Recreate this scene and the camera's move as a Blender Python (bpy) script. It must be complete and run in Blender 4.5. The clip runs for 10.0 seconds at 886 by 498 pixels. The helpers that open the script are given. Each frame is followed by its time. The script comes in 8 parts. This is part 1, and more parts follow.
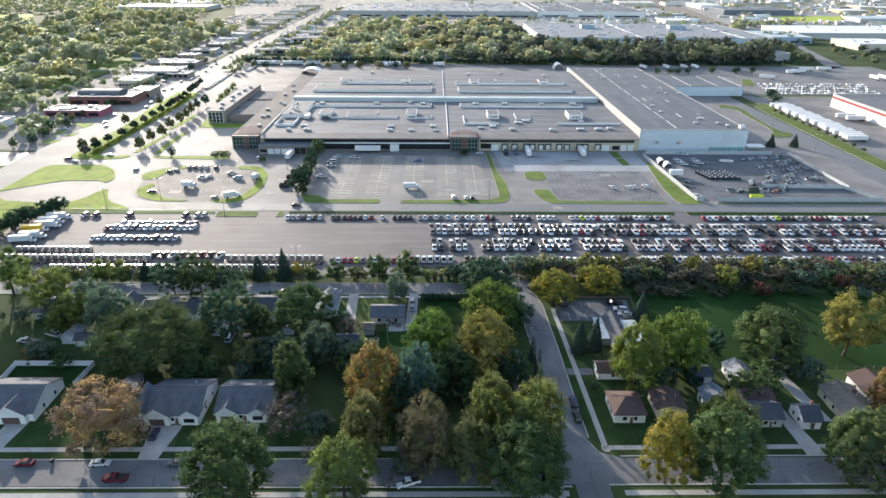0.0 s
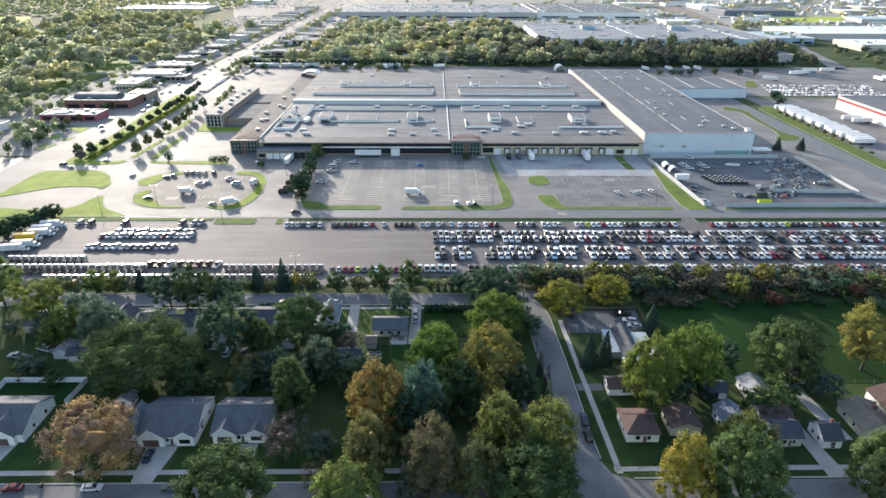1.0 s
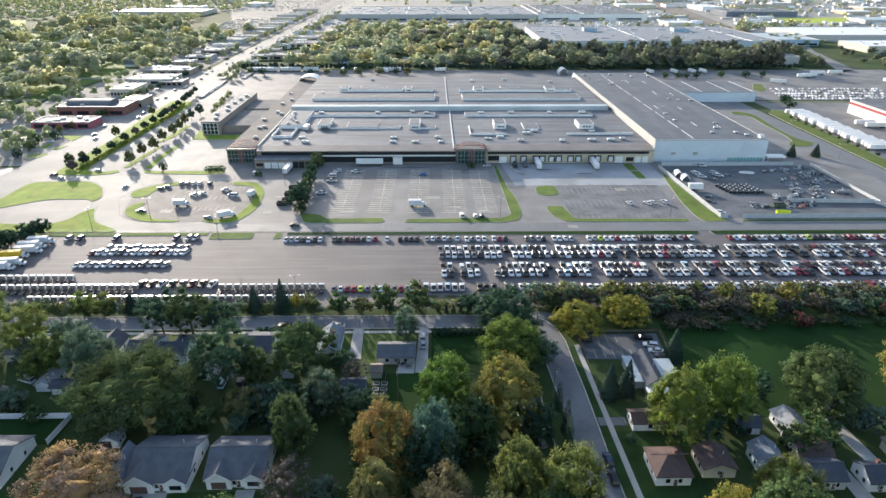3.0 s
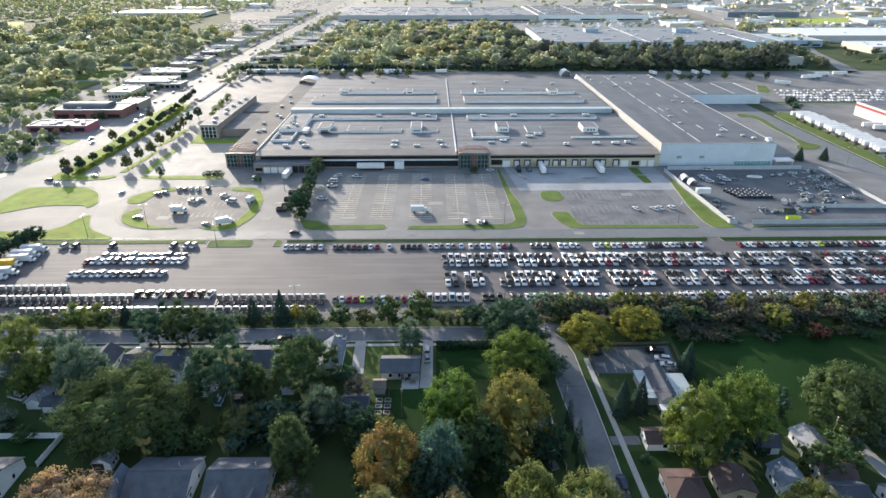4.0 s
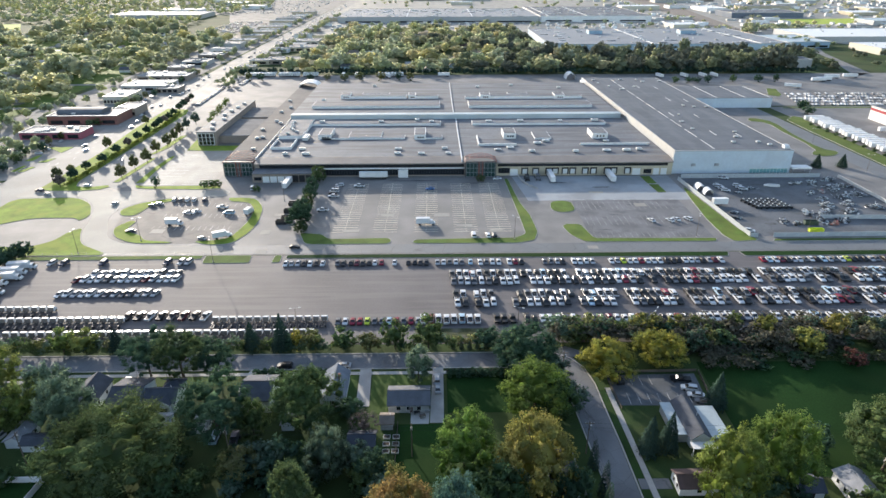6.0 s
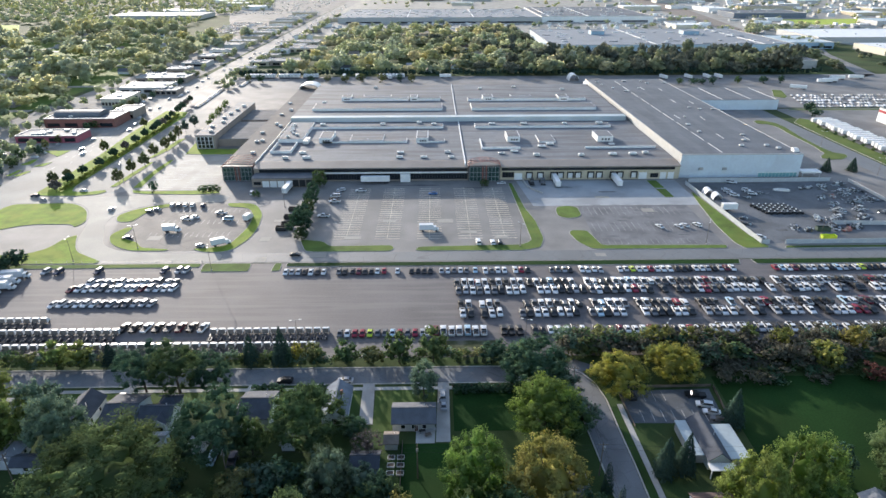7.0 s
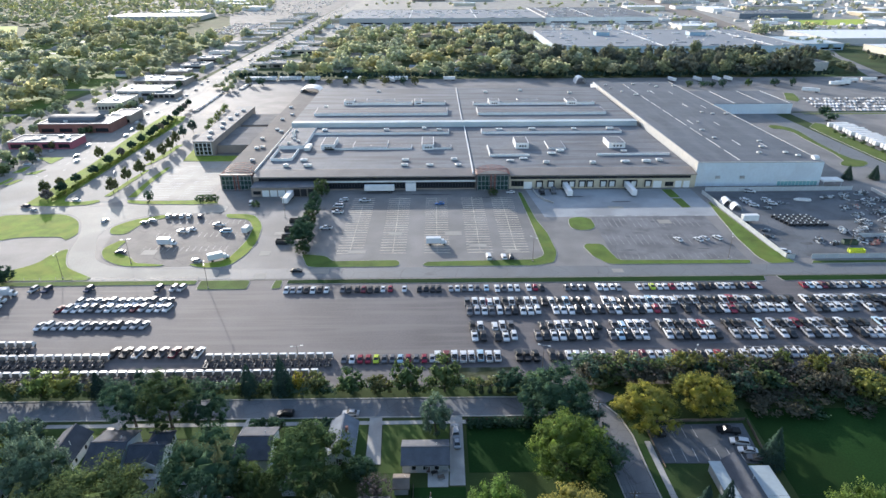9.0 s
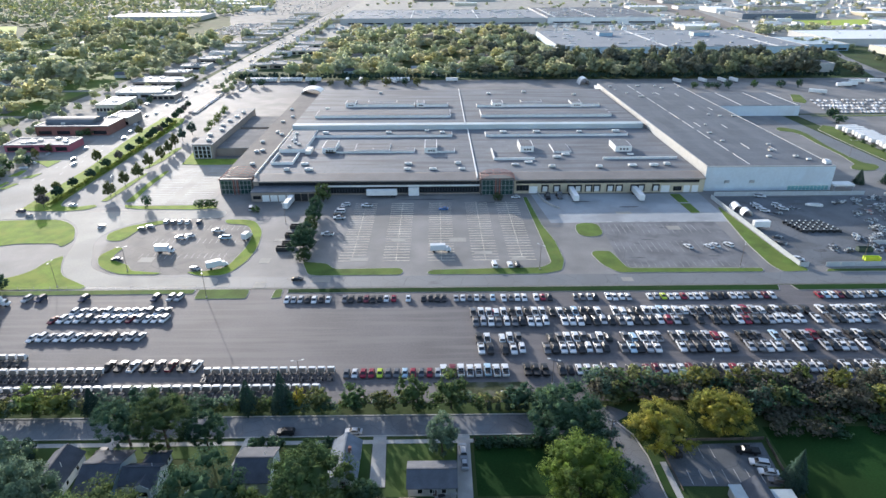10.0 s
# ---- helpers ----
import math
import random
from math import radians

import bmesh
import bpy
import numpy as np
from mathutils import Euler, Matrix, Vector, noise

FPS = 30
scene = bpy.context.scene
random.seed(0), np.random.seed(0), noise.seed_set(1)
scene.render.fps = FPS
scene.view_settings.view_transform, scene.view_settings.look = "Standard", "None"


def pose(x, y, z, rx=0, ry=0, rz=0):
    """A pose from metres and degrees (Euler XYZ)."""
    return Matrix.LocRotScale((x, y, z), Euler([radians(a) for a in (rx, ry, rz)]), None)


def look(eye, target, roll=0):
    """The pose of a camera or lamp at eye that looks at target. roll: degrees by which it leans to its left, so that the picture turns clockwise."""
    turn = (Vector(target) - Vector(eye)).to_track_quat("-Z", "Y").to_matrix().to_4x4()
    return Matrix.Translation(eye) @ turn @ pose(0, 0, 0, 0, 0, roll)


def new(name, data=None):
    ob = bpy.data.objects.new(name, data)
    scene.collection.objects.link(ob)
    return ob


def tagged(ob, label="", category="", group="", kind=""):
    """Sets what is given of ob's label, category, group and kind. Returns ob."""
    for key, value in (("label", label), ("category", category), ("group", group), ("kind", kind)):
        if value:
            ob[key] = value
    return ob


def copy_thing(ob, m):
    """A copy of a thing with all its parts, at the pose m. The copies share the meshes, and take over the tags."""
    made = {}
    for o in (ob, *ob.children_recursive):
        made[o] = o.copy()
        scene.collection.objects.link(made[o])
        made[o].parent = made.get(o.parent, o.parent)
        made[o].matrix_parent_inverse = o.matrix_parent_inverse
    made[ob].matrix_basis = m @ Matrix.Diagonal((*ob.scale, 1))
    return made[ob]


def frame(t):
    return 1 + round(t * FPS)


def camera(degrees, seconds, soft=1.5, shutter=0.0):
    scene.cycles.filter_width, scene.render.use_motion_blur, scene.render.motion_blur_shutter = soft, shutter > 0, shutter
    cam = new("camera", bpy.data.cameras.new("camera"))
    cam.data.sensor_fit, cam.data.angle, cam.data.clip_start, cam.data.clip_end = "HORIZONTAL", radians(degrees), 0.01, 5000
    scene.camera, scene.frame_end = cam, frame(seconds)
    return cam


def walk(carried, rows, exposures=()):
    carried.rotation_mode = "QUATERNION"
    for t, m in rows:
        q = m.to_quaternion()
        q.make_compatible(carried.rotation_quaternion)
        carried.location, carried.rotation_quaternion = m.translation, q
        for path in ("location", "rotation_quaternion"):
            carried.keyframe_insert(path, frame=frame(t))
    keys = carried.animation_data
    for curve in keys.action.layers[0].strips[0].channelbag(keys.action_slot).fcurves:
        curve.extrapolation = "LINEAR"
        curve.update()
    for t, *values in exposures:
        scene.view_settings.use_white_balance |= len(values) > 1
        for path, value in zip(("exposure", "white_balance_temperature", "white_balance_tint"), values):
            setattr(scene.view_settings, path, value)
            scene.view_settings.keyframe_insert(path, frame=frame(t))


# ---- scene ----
cam = camera(71.84, 10.0)
# seconds, eye x y z, yaw to the left, pitch, roll
FLIGHT = [
    (0, 0.00, 0.00, 112.00, -0.746, -25.608, 0.413),
    (1, -1.47, 6.91, 112.15, -0.810, -25.535, 0.297),
    (2, -2.94, 13.86, 112.30, -0.860, -25.471, 0.193),
    (3, -4.41, 20.85, 112.43, -0.896, -25.417, 0.102),
    (4, -5.89, 27.87, 112.57, -0.918, -25.373, 0.024),
    (5, -7.37, 34.93, 112.69, -0.925, -25.339, -0.042),
    (6, -8.86, 42.03, 112.81, -0.918, -25.314, -0.096),
    (7, -10.34, 49.16, 112.92, -0.896, -25.298, -0.137),
    (8, -11.84, 56.32, 113.03, -0.860, -25.293, -0.165),
    (9, -13.33, 63.53, 113.13, -0.810, -25.297, -0.181),
    (10, -14.83, 70.76, 113.22, -0.746, -25.311, -0.184),
]


def flight_pose(x, y, z, yaw, pitch, roll):
    a, p = radians(yaw), radians(pitch)
    way = Vector((-math.sin(a) * math.cos(p), math.cos(a) * math.cos(p), math.sin(p)))
    return look((x, y, z), Vector((x, y, z)) + 100 * way, roll)


EXPOSURE = 1.23
walk(cam, [(t, flight_pose(*row)) for t, *row in FLIGHT], exposures=[(0, EXPOSURE + 0.14, 6500, 13), (5.5, EXPOSURE, 6500, 13), (8, EXPOSURE - 0.06, 6130, 14), (10, EXPOSURE - 0.03, 6050, 14)])

# ---- light: a low sun ahead and to the left, clear sky ----
SUN_UP, SUN_AZ = 13.5, -28.0
world = bpy.data.worlds.new("world")
scene.world = world
world.use_nodes = True
wn = world.node_tree.nodes
sky = wn.new("ShaderNodeTexSky")
sky.sky_type, sky.sun_disc = "NISHITA", False
sky.sun_elevation, sky.sun_rotation = radians(SUN_UP), radians(SUN_AZ)
sky.dust_density, sky.air_density = 1.0, 1.0
wn["Background"].inputs["Strength"].default_value = 0.15
world.node_tree.links.new(sky.outputs["Color"], wn["Background"].inputs["Color"])
sun = new("sun", bpy.data.lights.new("sun", "SUN"))
sun.data.energy, sun.data.angle, sun.data.color = 3.2, radians(0.6), (1.0, 0.925, 0.80)
sun_way = Vector((math.sin(radians(SUN_AZ)) * math.cos(radians(SUN_UP)), math.cos(radians(SUN_AZ)) * math.cos(radians(SUN_UP)), math.sin(radians(SUN_UP))))
sun.matrix_world = look(sun_way * 500, (0, 0, 0))


# ---- materials ----
def mat(name, color, rough=0.8, var=0.25, small=6.0, large=0.15, bump=0.15, metal=0.0, spec=0.5, rand=0.0, island=0.0, stain=None, stain_amount=0.0, stain_scale=0.05, cracks=0.0, sheen=0.0, streak=None, seams=None):
    m = bpy.data.materials.new(name)
    m.use_nodes = True
    nt = m.node_tree
    n, lk = nt.nodes, nt.links.new
    b = n["Principled BSDF"]
    b.inputs["Roughness"].default_value, b.inputs["Metallic"].default_value = rough, metal
    b.inputs["Specular IOR Level"].default_value = spec
    if sheen:
        b.inputs["Sheen Weight"].default_value, b.inputs["Sheen Roughness"].default_value = sheen, 0.5
        b.inputs["Sheen Tint"].default_value = (0.72, 0.85, 0.25, 1)
    co = n.new("ShaderNodeTexCoord")

    def noise_tex(scale, detail=4.0):
        t = n.new("ShaderNodeTexNoise")
        t.inputs["Scale"].default_value, t.inputs["Detail"].default_value = scale, detail
        lk(co.outputs["Object"], t.inputs["Vector"])
        return t

    def mix(kind, fac, a, c):
        x = n.new("ShaderNodeMix")
        x.data_type, x.blend_type = "RGBA", kind
        for val, sock in ((fac, x.inputs[0]), (a, x.inputs[6]), (c, x.inputs[7])):
            if hasattr(val, "is_output"):
                lk(val, sock)
            else:
                sock.default_value = val
        return x.outputs[2]

    def ramp(src, lo, hi, p0=0.3, p1=0.7):
        r = n.new("ShaderNodeMapRange")
        r.inputs["From Min"].default_value, r.inputs["From Max"].default_value = p0, p1
        r.inputs["To Min"].default_value, r.inputs["To Max"].default_value = lo, hi
        lk(src, r.inputs["Value"])
        return r.outputs["Result"]

    col = (*color, 1.0)
    fine, coarse = noise_tex(small), noise_tex(large, 6.0)
    out = col
    if var:
        out = mix("MULTIPLY", 1.0, col, (1, 1, 1, 1))
        for tex, k in ((fine, 0.6), (coarse, 1.0)):
            v = ramp(tex.outputs["Fac"], 1 - var * k, 1 + var * k)
            g = n.new("ShaderNodeCombineColor")
            for s in g.inputs:
                lk(v, s)
            out = mix("MULTIPLY", 1.0, out, g.outputs[0])
    if stain:
        st = noise_tex(stain_scale, 7.0)
        if streak:
            mp = n.new("ShaderNodeMapping")
            mp.inputs["Scale"].default_value = streak
            lk(co.outputs["Object"], mp.inputs["Vector"])
            lk(mp.outputs["Vector"], st.inputs["Vector"])
        out = mix("MIX", ramp(st.outputs["Fac"], 0.0, stain_amount, 0.48, 0.62), out, (*stain, 1))
    if cracks:
        vo = n.new("ShaderNodeTexVoronoi")
        vo.feature = "DISTANCE_TO_EDGE"
        vo.inputs["Scale"].default_value = cracks
        warp = noise_tex(cracks * 3, 3.0)
        wv = mix("ADD", 0.35, co.outputs["Object"], warp.outputs["Color"])
        lk(wv, vo.inputs["Vector"])
        out = mix("MULTIPLY", ramp(vo.outputs["Distance"], 0.55, 0.0, 0.004, 0.014), out, (0.45, 0.45, 0.45, 1))
    if seams:
        bk = n.new("ShaderNodeTexBrick")
        bk.inputs["Scale"].default_value, bk.inputs["Mortar Size"].default_value = 1.0, seams[2]
        bk.inputs["Brick Width"].default_value, bk.inputs["Row Height"].default_value = seams[0], seams[1]
        bk.inputs["Color1"].default_value, bk.inputs["Color2"].default_value, bk.inputs["Mortar"].default_value = (1.05, 1.05, 1.05, 1), (0.93, 0.93, 0.94, 1), (seams[3], seams[3], seams[3], 1)
        lk(co.outputs["Object"], bk.inputs["Vector"])
        out = mix("MULTIPLY", 1.0, out, bk.outputs["Color"])
    if rand or island:
        src = n.new("ShaderNodeObjectInfo").outputs["Random"] if rand else n.new("ShaderNodeNewGeometry").outputs["Random Per Island"]
        amount = rand or island
        v = n.new("ShaderNodeMapRange")
        v.inputs["To Min"].default_value, v.inputs["To Max"].default_value = 1 - amount, 1 + amount
        lk(src, v.inputs["Value"])
        g = n.new("ShaderNodeCombineColor")
        for s in g.inputs:
            lk(v.outputs[0], s)
        out = mix("MULTIPLY", 1.0, out, g.outputs[0])
    if hasattr(out, "is_output"):
        lk(out, b.inputs["Base Color"])
    else:
        b.inputs["Base Color"].default_value = out
    if bump:
        bp = n.new("ShaderNodeBump")
        bp.inputs["Strength"].default_value, bp.inputs["Distance"].default_value = bump, 0.05
        lk(fine.outputs["Fac"], bp.inputs["Height"])
        lk(bp.outputs["Normal"], b.inputs["Normal"])
    return m


def leaf_mat(name, color, glow, low, high, second=None, spread=0.25):
    """Leaves: diffuse and translucent, each clump and each tree a little different."""
    m = bpy.data.materials.new(name)
    m.use_nodes = True
    nt = m.node_tree
    n, lk = nt.nodes, nt.links.new
    n.remove(n["Principled BSDF"])
    out = n["Material Output"]
    geo, info = n.new("ShaderNodeNewGeometry"), n.new("ShaderNodeObjectInfo")
    hsv = n.new("ShaderNodeHueSaturation")
    hsv.inputs["Color"].default_value = (*color, 1)
    if second:
        where, turn, two = n.new("ShaderNodeTexCoord"), n.new("ShaderNodeTexNoise"), n.new("ShaderNodeMix")
        turn.inputs["Scale"].default_value, turn.inputs["Detail"].default_value = 0.16, 2.5
        lk(where.outputs["Object"], turn.inputs["Vector"])
        two.data_type = "RGBA"
        step = n.new("ShaderNodeMapRange")
        step.inputs["From Min"].default_value, step.inputs["From Max"].default_value = 0.40, 0.60
        lk(turn.outputs["Fac"], step.inputs["Value"])
        lk(step.outputs["Result"], two.inputs[0])
        two.inputs[6].default_value, two.inputs[7].default_value = (*color, 1), (*second, 1)
        lk(two.outputs[2], hsv.inputs["Color"])
    for src, sock, lo, hi in ((geo.outputs["Random Per Island"], "Value", 1 - spread, 1 + spread), (info.outputs["Random"], "Hue", 0.5 - 0.02, 0.5 + 0.02)):
        r = n.new("ShaderNodeMapRange")
        r.inputs["To Min"].default_value, r.inputs["To Max"].default_value = lo, hi
        lk(src, r.inputs["Value"])
        lk(r.outputs["Result"], hsv.inputs[sock])
    co, ns = n.new("ShaderNodeTexCoord"), n.new("ShaderNodeTexNoise")
    ns.inputs["Scale"].default_value, ns.inputs["Detail"].default_value = 0.45, 3.0
    lk(co.outputs["Object"], ns.inputs["Vector"])
    r = n.new("ShaderNodeMapRange")
    r.inputs["From Min"].default_value, r.inputs["From Max"].default_value = 0.3, 0.7
    r.inputs["To Min"].default_value, r.inputs["To Max"].default_value = 0.84, 1.06
    lk(ns.outputs["Fac"], r.inputs["Value"])
    lk(r.outputs["Result"], hsv.inputs["Saturation"])
    big = n.new("ShaderNodeTexNoise")
    big.inputs["Scale"].default_value, big.inputs["Detail"].default_value = 0.055, 2.0
    lk(geo.outputs["Position"], big.inputs["Vector"])
    tint = n.new("ShaderNodeMix")
    tint.data_type, tint.blend_type = "RGBA", "MULTIPLY"
    tint.inputs[0].default_value = 1.0
    lk(hsv.outputs["Color"], tint.inputs[6])
    band = n.new("ShaderNodeValToRGB")
    band.color_ramp.elements[0].position, band.color_ramp.elements[1].position = 0.34, 0.66
    band.color_ramp.elements[0].color, band.color_ramp.elements[1].color = (*low, 1), (*high, 1)
    lk(big.outputs["Fac"], band.inputs["Fac"])
    lk(band.outputs["Color"], tint.inputs[7])
    d, t, mx = n.new("ShaderNodeBsdfDiffuse"), n.new("ShaderNodeBsdfTranslucent"), n.new("ShaderNodeMixShader")
    lk(tint.outputs[2], d.inputs["Color"])
    lk(tint.outputs[2], t.inputs["Color"])
    mx.inputs["Fac"].default_value = glow
    lk(d.outputs[0], mx.inputs[1])
    lk(t.outputs[0], mx.inputs[2])
    lk(mx.outputs[0], out.inputs["Surface"])
    return m


def glass_mat(name, color, rough=0.12):
    return mat(name, color, rough, var=0, bump=0, spec=0.7)


M = {}
M["ground"] = mat("ground_grass", (0.042, 0.07, 0.022), 0.95, 0.35, 3.0, 0.03, 0.4, spec=0.15, stain=(0.07, 0.082, 0.032), stain_amount=0.6, stain_scale=0.02)
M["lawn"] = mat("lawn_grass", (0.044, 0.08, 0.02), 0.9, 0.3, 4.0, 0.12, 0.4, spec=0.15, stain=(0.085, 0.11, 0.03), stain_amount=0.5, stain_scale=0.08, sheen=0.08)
# Low sun shining through the blades is put into this brighter green.
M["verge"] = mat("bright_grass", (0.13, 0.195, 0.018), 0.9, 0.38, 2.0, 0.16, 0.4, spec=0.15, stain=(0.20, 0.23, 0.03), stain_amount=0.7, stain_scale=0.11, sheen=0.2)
# Shaded copy of the lawn for front yards: the shade is in its colour.
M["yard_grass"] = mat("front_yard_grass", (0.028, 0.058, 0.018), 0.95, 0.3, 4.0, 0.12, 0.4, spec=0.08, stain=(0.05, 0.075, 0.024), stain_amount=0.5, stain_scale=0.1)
# Tree shade is put into this dark green; roadside strips share it.
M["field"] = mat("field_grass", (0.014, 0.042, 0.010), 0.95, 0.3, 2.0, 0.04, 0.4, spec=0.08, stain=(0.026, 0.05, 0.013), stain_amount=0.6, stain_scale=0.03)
# Duller copy of the verge grass, coloured for less sun glare.
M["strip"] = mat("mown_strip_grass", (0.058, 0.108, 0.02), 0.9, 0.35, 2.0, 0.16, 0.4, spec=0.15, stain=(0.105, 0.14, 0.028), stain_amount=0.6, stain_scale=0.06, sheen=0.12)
M["weeds"] = mat("rough_weeds", (0.062, 0.072, 0.034), 0.95, 0.4, 1.2, 0.25, 0.4, spec=0.15, stain=(0.16, 0.15, 0.12), stain_amount=0.7, stain_scale=0.25)
# Pale concretes, with the low sun's warm glare put into their tint.
M["drive"] = mat("pale_drive_concrete", (0.32, 0.302, 0.262), 0.78, 0.16, 1.5, 0.05, 0.08, spec=0.32, stain=(0.235, 0.222, 0.2), stain_amount=0.6, stain_scale=0.04)
M["avenue"] = mat("pale_avenue_concrete", (0.265, 0.254, 0.23), 0.8, 0.18, 1.5, 0.04, 0.08, spec=0.3, stain=(0.22, 0.21, 0.2), stain_amount=0.5, stain_scale=0.03)
M["lot"] = mat("worn_asphalt", (0.205, 0.195, 0.185), 0.76, 0.18, 2.0, 0.06, 0.1, spec=0.4, stain=(0.13, 0.125, 0.12), stain_amount=0.7, stain_scale=0.035)
M["storage"] = mat("brown_asphalt", (0.108, 0.099, 0.10), 0.78, 0.2, 1.5, 0.05, 0.1, stain=(0.15, 0.136, 0.133), stain_amount=0.75, stain_scale=0.35, streak=(0.06, 1.0, 1.0))
# Blue put in for the cooler light away from the glare.
M["yard"] = mat("yard_asphalt", (0.112, 0.12, 0.13), 0.8, 0.22, 1.5, 0.08, 0.1, stain=(0.075, 0.08, 0.085), stain_amount=0.85, stain_scale=0.06, cracks=0.12)
M["shop_lot"] = mat("grey_shop_asphalt", (0.28, 0.265, 0.24), 0.9, 0.2, 1.5, 0.06, 0.1, spec=0.15, stain=(0.17, 0.163, 0.15), stain_amount=0.7, stain_scale=0.05)
# Asphalt tinted cool as well, in place of cooler light.
M["road"] = mat("road_asphalt", (0.158, 0.165, 0.17), 0.7, 0.15, 2.0, 0.05, 0.1, stain=(0.12, 0.12, 0.12), stain_amount=0.6, stain_scale=0.05, cracks=0.12)
M["street"] = mat("street_asphalt", (0.16, 0.166, 0.174), 0.8, 0.15, 3.0, 0.08, 0.1, stain=(0.10, 0.10, 0.105), stain_amount=0.7, stain_scale=0.07, cracks=0.2)
M["concrete"] = mat("concrete", (0.40, 0.385, 0.36), 0.8, 0.15, 4.0, 0.2, 0.1, stain=(0.3, 0.28, 0.26), stain_amount=0.5, stain_scale=0.15, rand=0.08)
M["kerb"] = mat("kerb_concrete", (0.40, 0.38, 0.35), 0.85, 0.15, 3.0, 0.3, 0.1)
M["old_paint"] = mat("faded_road_paint", (0.46, 0.45, 0.43), 0.7, 0.4, 1.5, 0.15, 0.0)
M["old_yellow"] = mat("faded_yellow_paint", (0.62, 0.55, 0.42), 0.7, 0.4, 1.5, 0.15, 0.0)
M["yellow"] = mat("yellow_road_paint", (0.66, 0.58, 0.42), 0.6, 0.3, 5.0, 0.2, 0.0)
M["roof"] = mat("grey_roof_membrane", (0.162, 0.172, 0.184), 0.78, 0.14, 0.5, 0.05, 0.05, spec=0.34, stain=(0.105, 0.105, 0.112), stain_amount=0.85, stain_scale=0.35, streak=(0.05, 0.5, 1.0), seams=(30.0, 4.6, 0.09, 0.72))
# This roof's blue cast carries the cool light opposite the sun side.
M["roof_dark"] = mat("dark_roof_membrane", (0.108, 0.12, 0.136), 0.75, 0.14, 0.5, 0.05, 0.05, spec=0.35, stain=(0.138, 0.15, 0.166), stain_amount=0.75, stain_scale=0.3, streak=(0.5, 0.06, 1.0), seams=(26.0, 5.2, 0.09, 0.75))
M["roof_wing"] = mat("dark_wing_roof", (0.12, 0.117, 0.117), 0.8, 0.16, 0.5, 0.05, 0.05, spec=0.15, stain=(0.12, 0.115, 0.115), stain_amount=0.6, stain_scale=0.2, seams=(20.0, 5.0, 0.1, 0.75))
M["roof_blue"] = mat("pale_blue_roof_metal", (0.40, 0.46, 0.48), 0.5, 0.1, 1.0, 0.05, 0.03)
M["roof_works"] = mat("grey_works_roof", (0.25, 0.265, 0.28), 0.75, 0.14, 0.6, 0.03, 0.05, spec=0.3, stain=(0.22, 0.23, 0.245), stain_amount=0.7, stain_scale=0.03)
# White cladding with cool light added to it as blue.
M["white_metal"] = mat("white_metal_cladding", (0.58, 0.65, 0.70), 0.5, 0.08, 0.7, 0.06, 0.03, stain=(0.5, 0.53, 0.56), stain_amount=0.5, stain_scale=0.08)
M["white"] = mat("white_paint", (0.75, 0.74, 0.72), 0.5, 0.08, 3.0, 0.3, 0.03)
M["unit"] = mat("pale_grey_metal", (0.60, 0.60, 0.58), 0.45, 0.1, 2.0, 0.4, 0.03, rand=0.15)
M["tan"] = mat("tan_brick", (0.50, 0.43, 0.31), 0.85, 0.12, 6.0, 0.2, 0.2)
M["fascia"] = mat("brown_metal_fascia", (0.285, 0.245, 0.212), 0.7, 0.1, 1.0, 0.1, 0.03, spec=0.3)
M["brick"] = mat("grey_brown_brick", (0.28, 0.23, 0.19), 0.85, 0.12, 6.0, 0.2, 0.2)
M["red_brick"] = mat("red_brick", (0.22, 0.10, 0.08), 0.85, 0.15, 6.0, 0.2, 0.2)
M["rose_wall"] = mat("rose_red_wall", (0.36, 0.10, 0.13), 0.8, 0.12, 4.0, 0.2, 0.1)
M["red"] = mat("red_paint", (0.32, 0.03, 0.045), 0.5, 0.1, 3.0, 0.3, 0.02)
M["arch"] = mat("rust_red_metal", (0.35, 0.12, 0.09), 0.5, 0.15, 3.0, 0.3, 0.02)
M["black"] = mat("black_rubber", (0.02, 0.02, 0.022), 0.7, 0.2, 5.0, 0.5, 0.05)
M["frame"] = mat("black_steel", (0.03, 0.03, 0.032), 0.5, 0.2, 5.0, 0.5, 0.03)
M["frame_grey"] = mat("worn_dark_steel", (0.075, 0.072, 0.07), 0.5, 0.2, 5.0, 0.5, 0.03)
M["glass"] = glass_mat("dark_glass", (0.012, 0.016, 0.02))
M["car_glass"] = glass_mat("car_glass", (0.012, 0.015, 0.018), 0.32)
M["green_glass"] = glass_mat("green_tinted_glass", (0.015, 0.05, 0.045))
M["door"] = mat("white_dock_door", (0.72, 0.72, 0.70), 0.5, 0.06, 2.0, 0.3, 0.02, rand=0.06)
M["steel"] = mat("galvanised_steel", (0.42, 0.43, 0.44), 0.4, 0.15, 3.0, 0.3, 0.03, metal=0.6)
M["wood"] = mat("weathered_pole_wood", (0.14, 0.11, 0.085), 0.85, 0.25, 6.0, 0.5, 0.2)
M["bark"] = mat("bark", (0.07, 0.057, 0.046), 0.95, 0.3, 5.0, 0.5, 0.4)
M["teal"] = mat("teal_panel", (0.20, 0.40, 0.40), 0.4, 0.1, 2.0, 0.3, 0.02)
M["fence_wall"] = mat("pale_concrete_wall", (0.44, 0.46, 0.47), 0.8, 0.15, 2.0, 0.15, 0.1, stain=(0.33, 0.35, 0.37), stain_amount=0.6, stain_scale=0.1)
M["vinyl"] = mat("white_vinyl", (0.75, 0.76, 0.78), 0.4, 0.05, 2.0, 0.3, 0.02)
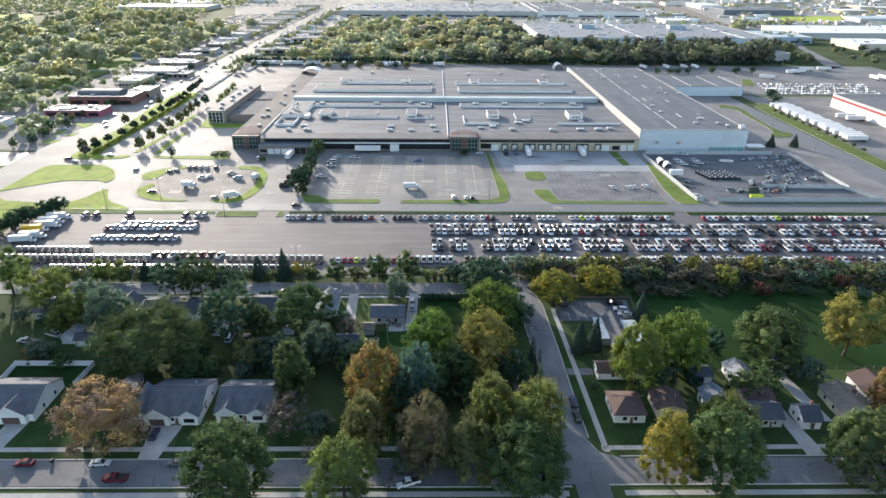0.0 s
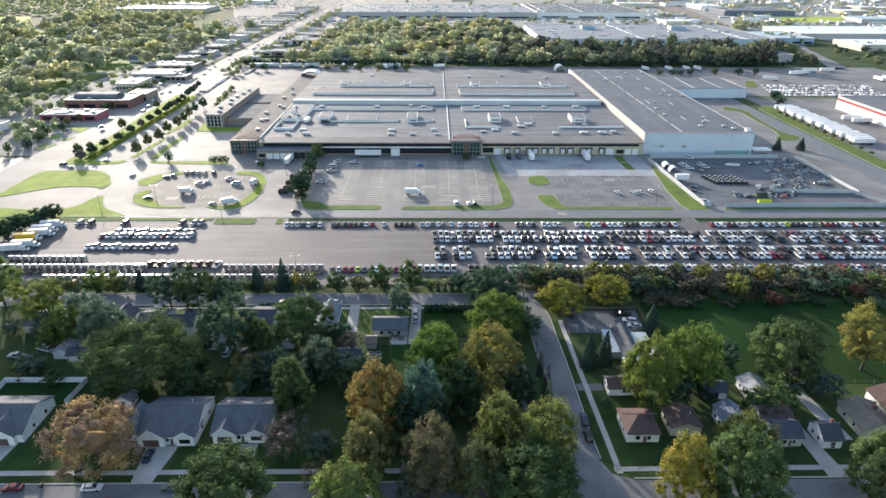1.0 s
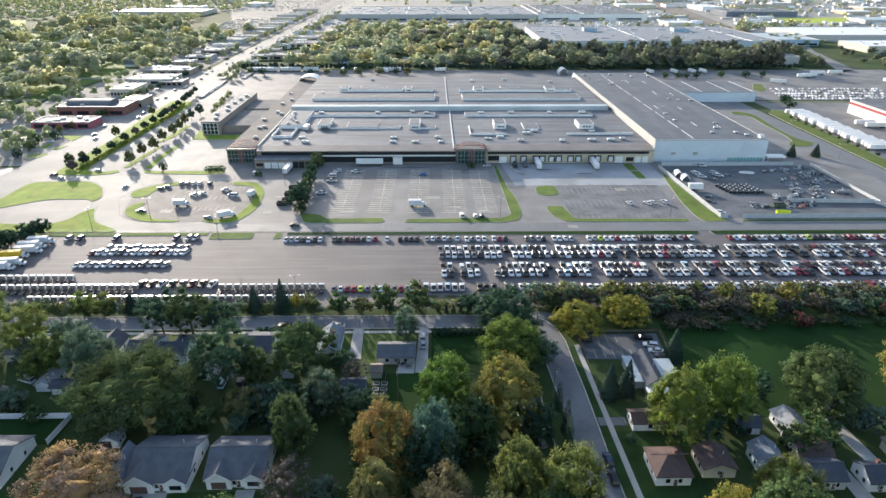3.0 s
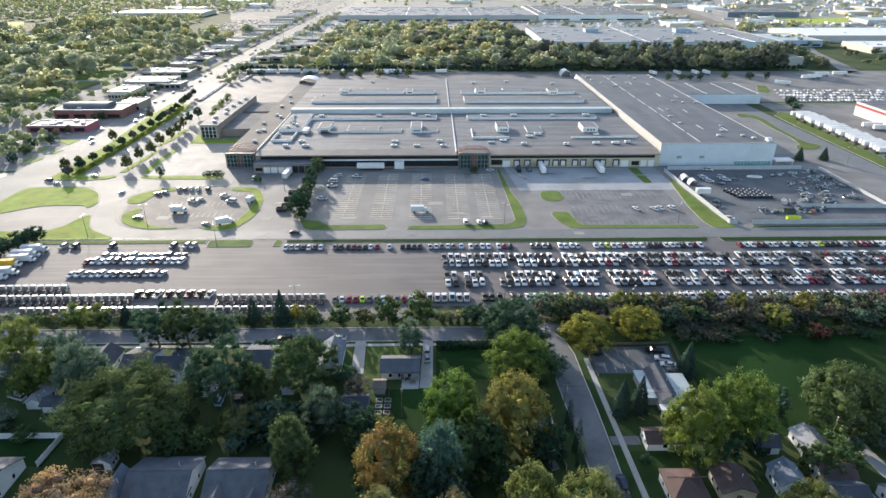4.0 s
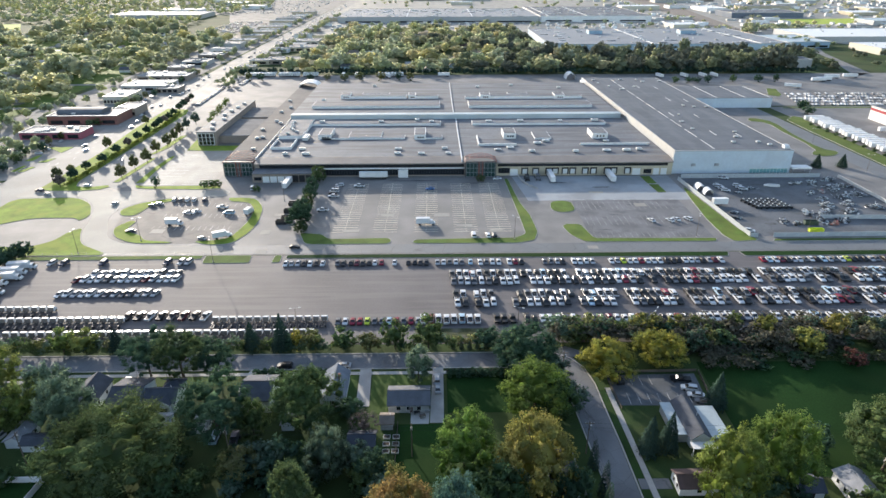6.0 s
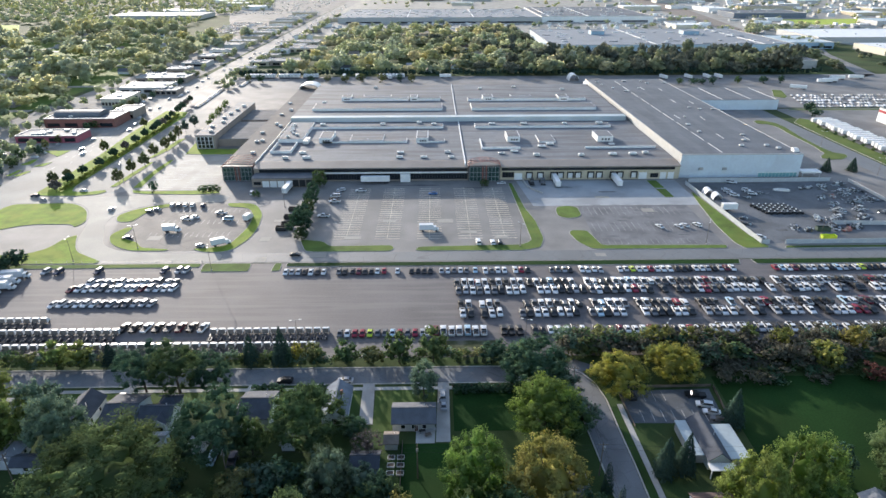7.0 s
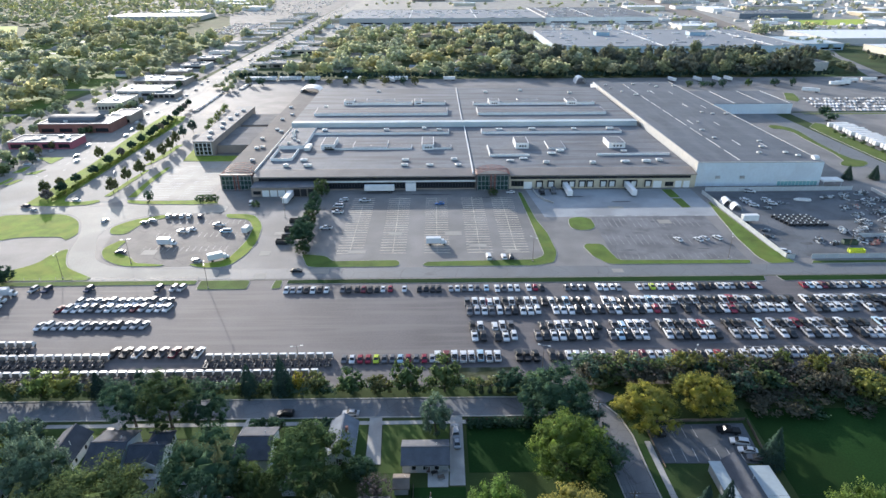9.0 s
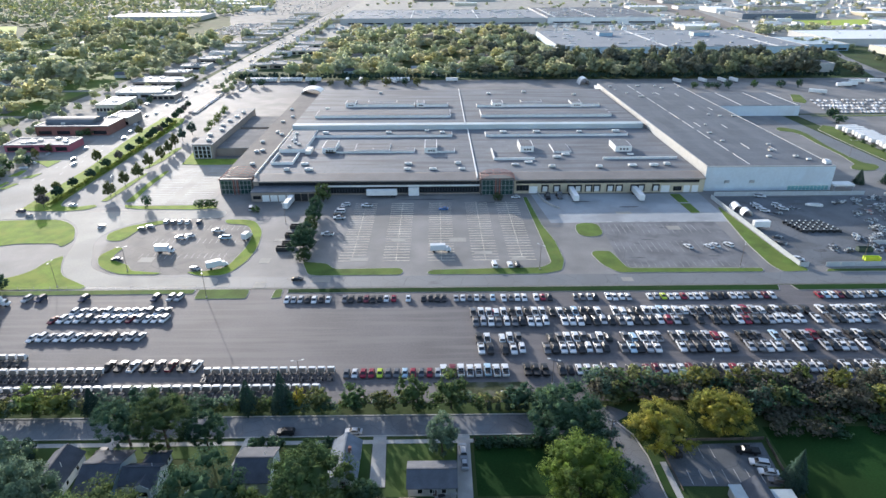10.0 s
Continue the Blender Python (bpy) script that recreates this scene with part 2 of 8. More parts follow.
# Blue skylight is put into the colours of shingle_grey and shingle_dark.
for nm, c in (("shingle_grey", (0.105, 0.113, 0.13)), ("shingle_blue", (0.15, 0.175, 0.21)), ("shingle_brown", (0.105, 0.068, 0.06)), ("shingle_dark", (0.066, 0.075, 0.094)), ("shingle_tan", (0.20, 0.165, 0.135)), ("shingle_pale", (0.27, 0.28, 0.30))):
    M[nm] = mat(nm, c, 0.9, 0.2, 5.0, 0.4, 0.3)
for nm, c in (("siding_white", (0.70, 0.71, 0.71)), ("siding_cream", (0.58, 0.53, 0.42)), ("siding_blue", (0.30, 0.42, 0.52)), ("siding_grey", (0.40, 0.40, 0.39)), ("siding_brick", (0.26, 0.14, 0.11)), ("siding_pale_blue", (0.50, 0.60, 0.66))):
    M[nm] = mat(nm, c, 0.6, 0.08, 5.0, 0.4, 0.1)
PAINTS = {"white": (0.62, 0.63, 0.64), "silver": (0.36, 0.37, 0.39), "grey": (0.12, 0.125, 0.135), "black": (0.015, 0.016, 0.018), "red": (0.25, 0.012, 0.035), "dark_red": (0.13, 0.012, 0.026), "blue": (0.05, 0.16, 0.40), "lime": (0.50, 0.60, 0.05), "yellow": (0.65, 0.42, 0.04), "pale_blue": (0.38, 0.52, 0.62), "dark_blue": (0.02, 0.035, 0.08)}
for nm, c in PAINTS.items():
    M["car_" + nm] = mat("car_paint_" + nm, c, 0.3, 0.04, 4.0, 0.5, 0.0, spec=0.3)
LEAVES = {
    "green": ((0.123, 0.193, 0.087), 0.56), "dark_green": ((0.071, 0.132, 0.085), 0.50), "bright_green": ((0.199, 0.287, 0.070), 0.58),
    "yellow_green": ((0.240, 0.314, 0.102), 0.58), "yellow": ((0.415, 0.348, 0.073), 0.56), "orange": ((0.378, 0.213, 0.091), 0.53),
    "olive": ((0.226, 0.233, 0.110), 0.54), "brown": ((0.210, 0.181, 0.121), 0.50), "blue_green": ((0.121, 0.226, 0.175), 0.48),
    "willow": ((0.150, 0.222, 0.167), 0.53), "purple_grey": ((0.200, 0.175, 0.165), 0.43), "spruce": ((0.043, 0.076, 0.059), 0.28), "dark_red": ((0.156, 0.083, 0.062), 0.48),
    "dusty_orange": ((0.450, 0.299, 0.146), 0.5), "gold": ((0.312, 0.293, 0.084), 0.46),
    # Haze over distant trees is painted into the far leaf colours.
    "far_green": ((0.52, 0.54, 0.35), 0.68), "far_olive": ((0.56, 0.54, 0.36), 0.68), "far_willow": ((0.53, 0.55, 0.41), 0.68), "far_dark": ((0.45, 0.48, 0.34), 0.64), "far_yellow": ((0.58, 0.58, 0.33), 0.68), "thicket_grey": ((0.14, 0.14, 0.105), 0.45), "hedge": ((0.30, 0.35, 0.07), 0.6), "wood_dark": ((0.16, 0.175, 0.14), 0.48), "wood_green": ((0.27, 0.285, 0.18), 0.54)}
SECOND = {"orange": (0.228, 0.210, 0.072), "dusty_orange": (0.324, 0.228, 0.198), "olive": (0.150, 0.168, 0.066), "brown": (0.144, 0.150, 0.072), "yellow": (0.240, 0.252, 0.066), "yellow_green": (0.168, 0.210, 0.066), "gold": (0.204, 0.210, 0.060), "green": (0.102, 0.150, 0.060), "bright_green": (0.150, 0.216, 0.054)}
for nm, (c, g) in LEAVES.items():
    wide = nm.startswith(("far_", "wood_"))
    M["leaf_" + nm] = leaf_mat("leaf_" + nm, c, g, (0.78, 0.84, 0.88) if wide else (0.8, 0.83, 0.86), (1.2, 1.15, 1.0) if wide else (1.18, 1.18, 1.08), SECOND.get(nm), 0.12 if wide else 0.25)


# ---- mesh helpers ----
def box(bm, x0, x1, y0, y1, z0, z1):
    v = [bm.verts.new(p) for p in ((x0, y0, z0), (x1, y0, z0), (x1, y1, z0), (x0, y1, z0), (x0, y0, z1), (x1, y0, z1), (x1, y1, z1), (x0, y1, z1))]
    for f in ((3, 2, 1, 0), (4, 5, 6, 7), (0, 1, 5, 4), (1, 2, 6, 5), (2, 3, 7, 6), (3, 0, 4, 7)):
        bm.faces.new([v[i] for i in f])
    return bm


def prism(bm, pts, z0, z1, axis="z"):
    """A polygon drawn out from z0 to z1 along an axis; its points run anticlockwise seen from the axis's end."""
    def at(p, h):
        return (p[0], p[1], h) if axis == "z" else (h, p[0], p[1]) if axis == "x" else (p[1], h, p[0])
    lo, hi = [bm.verts.new(at(p, z0)) for p in pts], [bm.verts.new(at(p, z1)) for p in pts]
    bm.faces.new(hi)
    bm.faces.new(lo[::-1])
    for i in range(len(pts)):
        j = (i + 1) % len(pts)
        bm.faces.new((lo[i], lo[j], hi[j], hi[i]))
    return bm


def tube(bm, p0, p1, r0, r1, sides=8):
    p0, p1 = Vector(p0), Vector(p1)
    q = (p1 - p0).to_track_quat("Z", "Y")
    rings = []
    for p, r in ((p0, r0), (p1, r1)):
        rings.append([bm.verts.new(p + q @ Vector((r * math.cos(a), r * math.sin(a), 0))) for a in (2 * math.pi * i / sides for i in range(sides))])
    for i in range(sides):
        j = (i + 1) % sides
        bm.faces.new((rings[0][i], rings[0][j], rings[1][j], rings[1][i]))
    bm.faces.new(rings[1])
    bm.faces.new(rings[0][::-1])
    return bm


def bmnew():
    return bmesh.new()


def part(name, bm, material, parent=None, label="", at=None):
    """Links a bmesh as one mesh object, under a thing or a part."""
    bmesh.ops.recalc_face_normals(bm, faces=bm.faces)
    me = bpy.data.meshes.new(name)
    bm.to_mesh(me)
    bm.free()
    me.materials.append(material)
    ob = new(name, me)
    if parent:
        ob.parent = parent
    if at:
        ob.location = at
    if label:
        ob["label"] = label
    return ob


def twin(ob, parent, at, rz=0.0):
    """Another part on the same mesh."""
    o = new(ob.name.split(".")[0], ob.data)
    o.parent, o.location, o.rotation_euler = parent, at, (0, 0, radians(rz))
    return o


def thing(name, x, y, z=0.0, rz=0.0, label="", category="", group="", kind=""):
    ob = new(name)
    ob.empty_display_size = 0.3
    ob.matrix_basis = pose(x, y, z, 0, 0, rz)
    return tagged(ob, label, category, group, kind)


def structure(name, bm, material, label, category):
    return tagged(part(name, bm, material), label, category, kind="structure")


def rounded(pts, r, steps=5):
    """The corners of a polygon rounded off."""
    out, n = [], len(pts)
    for i in range(n):
        a, p, c = Vector(pts[i - 1]), Vector(pts[i]), Vector(pts[(i + 1) % n])
        k = min(r, (a - p).length * 0.45, (c - p).length * 0.45)
        s, e = p + (a - p).normalized() * k, p + (c - p).normalized() * k
        for j in range(steps + 1):
            t = j / steps
            out.append(tuple(s * (1 - t) ** 2 + p * 2 * t * (1 - t) + e * t * t))
    return out


def area2(pts):
    return sum(pts[i - 1][0] * pts[i][1] - pts[i][0] * pts[i - 1][1] for i in range(len(pts)))


def inset(pts, d):
    out, n = [], len(pts)
    sgn = 1 if area2(pts) > 0 else -1
    for i in range(n):
        a, p, c = Vector(pts[i - 1]), Vector(pts[i]), Vector(pts[(i + 1) % n])
        u, v = (p - a).normalized(), (c - p).normalized()
        nrm = Vector((-(u.y + v.y), u.x + v.x))
        nrm = nrm.normalized() if nrm.length > 1e-6 else Vector((-u.y, u.x))
        out.append(tuple(p + nrm * d * sgn))
    return out

# ---- ground, roads, lots ----
bm = bmnew()
bmesh.ops.create_grid(bm, x_segments=40, y_segments=40, size=4600)
bmesh.ops.translate(bm, verts=bm.verts, vec=(0, 2000, 0))
structure("ground", bm, M["ground"], "dull green grass and soil reaching to the horizon", "ground")


def slab(name, pts, top, material, label, category, bottom=-0.2):
    return structure(name, prism(bmnew(), pts, bottom, top), material, label, category)


def rect(x0, x1, y0, y1):
    return [(x0, y0), (x1, y0), (x1, y1), (x0, y1)]


slab("pavement_plant", [(-228, 276), (255, 276), (255, 390), (262, 560), (500, 560), (500, 722), (-235, 722)], 0.04, M["lot"], "worn pale grey asphalt round the plant", "pavement")
slab("pavement_storage", [(-192, 208.5), (230, 208.5), (230, 275.5), (-192, 275.5)], 0.05, M["storage"], "brownish worn asphalt of the vehicle storage lot", "pavement")
slab("road_front", [(-150, 277), (420, 276), (420, 285.5), (-150, 285.5)], 0.07, M["road"], "grey asphalt road along the plant's front", "road")
slab("pavement_scrap_yard", [(134, 291), (226, 291), (222, 371), (130, 371)], 0.08, M["yard"], "dark stained asphalt of the scrap yard", "pavement")
slab("pavement_side_lot", [(61.5, 291), (117, 290.5), (118, 338.3), (62.5, 338.3)], 0.055, mat("patched_lot_asphalt", (0.165, 0.165, 0.17), 0.8, 0.18, 2.0, 0.1, 0.1, spec=0.35, stain=(0.11, 0.11, 0.115), stain_amount=0.8, stain_scale=0.12, cracks=0.15), "darker worn asphalt of a side car park", "pavement")
# Concrete lightened to lift the plant's shadow here; cool light is tinted in.
slab("pavement_dock_yard", [(40, 338), (126, 338), (126, 377), (36, 377)], 0.06, mat("dock_concrete", (0.31, 0.325, 0.335), 0.8, 0.12, 2.0, 0.06, 0.08, stain=(0.22, 0.228, 0.232), stain_amount=0.7, stain_scale=0.05), "grey concrete dock yard with tyre marks", "pavement")
slab("road_arterial", [(-250, 200), (-224.6, 200), (-225.2, 430), (-231, 490), (-233, 580), (-231, 900), (-230, 4000), (-268, 4000), (-258, 900), (-251, 560)], 0.06, M["avenue"], "wide pale sun-glazed avenue", "road")
slab("road_side_avenue", [(-700, 340), (-250.2, 345), (-250.2, 372), (-700, 366)], 0.06, M["road"], "asphalt cross road leading off the avenue", "road")
slab("road_service", [(246, 286), (262, 286), (262, 560), (248, 560)], 0.07, M["road"], "grey asphalt service road beside a grass bank", "road")
slab("pavement_trailer_yard", [(274, 286), (520, 286), (520, 556), (274, 556)], 0.05, M["lot"], "pale asphalt yard for parked trailers", "pavement")
slab("pavement_shops", [(-345, 376), (-249, 376), (-250, 560), (-252, 720), (-335, 720)], 0.03, M["shop_lot"], "pale asphalt parking round small shops", "pavement")
# The paler concrete stands in for haze over the far ground.
slab("pavement_far_works", [(-240, 1112), (480, 1112), (700, 850), (1400, 860), (2300, 2600), (-240, 2900)], 0.04, M["drive"], "pale paved ground of far industrial works", "pavement")
for k, (x0, x1, y0, y1) in enumerate(((-900, -345, 452, 460), (-900, -345, 560, 568), (-980, -345, 668, 676), (-1100, -340, 800, 808), (-1100, -340, 930, 938), (-440, -432, 400, 1100), (-560, -552, 400, 1100), (-700, -692, 460, 1100))):
    slab("road_suburb", rect(x0, x1, y0, y1), 0.05 + k * 0.004, M["drive"], "pale suburban street under trees", "road")
slab("pavement_avenue_shops", [(-335, 720), (-262, 720), (-262, 2200), (-420, 2200), (-335, 1300)], 0.03, M["shop_lot"], "pale paved ground beside the far avenue", "pavement")

slab("road_entrance_drive", rounded([(-230, 347.6), (-194, 348.2), (-183, 338), (-175.5, 322), (-170, 300), (-163, 288), (-149, 278.4), (-100, 277.6), (-100, 285.4), (-142, 286.4), (-156, 295), (-160.5, 306), (-167, 320), (-166.5, 332), (-158, 342.4), (-145, 347), (-118, 347), (-118, 357.6), (-200, 356.6), (-230, 357.6)], 7.0), 0.085, M["drive"], "pale curving entrance drive", "road")
slab("pavement_office_lot", [(-172, 366), (-131, 366), (-131, 433), (-170, 434)], 0.055, M["drive"], "pale concrete car park before the office", "pavement")
slab("pavement_avenue_lots", [(-208, 357.8), (-182, 361), (-168.6, 372), (-172, 560), (-208, 564), (-208, 548)], 0.048, M["avenue"], "pale strips of car park beside the avenue", "pavement")
slab("pavement_visitor_lot", rounded([(-158, 306), (-152, 290), (-112, 287.6), (-94, 300), (-93.6, 326), (-104, 345), (-146, 345.6), (-162, 328)], 9.0), 0.06, mat("warm_worn_asphalt", (0.185, 0.168, 0.152), 0.8, 0.2, 2.0, 0.08, 0.1, spec=0.3, stain=(0.125, 0.115, 0.108), stain_amount=0.8, stain_scale=0.09, cracks=0.12), "warm grey worn asphalt of a visitors' car park", "pavement")
slab("pavement_rail_yard", [(440, 700), (470, 722), (511, 877), (566, 1004), (536, 1004), (491, 839), (452, 731)], 0.04, M["lot"], "pale strip of paved yard beyond the trees", "pavement")

# residential streets
slab("road_behind_lot", [(-300, 195.4), (22, 195.6), (30, 192), (36, 196), (33, 203), (26, 206), (18, 203), (-300, 203.6)], 0.05, M["street"], "grey asphalt residential street beside the tree belt", "road")
slab("road_side_street", [(33, 112), (39.4, 112), (38.8, 131), (38.7, 148), (38.5, 162), (38.0, 176), (37.8, 187), (36.3, 194.6), (33.5, 199.4), (28, 203.5), (24, 199), (28.7, 189.5), (30.1, 177), (31.0, 160), (31.9, 141)], 0.055, M["street"], "patched grey asphalt side street bending at its end", "road")
slab("road_old_stub", [(28.5, 203.7), (34, 200), (38.5, 203), (33, 206.5)], 0.045, M["yard"], "worn asphalt stub beyond the bend", "road")
slab("road_near", [(-320, 105), (320, 106), (320, 114.4), (-320, 113.3)], 0.05, M["street"], "grey asphalt residential street under trees", "road")
slab("road_junction", [(28, 113.5), (46, 114), (41, 116), (39.4, 120), (32.8, 120), (31, 116)], 0.06, M["street"], "asphalt corner where two streets meet", "road")
slab("road_side_street_south", [(32, -40), (40, -40), (41, 106), (33, 106)], 0.055, M["street"], "grey asphalt side street going on", "road")

# pale kerb lines along the streets
def kerb_line(name, pts, w=0.35, top=0.17):
    """A concrete kerb along a line of points."""
    bm = bmnew()
    for a, b in zip(pts, pts[1:]):
        a, b = Vector(a), Vector(b)
        u = (b - a).normalized()
        nn = Vector((-u.y, u.x)) * w / 2
        e = u * 0.05
        prism(bm, [tuple(a - e - nn), tuple(b + e - nn), tuple(b + e + nn), tuple(a - e + nn)], 0, top)
    return structure(name, bm, M["kerb"], "pale concrete kerb", "kerb")


kerb_line("kerb_street_south", [(-300, 195.2), (22, 195.4), (27.9, 190), (29.8, 177), (30.7, 160), (31.6, 141), (32.6, 120)])
kerb_line("kerb_street_north", [(-300, 203.9), (18, 203.3), (28, 203.3), (33.6, 199.6), (36.6, 194.7), (38.1, 187), (38.3, 176), (38.8, 162), (39.0, 148), (39.1, 131), (39.5, 121)])
kerb_line("kerb_near_north", [(-320, 113.6), (28, 113.8)])
kerb_line("kerb_near_north_east", [(46, 114.5), (320, 114.7)])
kerb_line("kerb_near_south", [(-320, 104.8), (32, 104.9)])
kerb_line("kerb_near_south_east", [(41, 105.4), (320, 105.8)])

# sidewalks, one slab of concrete after another
def sidewalk(name, a, b, w, step, label):
    """A walk of separate concrete slabs."""
    a, b = Vector(a), Vector(b)
    n = int((b - a).length / step)
    u = (b - a).normalized()
    root = thing(name, 0, 0, 0, 0, label, "sidewalk", kind="structure")
    bm = bmnew()
    box(bm, 0.02, step - 0.02, -w / 2, w / 2, -0.1, 0.09)
    first = part("slab", bm, M["concrete"], root)
    ang = math.degrees(math.atan2(u.y, u.x))
    first.location, first.rotation_euler = (a.x, a.y, 0), (0, 0, radians(ang))
    for i in range(1, n):
        p = a + u * step * i
        twin(first, root, (p.x, p.y, random.uniform(-0.012, 0.012)), ang)
    return root


sidewalk("sidewalk_near_west", (-125, 117.1), (28, 117.3), 1.5, 3.0, "pale concrete sidewalk across front lawns")
sidewalk("sidewalk_near_east", (42, 117.4), (140, 117.9), 1.5, 3.0, "pale concrete sidewalk across front lawns")
sidewalk("sidewalk_south_west", (-110, 102.6), (32, 102.8), 1.5, 3.0, "pale concrete sidewalk south of the street")
sidewalk("sidewalk_south_east", (44, 103.0), (120, 103.2), 1.5, 3.0, "pale concrete sidewalk south of the street")
sidewalk("sidewalk_side_street", (43.1, 116), (41.2, 186), 1.5, 3.0, "pale concrete sidewalk beside a grass verge")
sidewalk("sidewalk_behind_lot", (-140, 193.2), (24, 193.2), 1.4, 3.0, "pale concrete sidewalk beside the street")


# driveways
def driveway(pts, label):
    return slab("driveway", pts, 0.11, M["concrete"], label, "driveway")


driveway([(-73.2, 113.6), (-68.4, 113.6), (-66.6, 124.6), (-66.8, 126), (-74.6, 126), (-74.2, 124)], "pale concrete driveway to a garage")
driveway([(-114, 113.6), (-109, 113.6), (-107.6, 126.5), (-113, 126.5)], "pale concrete driveway to a brick house")
driveway([(-50, 113.6), (-46.5, 113.6), (-46.5, 126.5), (-51, 126.5)], "pale concrete driveway to a garage")
driveway([(-31.2, 178), (-27.4, 178), (-28.2, 195.2), (-31.6, 195.2)], "long pale concrete driveway between lawns")
driveway([(-10.4, 171), (-6.6, 171), (-6.4, 195.2), (-9.6, 195.2)], "long pale concrete driveway with parked cars")
driveway([(-15.6, 170.6), (-10.7, 170.6), (-10.5, 176), (-15.6, 176)], "pale concrete patio behind a house").name = "patio"
driveway([(93, 114.6), (98, 114.6), (95.2, 135), (90.5, 143), (86.8, 143), (92.6, 128)], "grey driveway between small houses")
driveway([(103, 127), (106.5, 127), (104, 150), (100, 150)], "dark driveway between small houses")
slab("driveway", [(39.5, 147.2), (47, 147.2), (47, 150.4), (39.5, 150.4)], 0.08, M["street"], "short asphalt drive to a low garage", "driveway")
driveway([(-101.6, 185), (-98.8, 185), (-97.6, 195.2), (-101, 195.2)], "concrete driveway beside lawns")
driveway([(-66, 185), (-63.5, 185), (-62.5, 195.2), (-65, 195.2)], "concrete driveway beside a dark house")
driveway([(30, 101), (30, 104.9), (20, 104.9), (22, 101)], "pale concrete corner of a drive")

slab("pavement_small_lot", [(42.4, 177.2), (67.8, 176.6), (69, 191.2), (42.2, 190.8)], 0.08, M["yard"], "dark asphalt parking lot with faded lines", "pavement")
slab("lawn_center", [(-27.2, 175), (-22.2, 175), (-22.2, 183.6), (-10.6, 183.6), (-9.8, 192.4), (-27.6, 192.4)], 0.05, M["lawn"], "mown green lawn", "lawn")
slab("lawn_center_west", [(-41, 178), (-31.8, 178), (-32, 192.4), (-42, 192.4)], 0.05, M["lawn"], "mown green lawn", "lawn")
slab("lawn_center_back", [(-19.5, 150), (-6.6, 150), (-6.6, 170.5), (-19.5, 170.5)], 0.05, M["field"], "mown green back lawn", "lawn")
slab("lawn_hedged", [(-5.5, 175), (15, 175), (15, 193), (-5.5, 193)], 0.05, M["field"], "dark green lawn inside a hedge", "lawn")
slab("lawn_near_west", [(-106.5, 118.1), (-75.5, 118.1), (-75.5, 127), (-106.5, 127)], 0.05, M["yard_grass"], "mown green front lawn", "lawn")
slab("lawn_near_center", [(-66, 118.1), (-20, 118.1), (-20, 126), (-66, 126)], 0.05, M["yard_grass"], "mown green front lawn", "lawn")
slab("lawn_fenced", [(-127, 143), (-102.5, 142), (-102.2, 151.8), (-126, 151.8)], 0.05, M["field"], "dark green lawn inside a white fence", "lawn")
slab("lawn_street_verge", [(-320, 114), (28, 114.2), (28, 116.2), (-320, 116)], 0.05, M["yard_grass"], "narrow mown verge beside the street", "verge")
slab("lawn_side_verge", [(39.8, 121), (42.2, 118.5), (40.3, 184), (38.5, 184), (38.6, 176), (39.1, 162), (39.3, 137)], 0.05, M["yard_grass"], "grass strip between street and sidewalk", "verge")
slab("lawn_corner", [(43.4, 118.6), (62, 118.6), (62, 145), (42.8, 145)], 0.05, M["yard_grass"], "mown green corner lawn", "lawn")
slab("field", [(70, 150), (260, 150), (260, 196), (72, 197)], 0.05, M["field"], "wide playing field in shade-darkened green", "field")
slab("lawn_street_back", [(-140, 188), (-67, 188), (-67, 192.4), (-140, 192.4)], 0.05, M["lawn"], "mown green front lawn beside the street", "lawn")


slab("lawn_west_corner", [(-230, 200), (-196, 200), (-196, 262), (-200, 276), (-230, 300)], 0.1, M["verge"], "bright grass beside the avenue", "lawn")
# dark oil stains soaked into the asphalt
M["oil"] = mat("oil_soaked_asphalt", (0.06, 0.062, 0.066), 0.7, 0.3, 1.0, 0.2, 0.1, stain=(0.1, 0.102, 0.106), stain_amount=0.8, stain_scale=0.3)
ro = random.Random(41)
for x, y, w, d, top in ((146, 361.6, 6, 1.6, 0.084), (153.5, 350.4, 3.2, 1.4, 0.084), (170, 360, 7.5, 1.4, 0.084), (166, 371.2 - 1.6, 14, 0.8, 0.084), (205, 350, 9, 8, 0.084), (178, 312, 10, 3, 0.084), (150, 305, 3, 1.5, 0.084), (80, 318, 3.2, 0.5, 0.06), (70, 300, 4, 0.5, 0.06), (103, 301, 3.4, 0.5, 0.06), (92, 331, 3, 0.7, 0.06), (-20, 371, 16, 1.0, 0.045), (-45, 373, 9, 0.8, 0.045), (12, 366, 9, 0.8, 0.045), (60, 366, 6, 0.9, 0.065), (83, 358, 5, 0.8, 0.065), (-100, 318, 2.6, 0.6, 0.065), (-134, 330, 3, 0.6, 0.065)):
    pts = []
    for k in range(18):
        a, q = k / 18 * math.tau, ro.uniform(0.62, 1.15)
        pts.append((x + w * q * math.cos(a), y + d * q * math.sin(a)))
    slab("oil_stain", pts, top, M["oil"], "dark oily stain on worn asphalt", "stain")
# pale repair patches in the asphalt
for k, (x, y) in enumerate(((-84.7, 321), (-136, 302), (-47, 300.4), (-82.8, 279), (-31.5, 320), (-5, 319.5), (-97, 279.3), (-80.5, 334), (5.4, 306), (-86, 300), (20, 300), (-60, 283), (60, 281), (96, 331), (78, 350))):
    w, d = 2.2 + (k % 3) * 0.8, 1.6 + (k % 2) * 0.7
    slab("repair_patch", rect(x - w, x + w, y - d, y + d), 0.095, M["drive"], "pale concrete repair patch in the asphalt", "pavement patch")


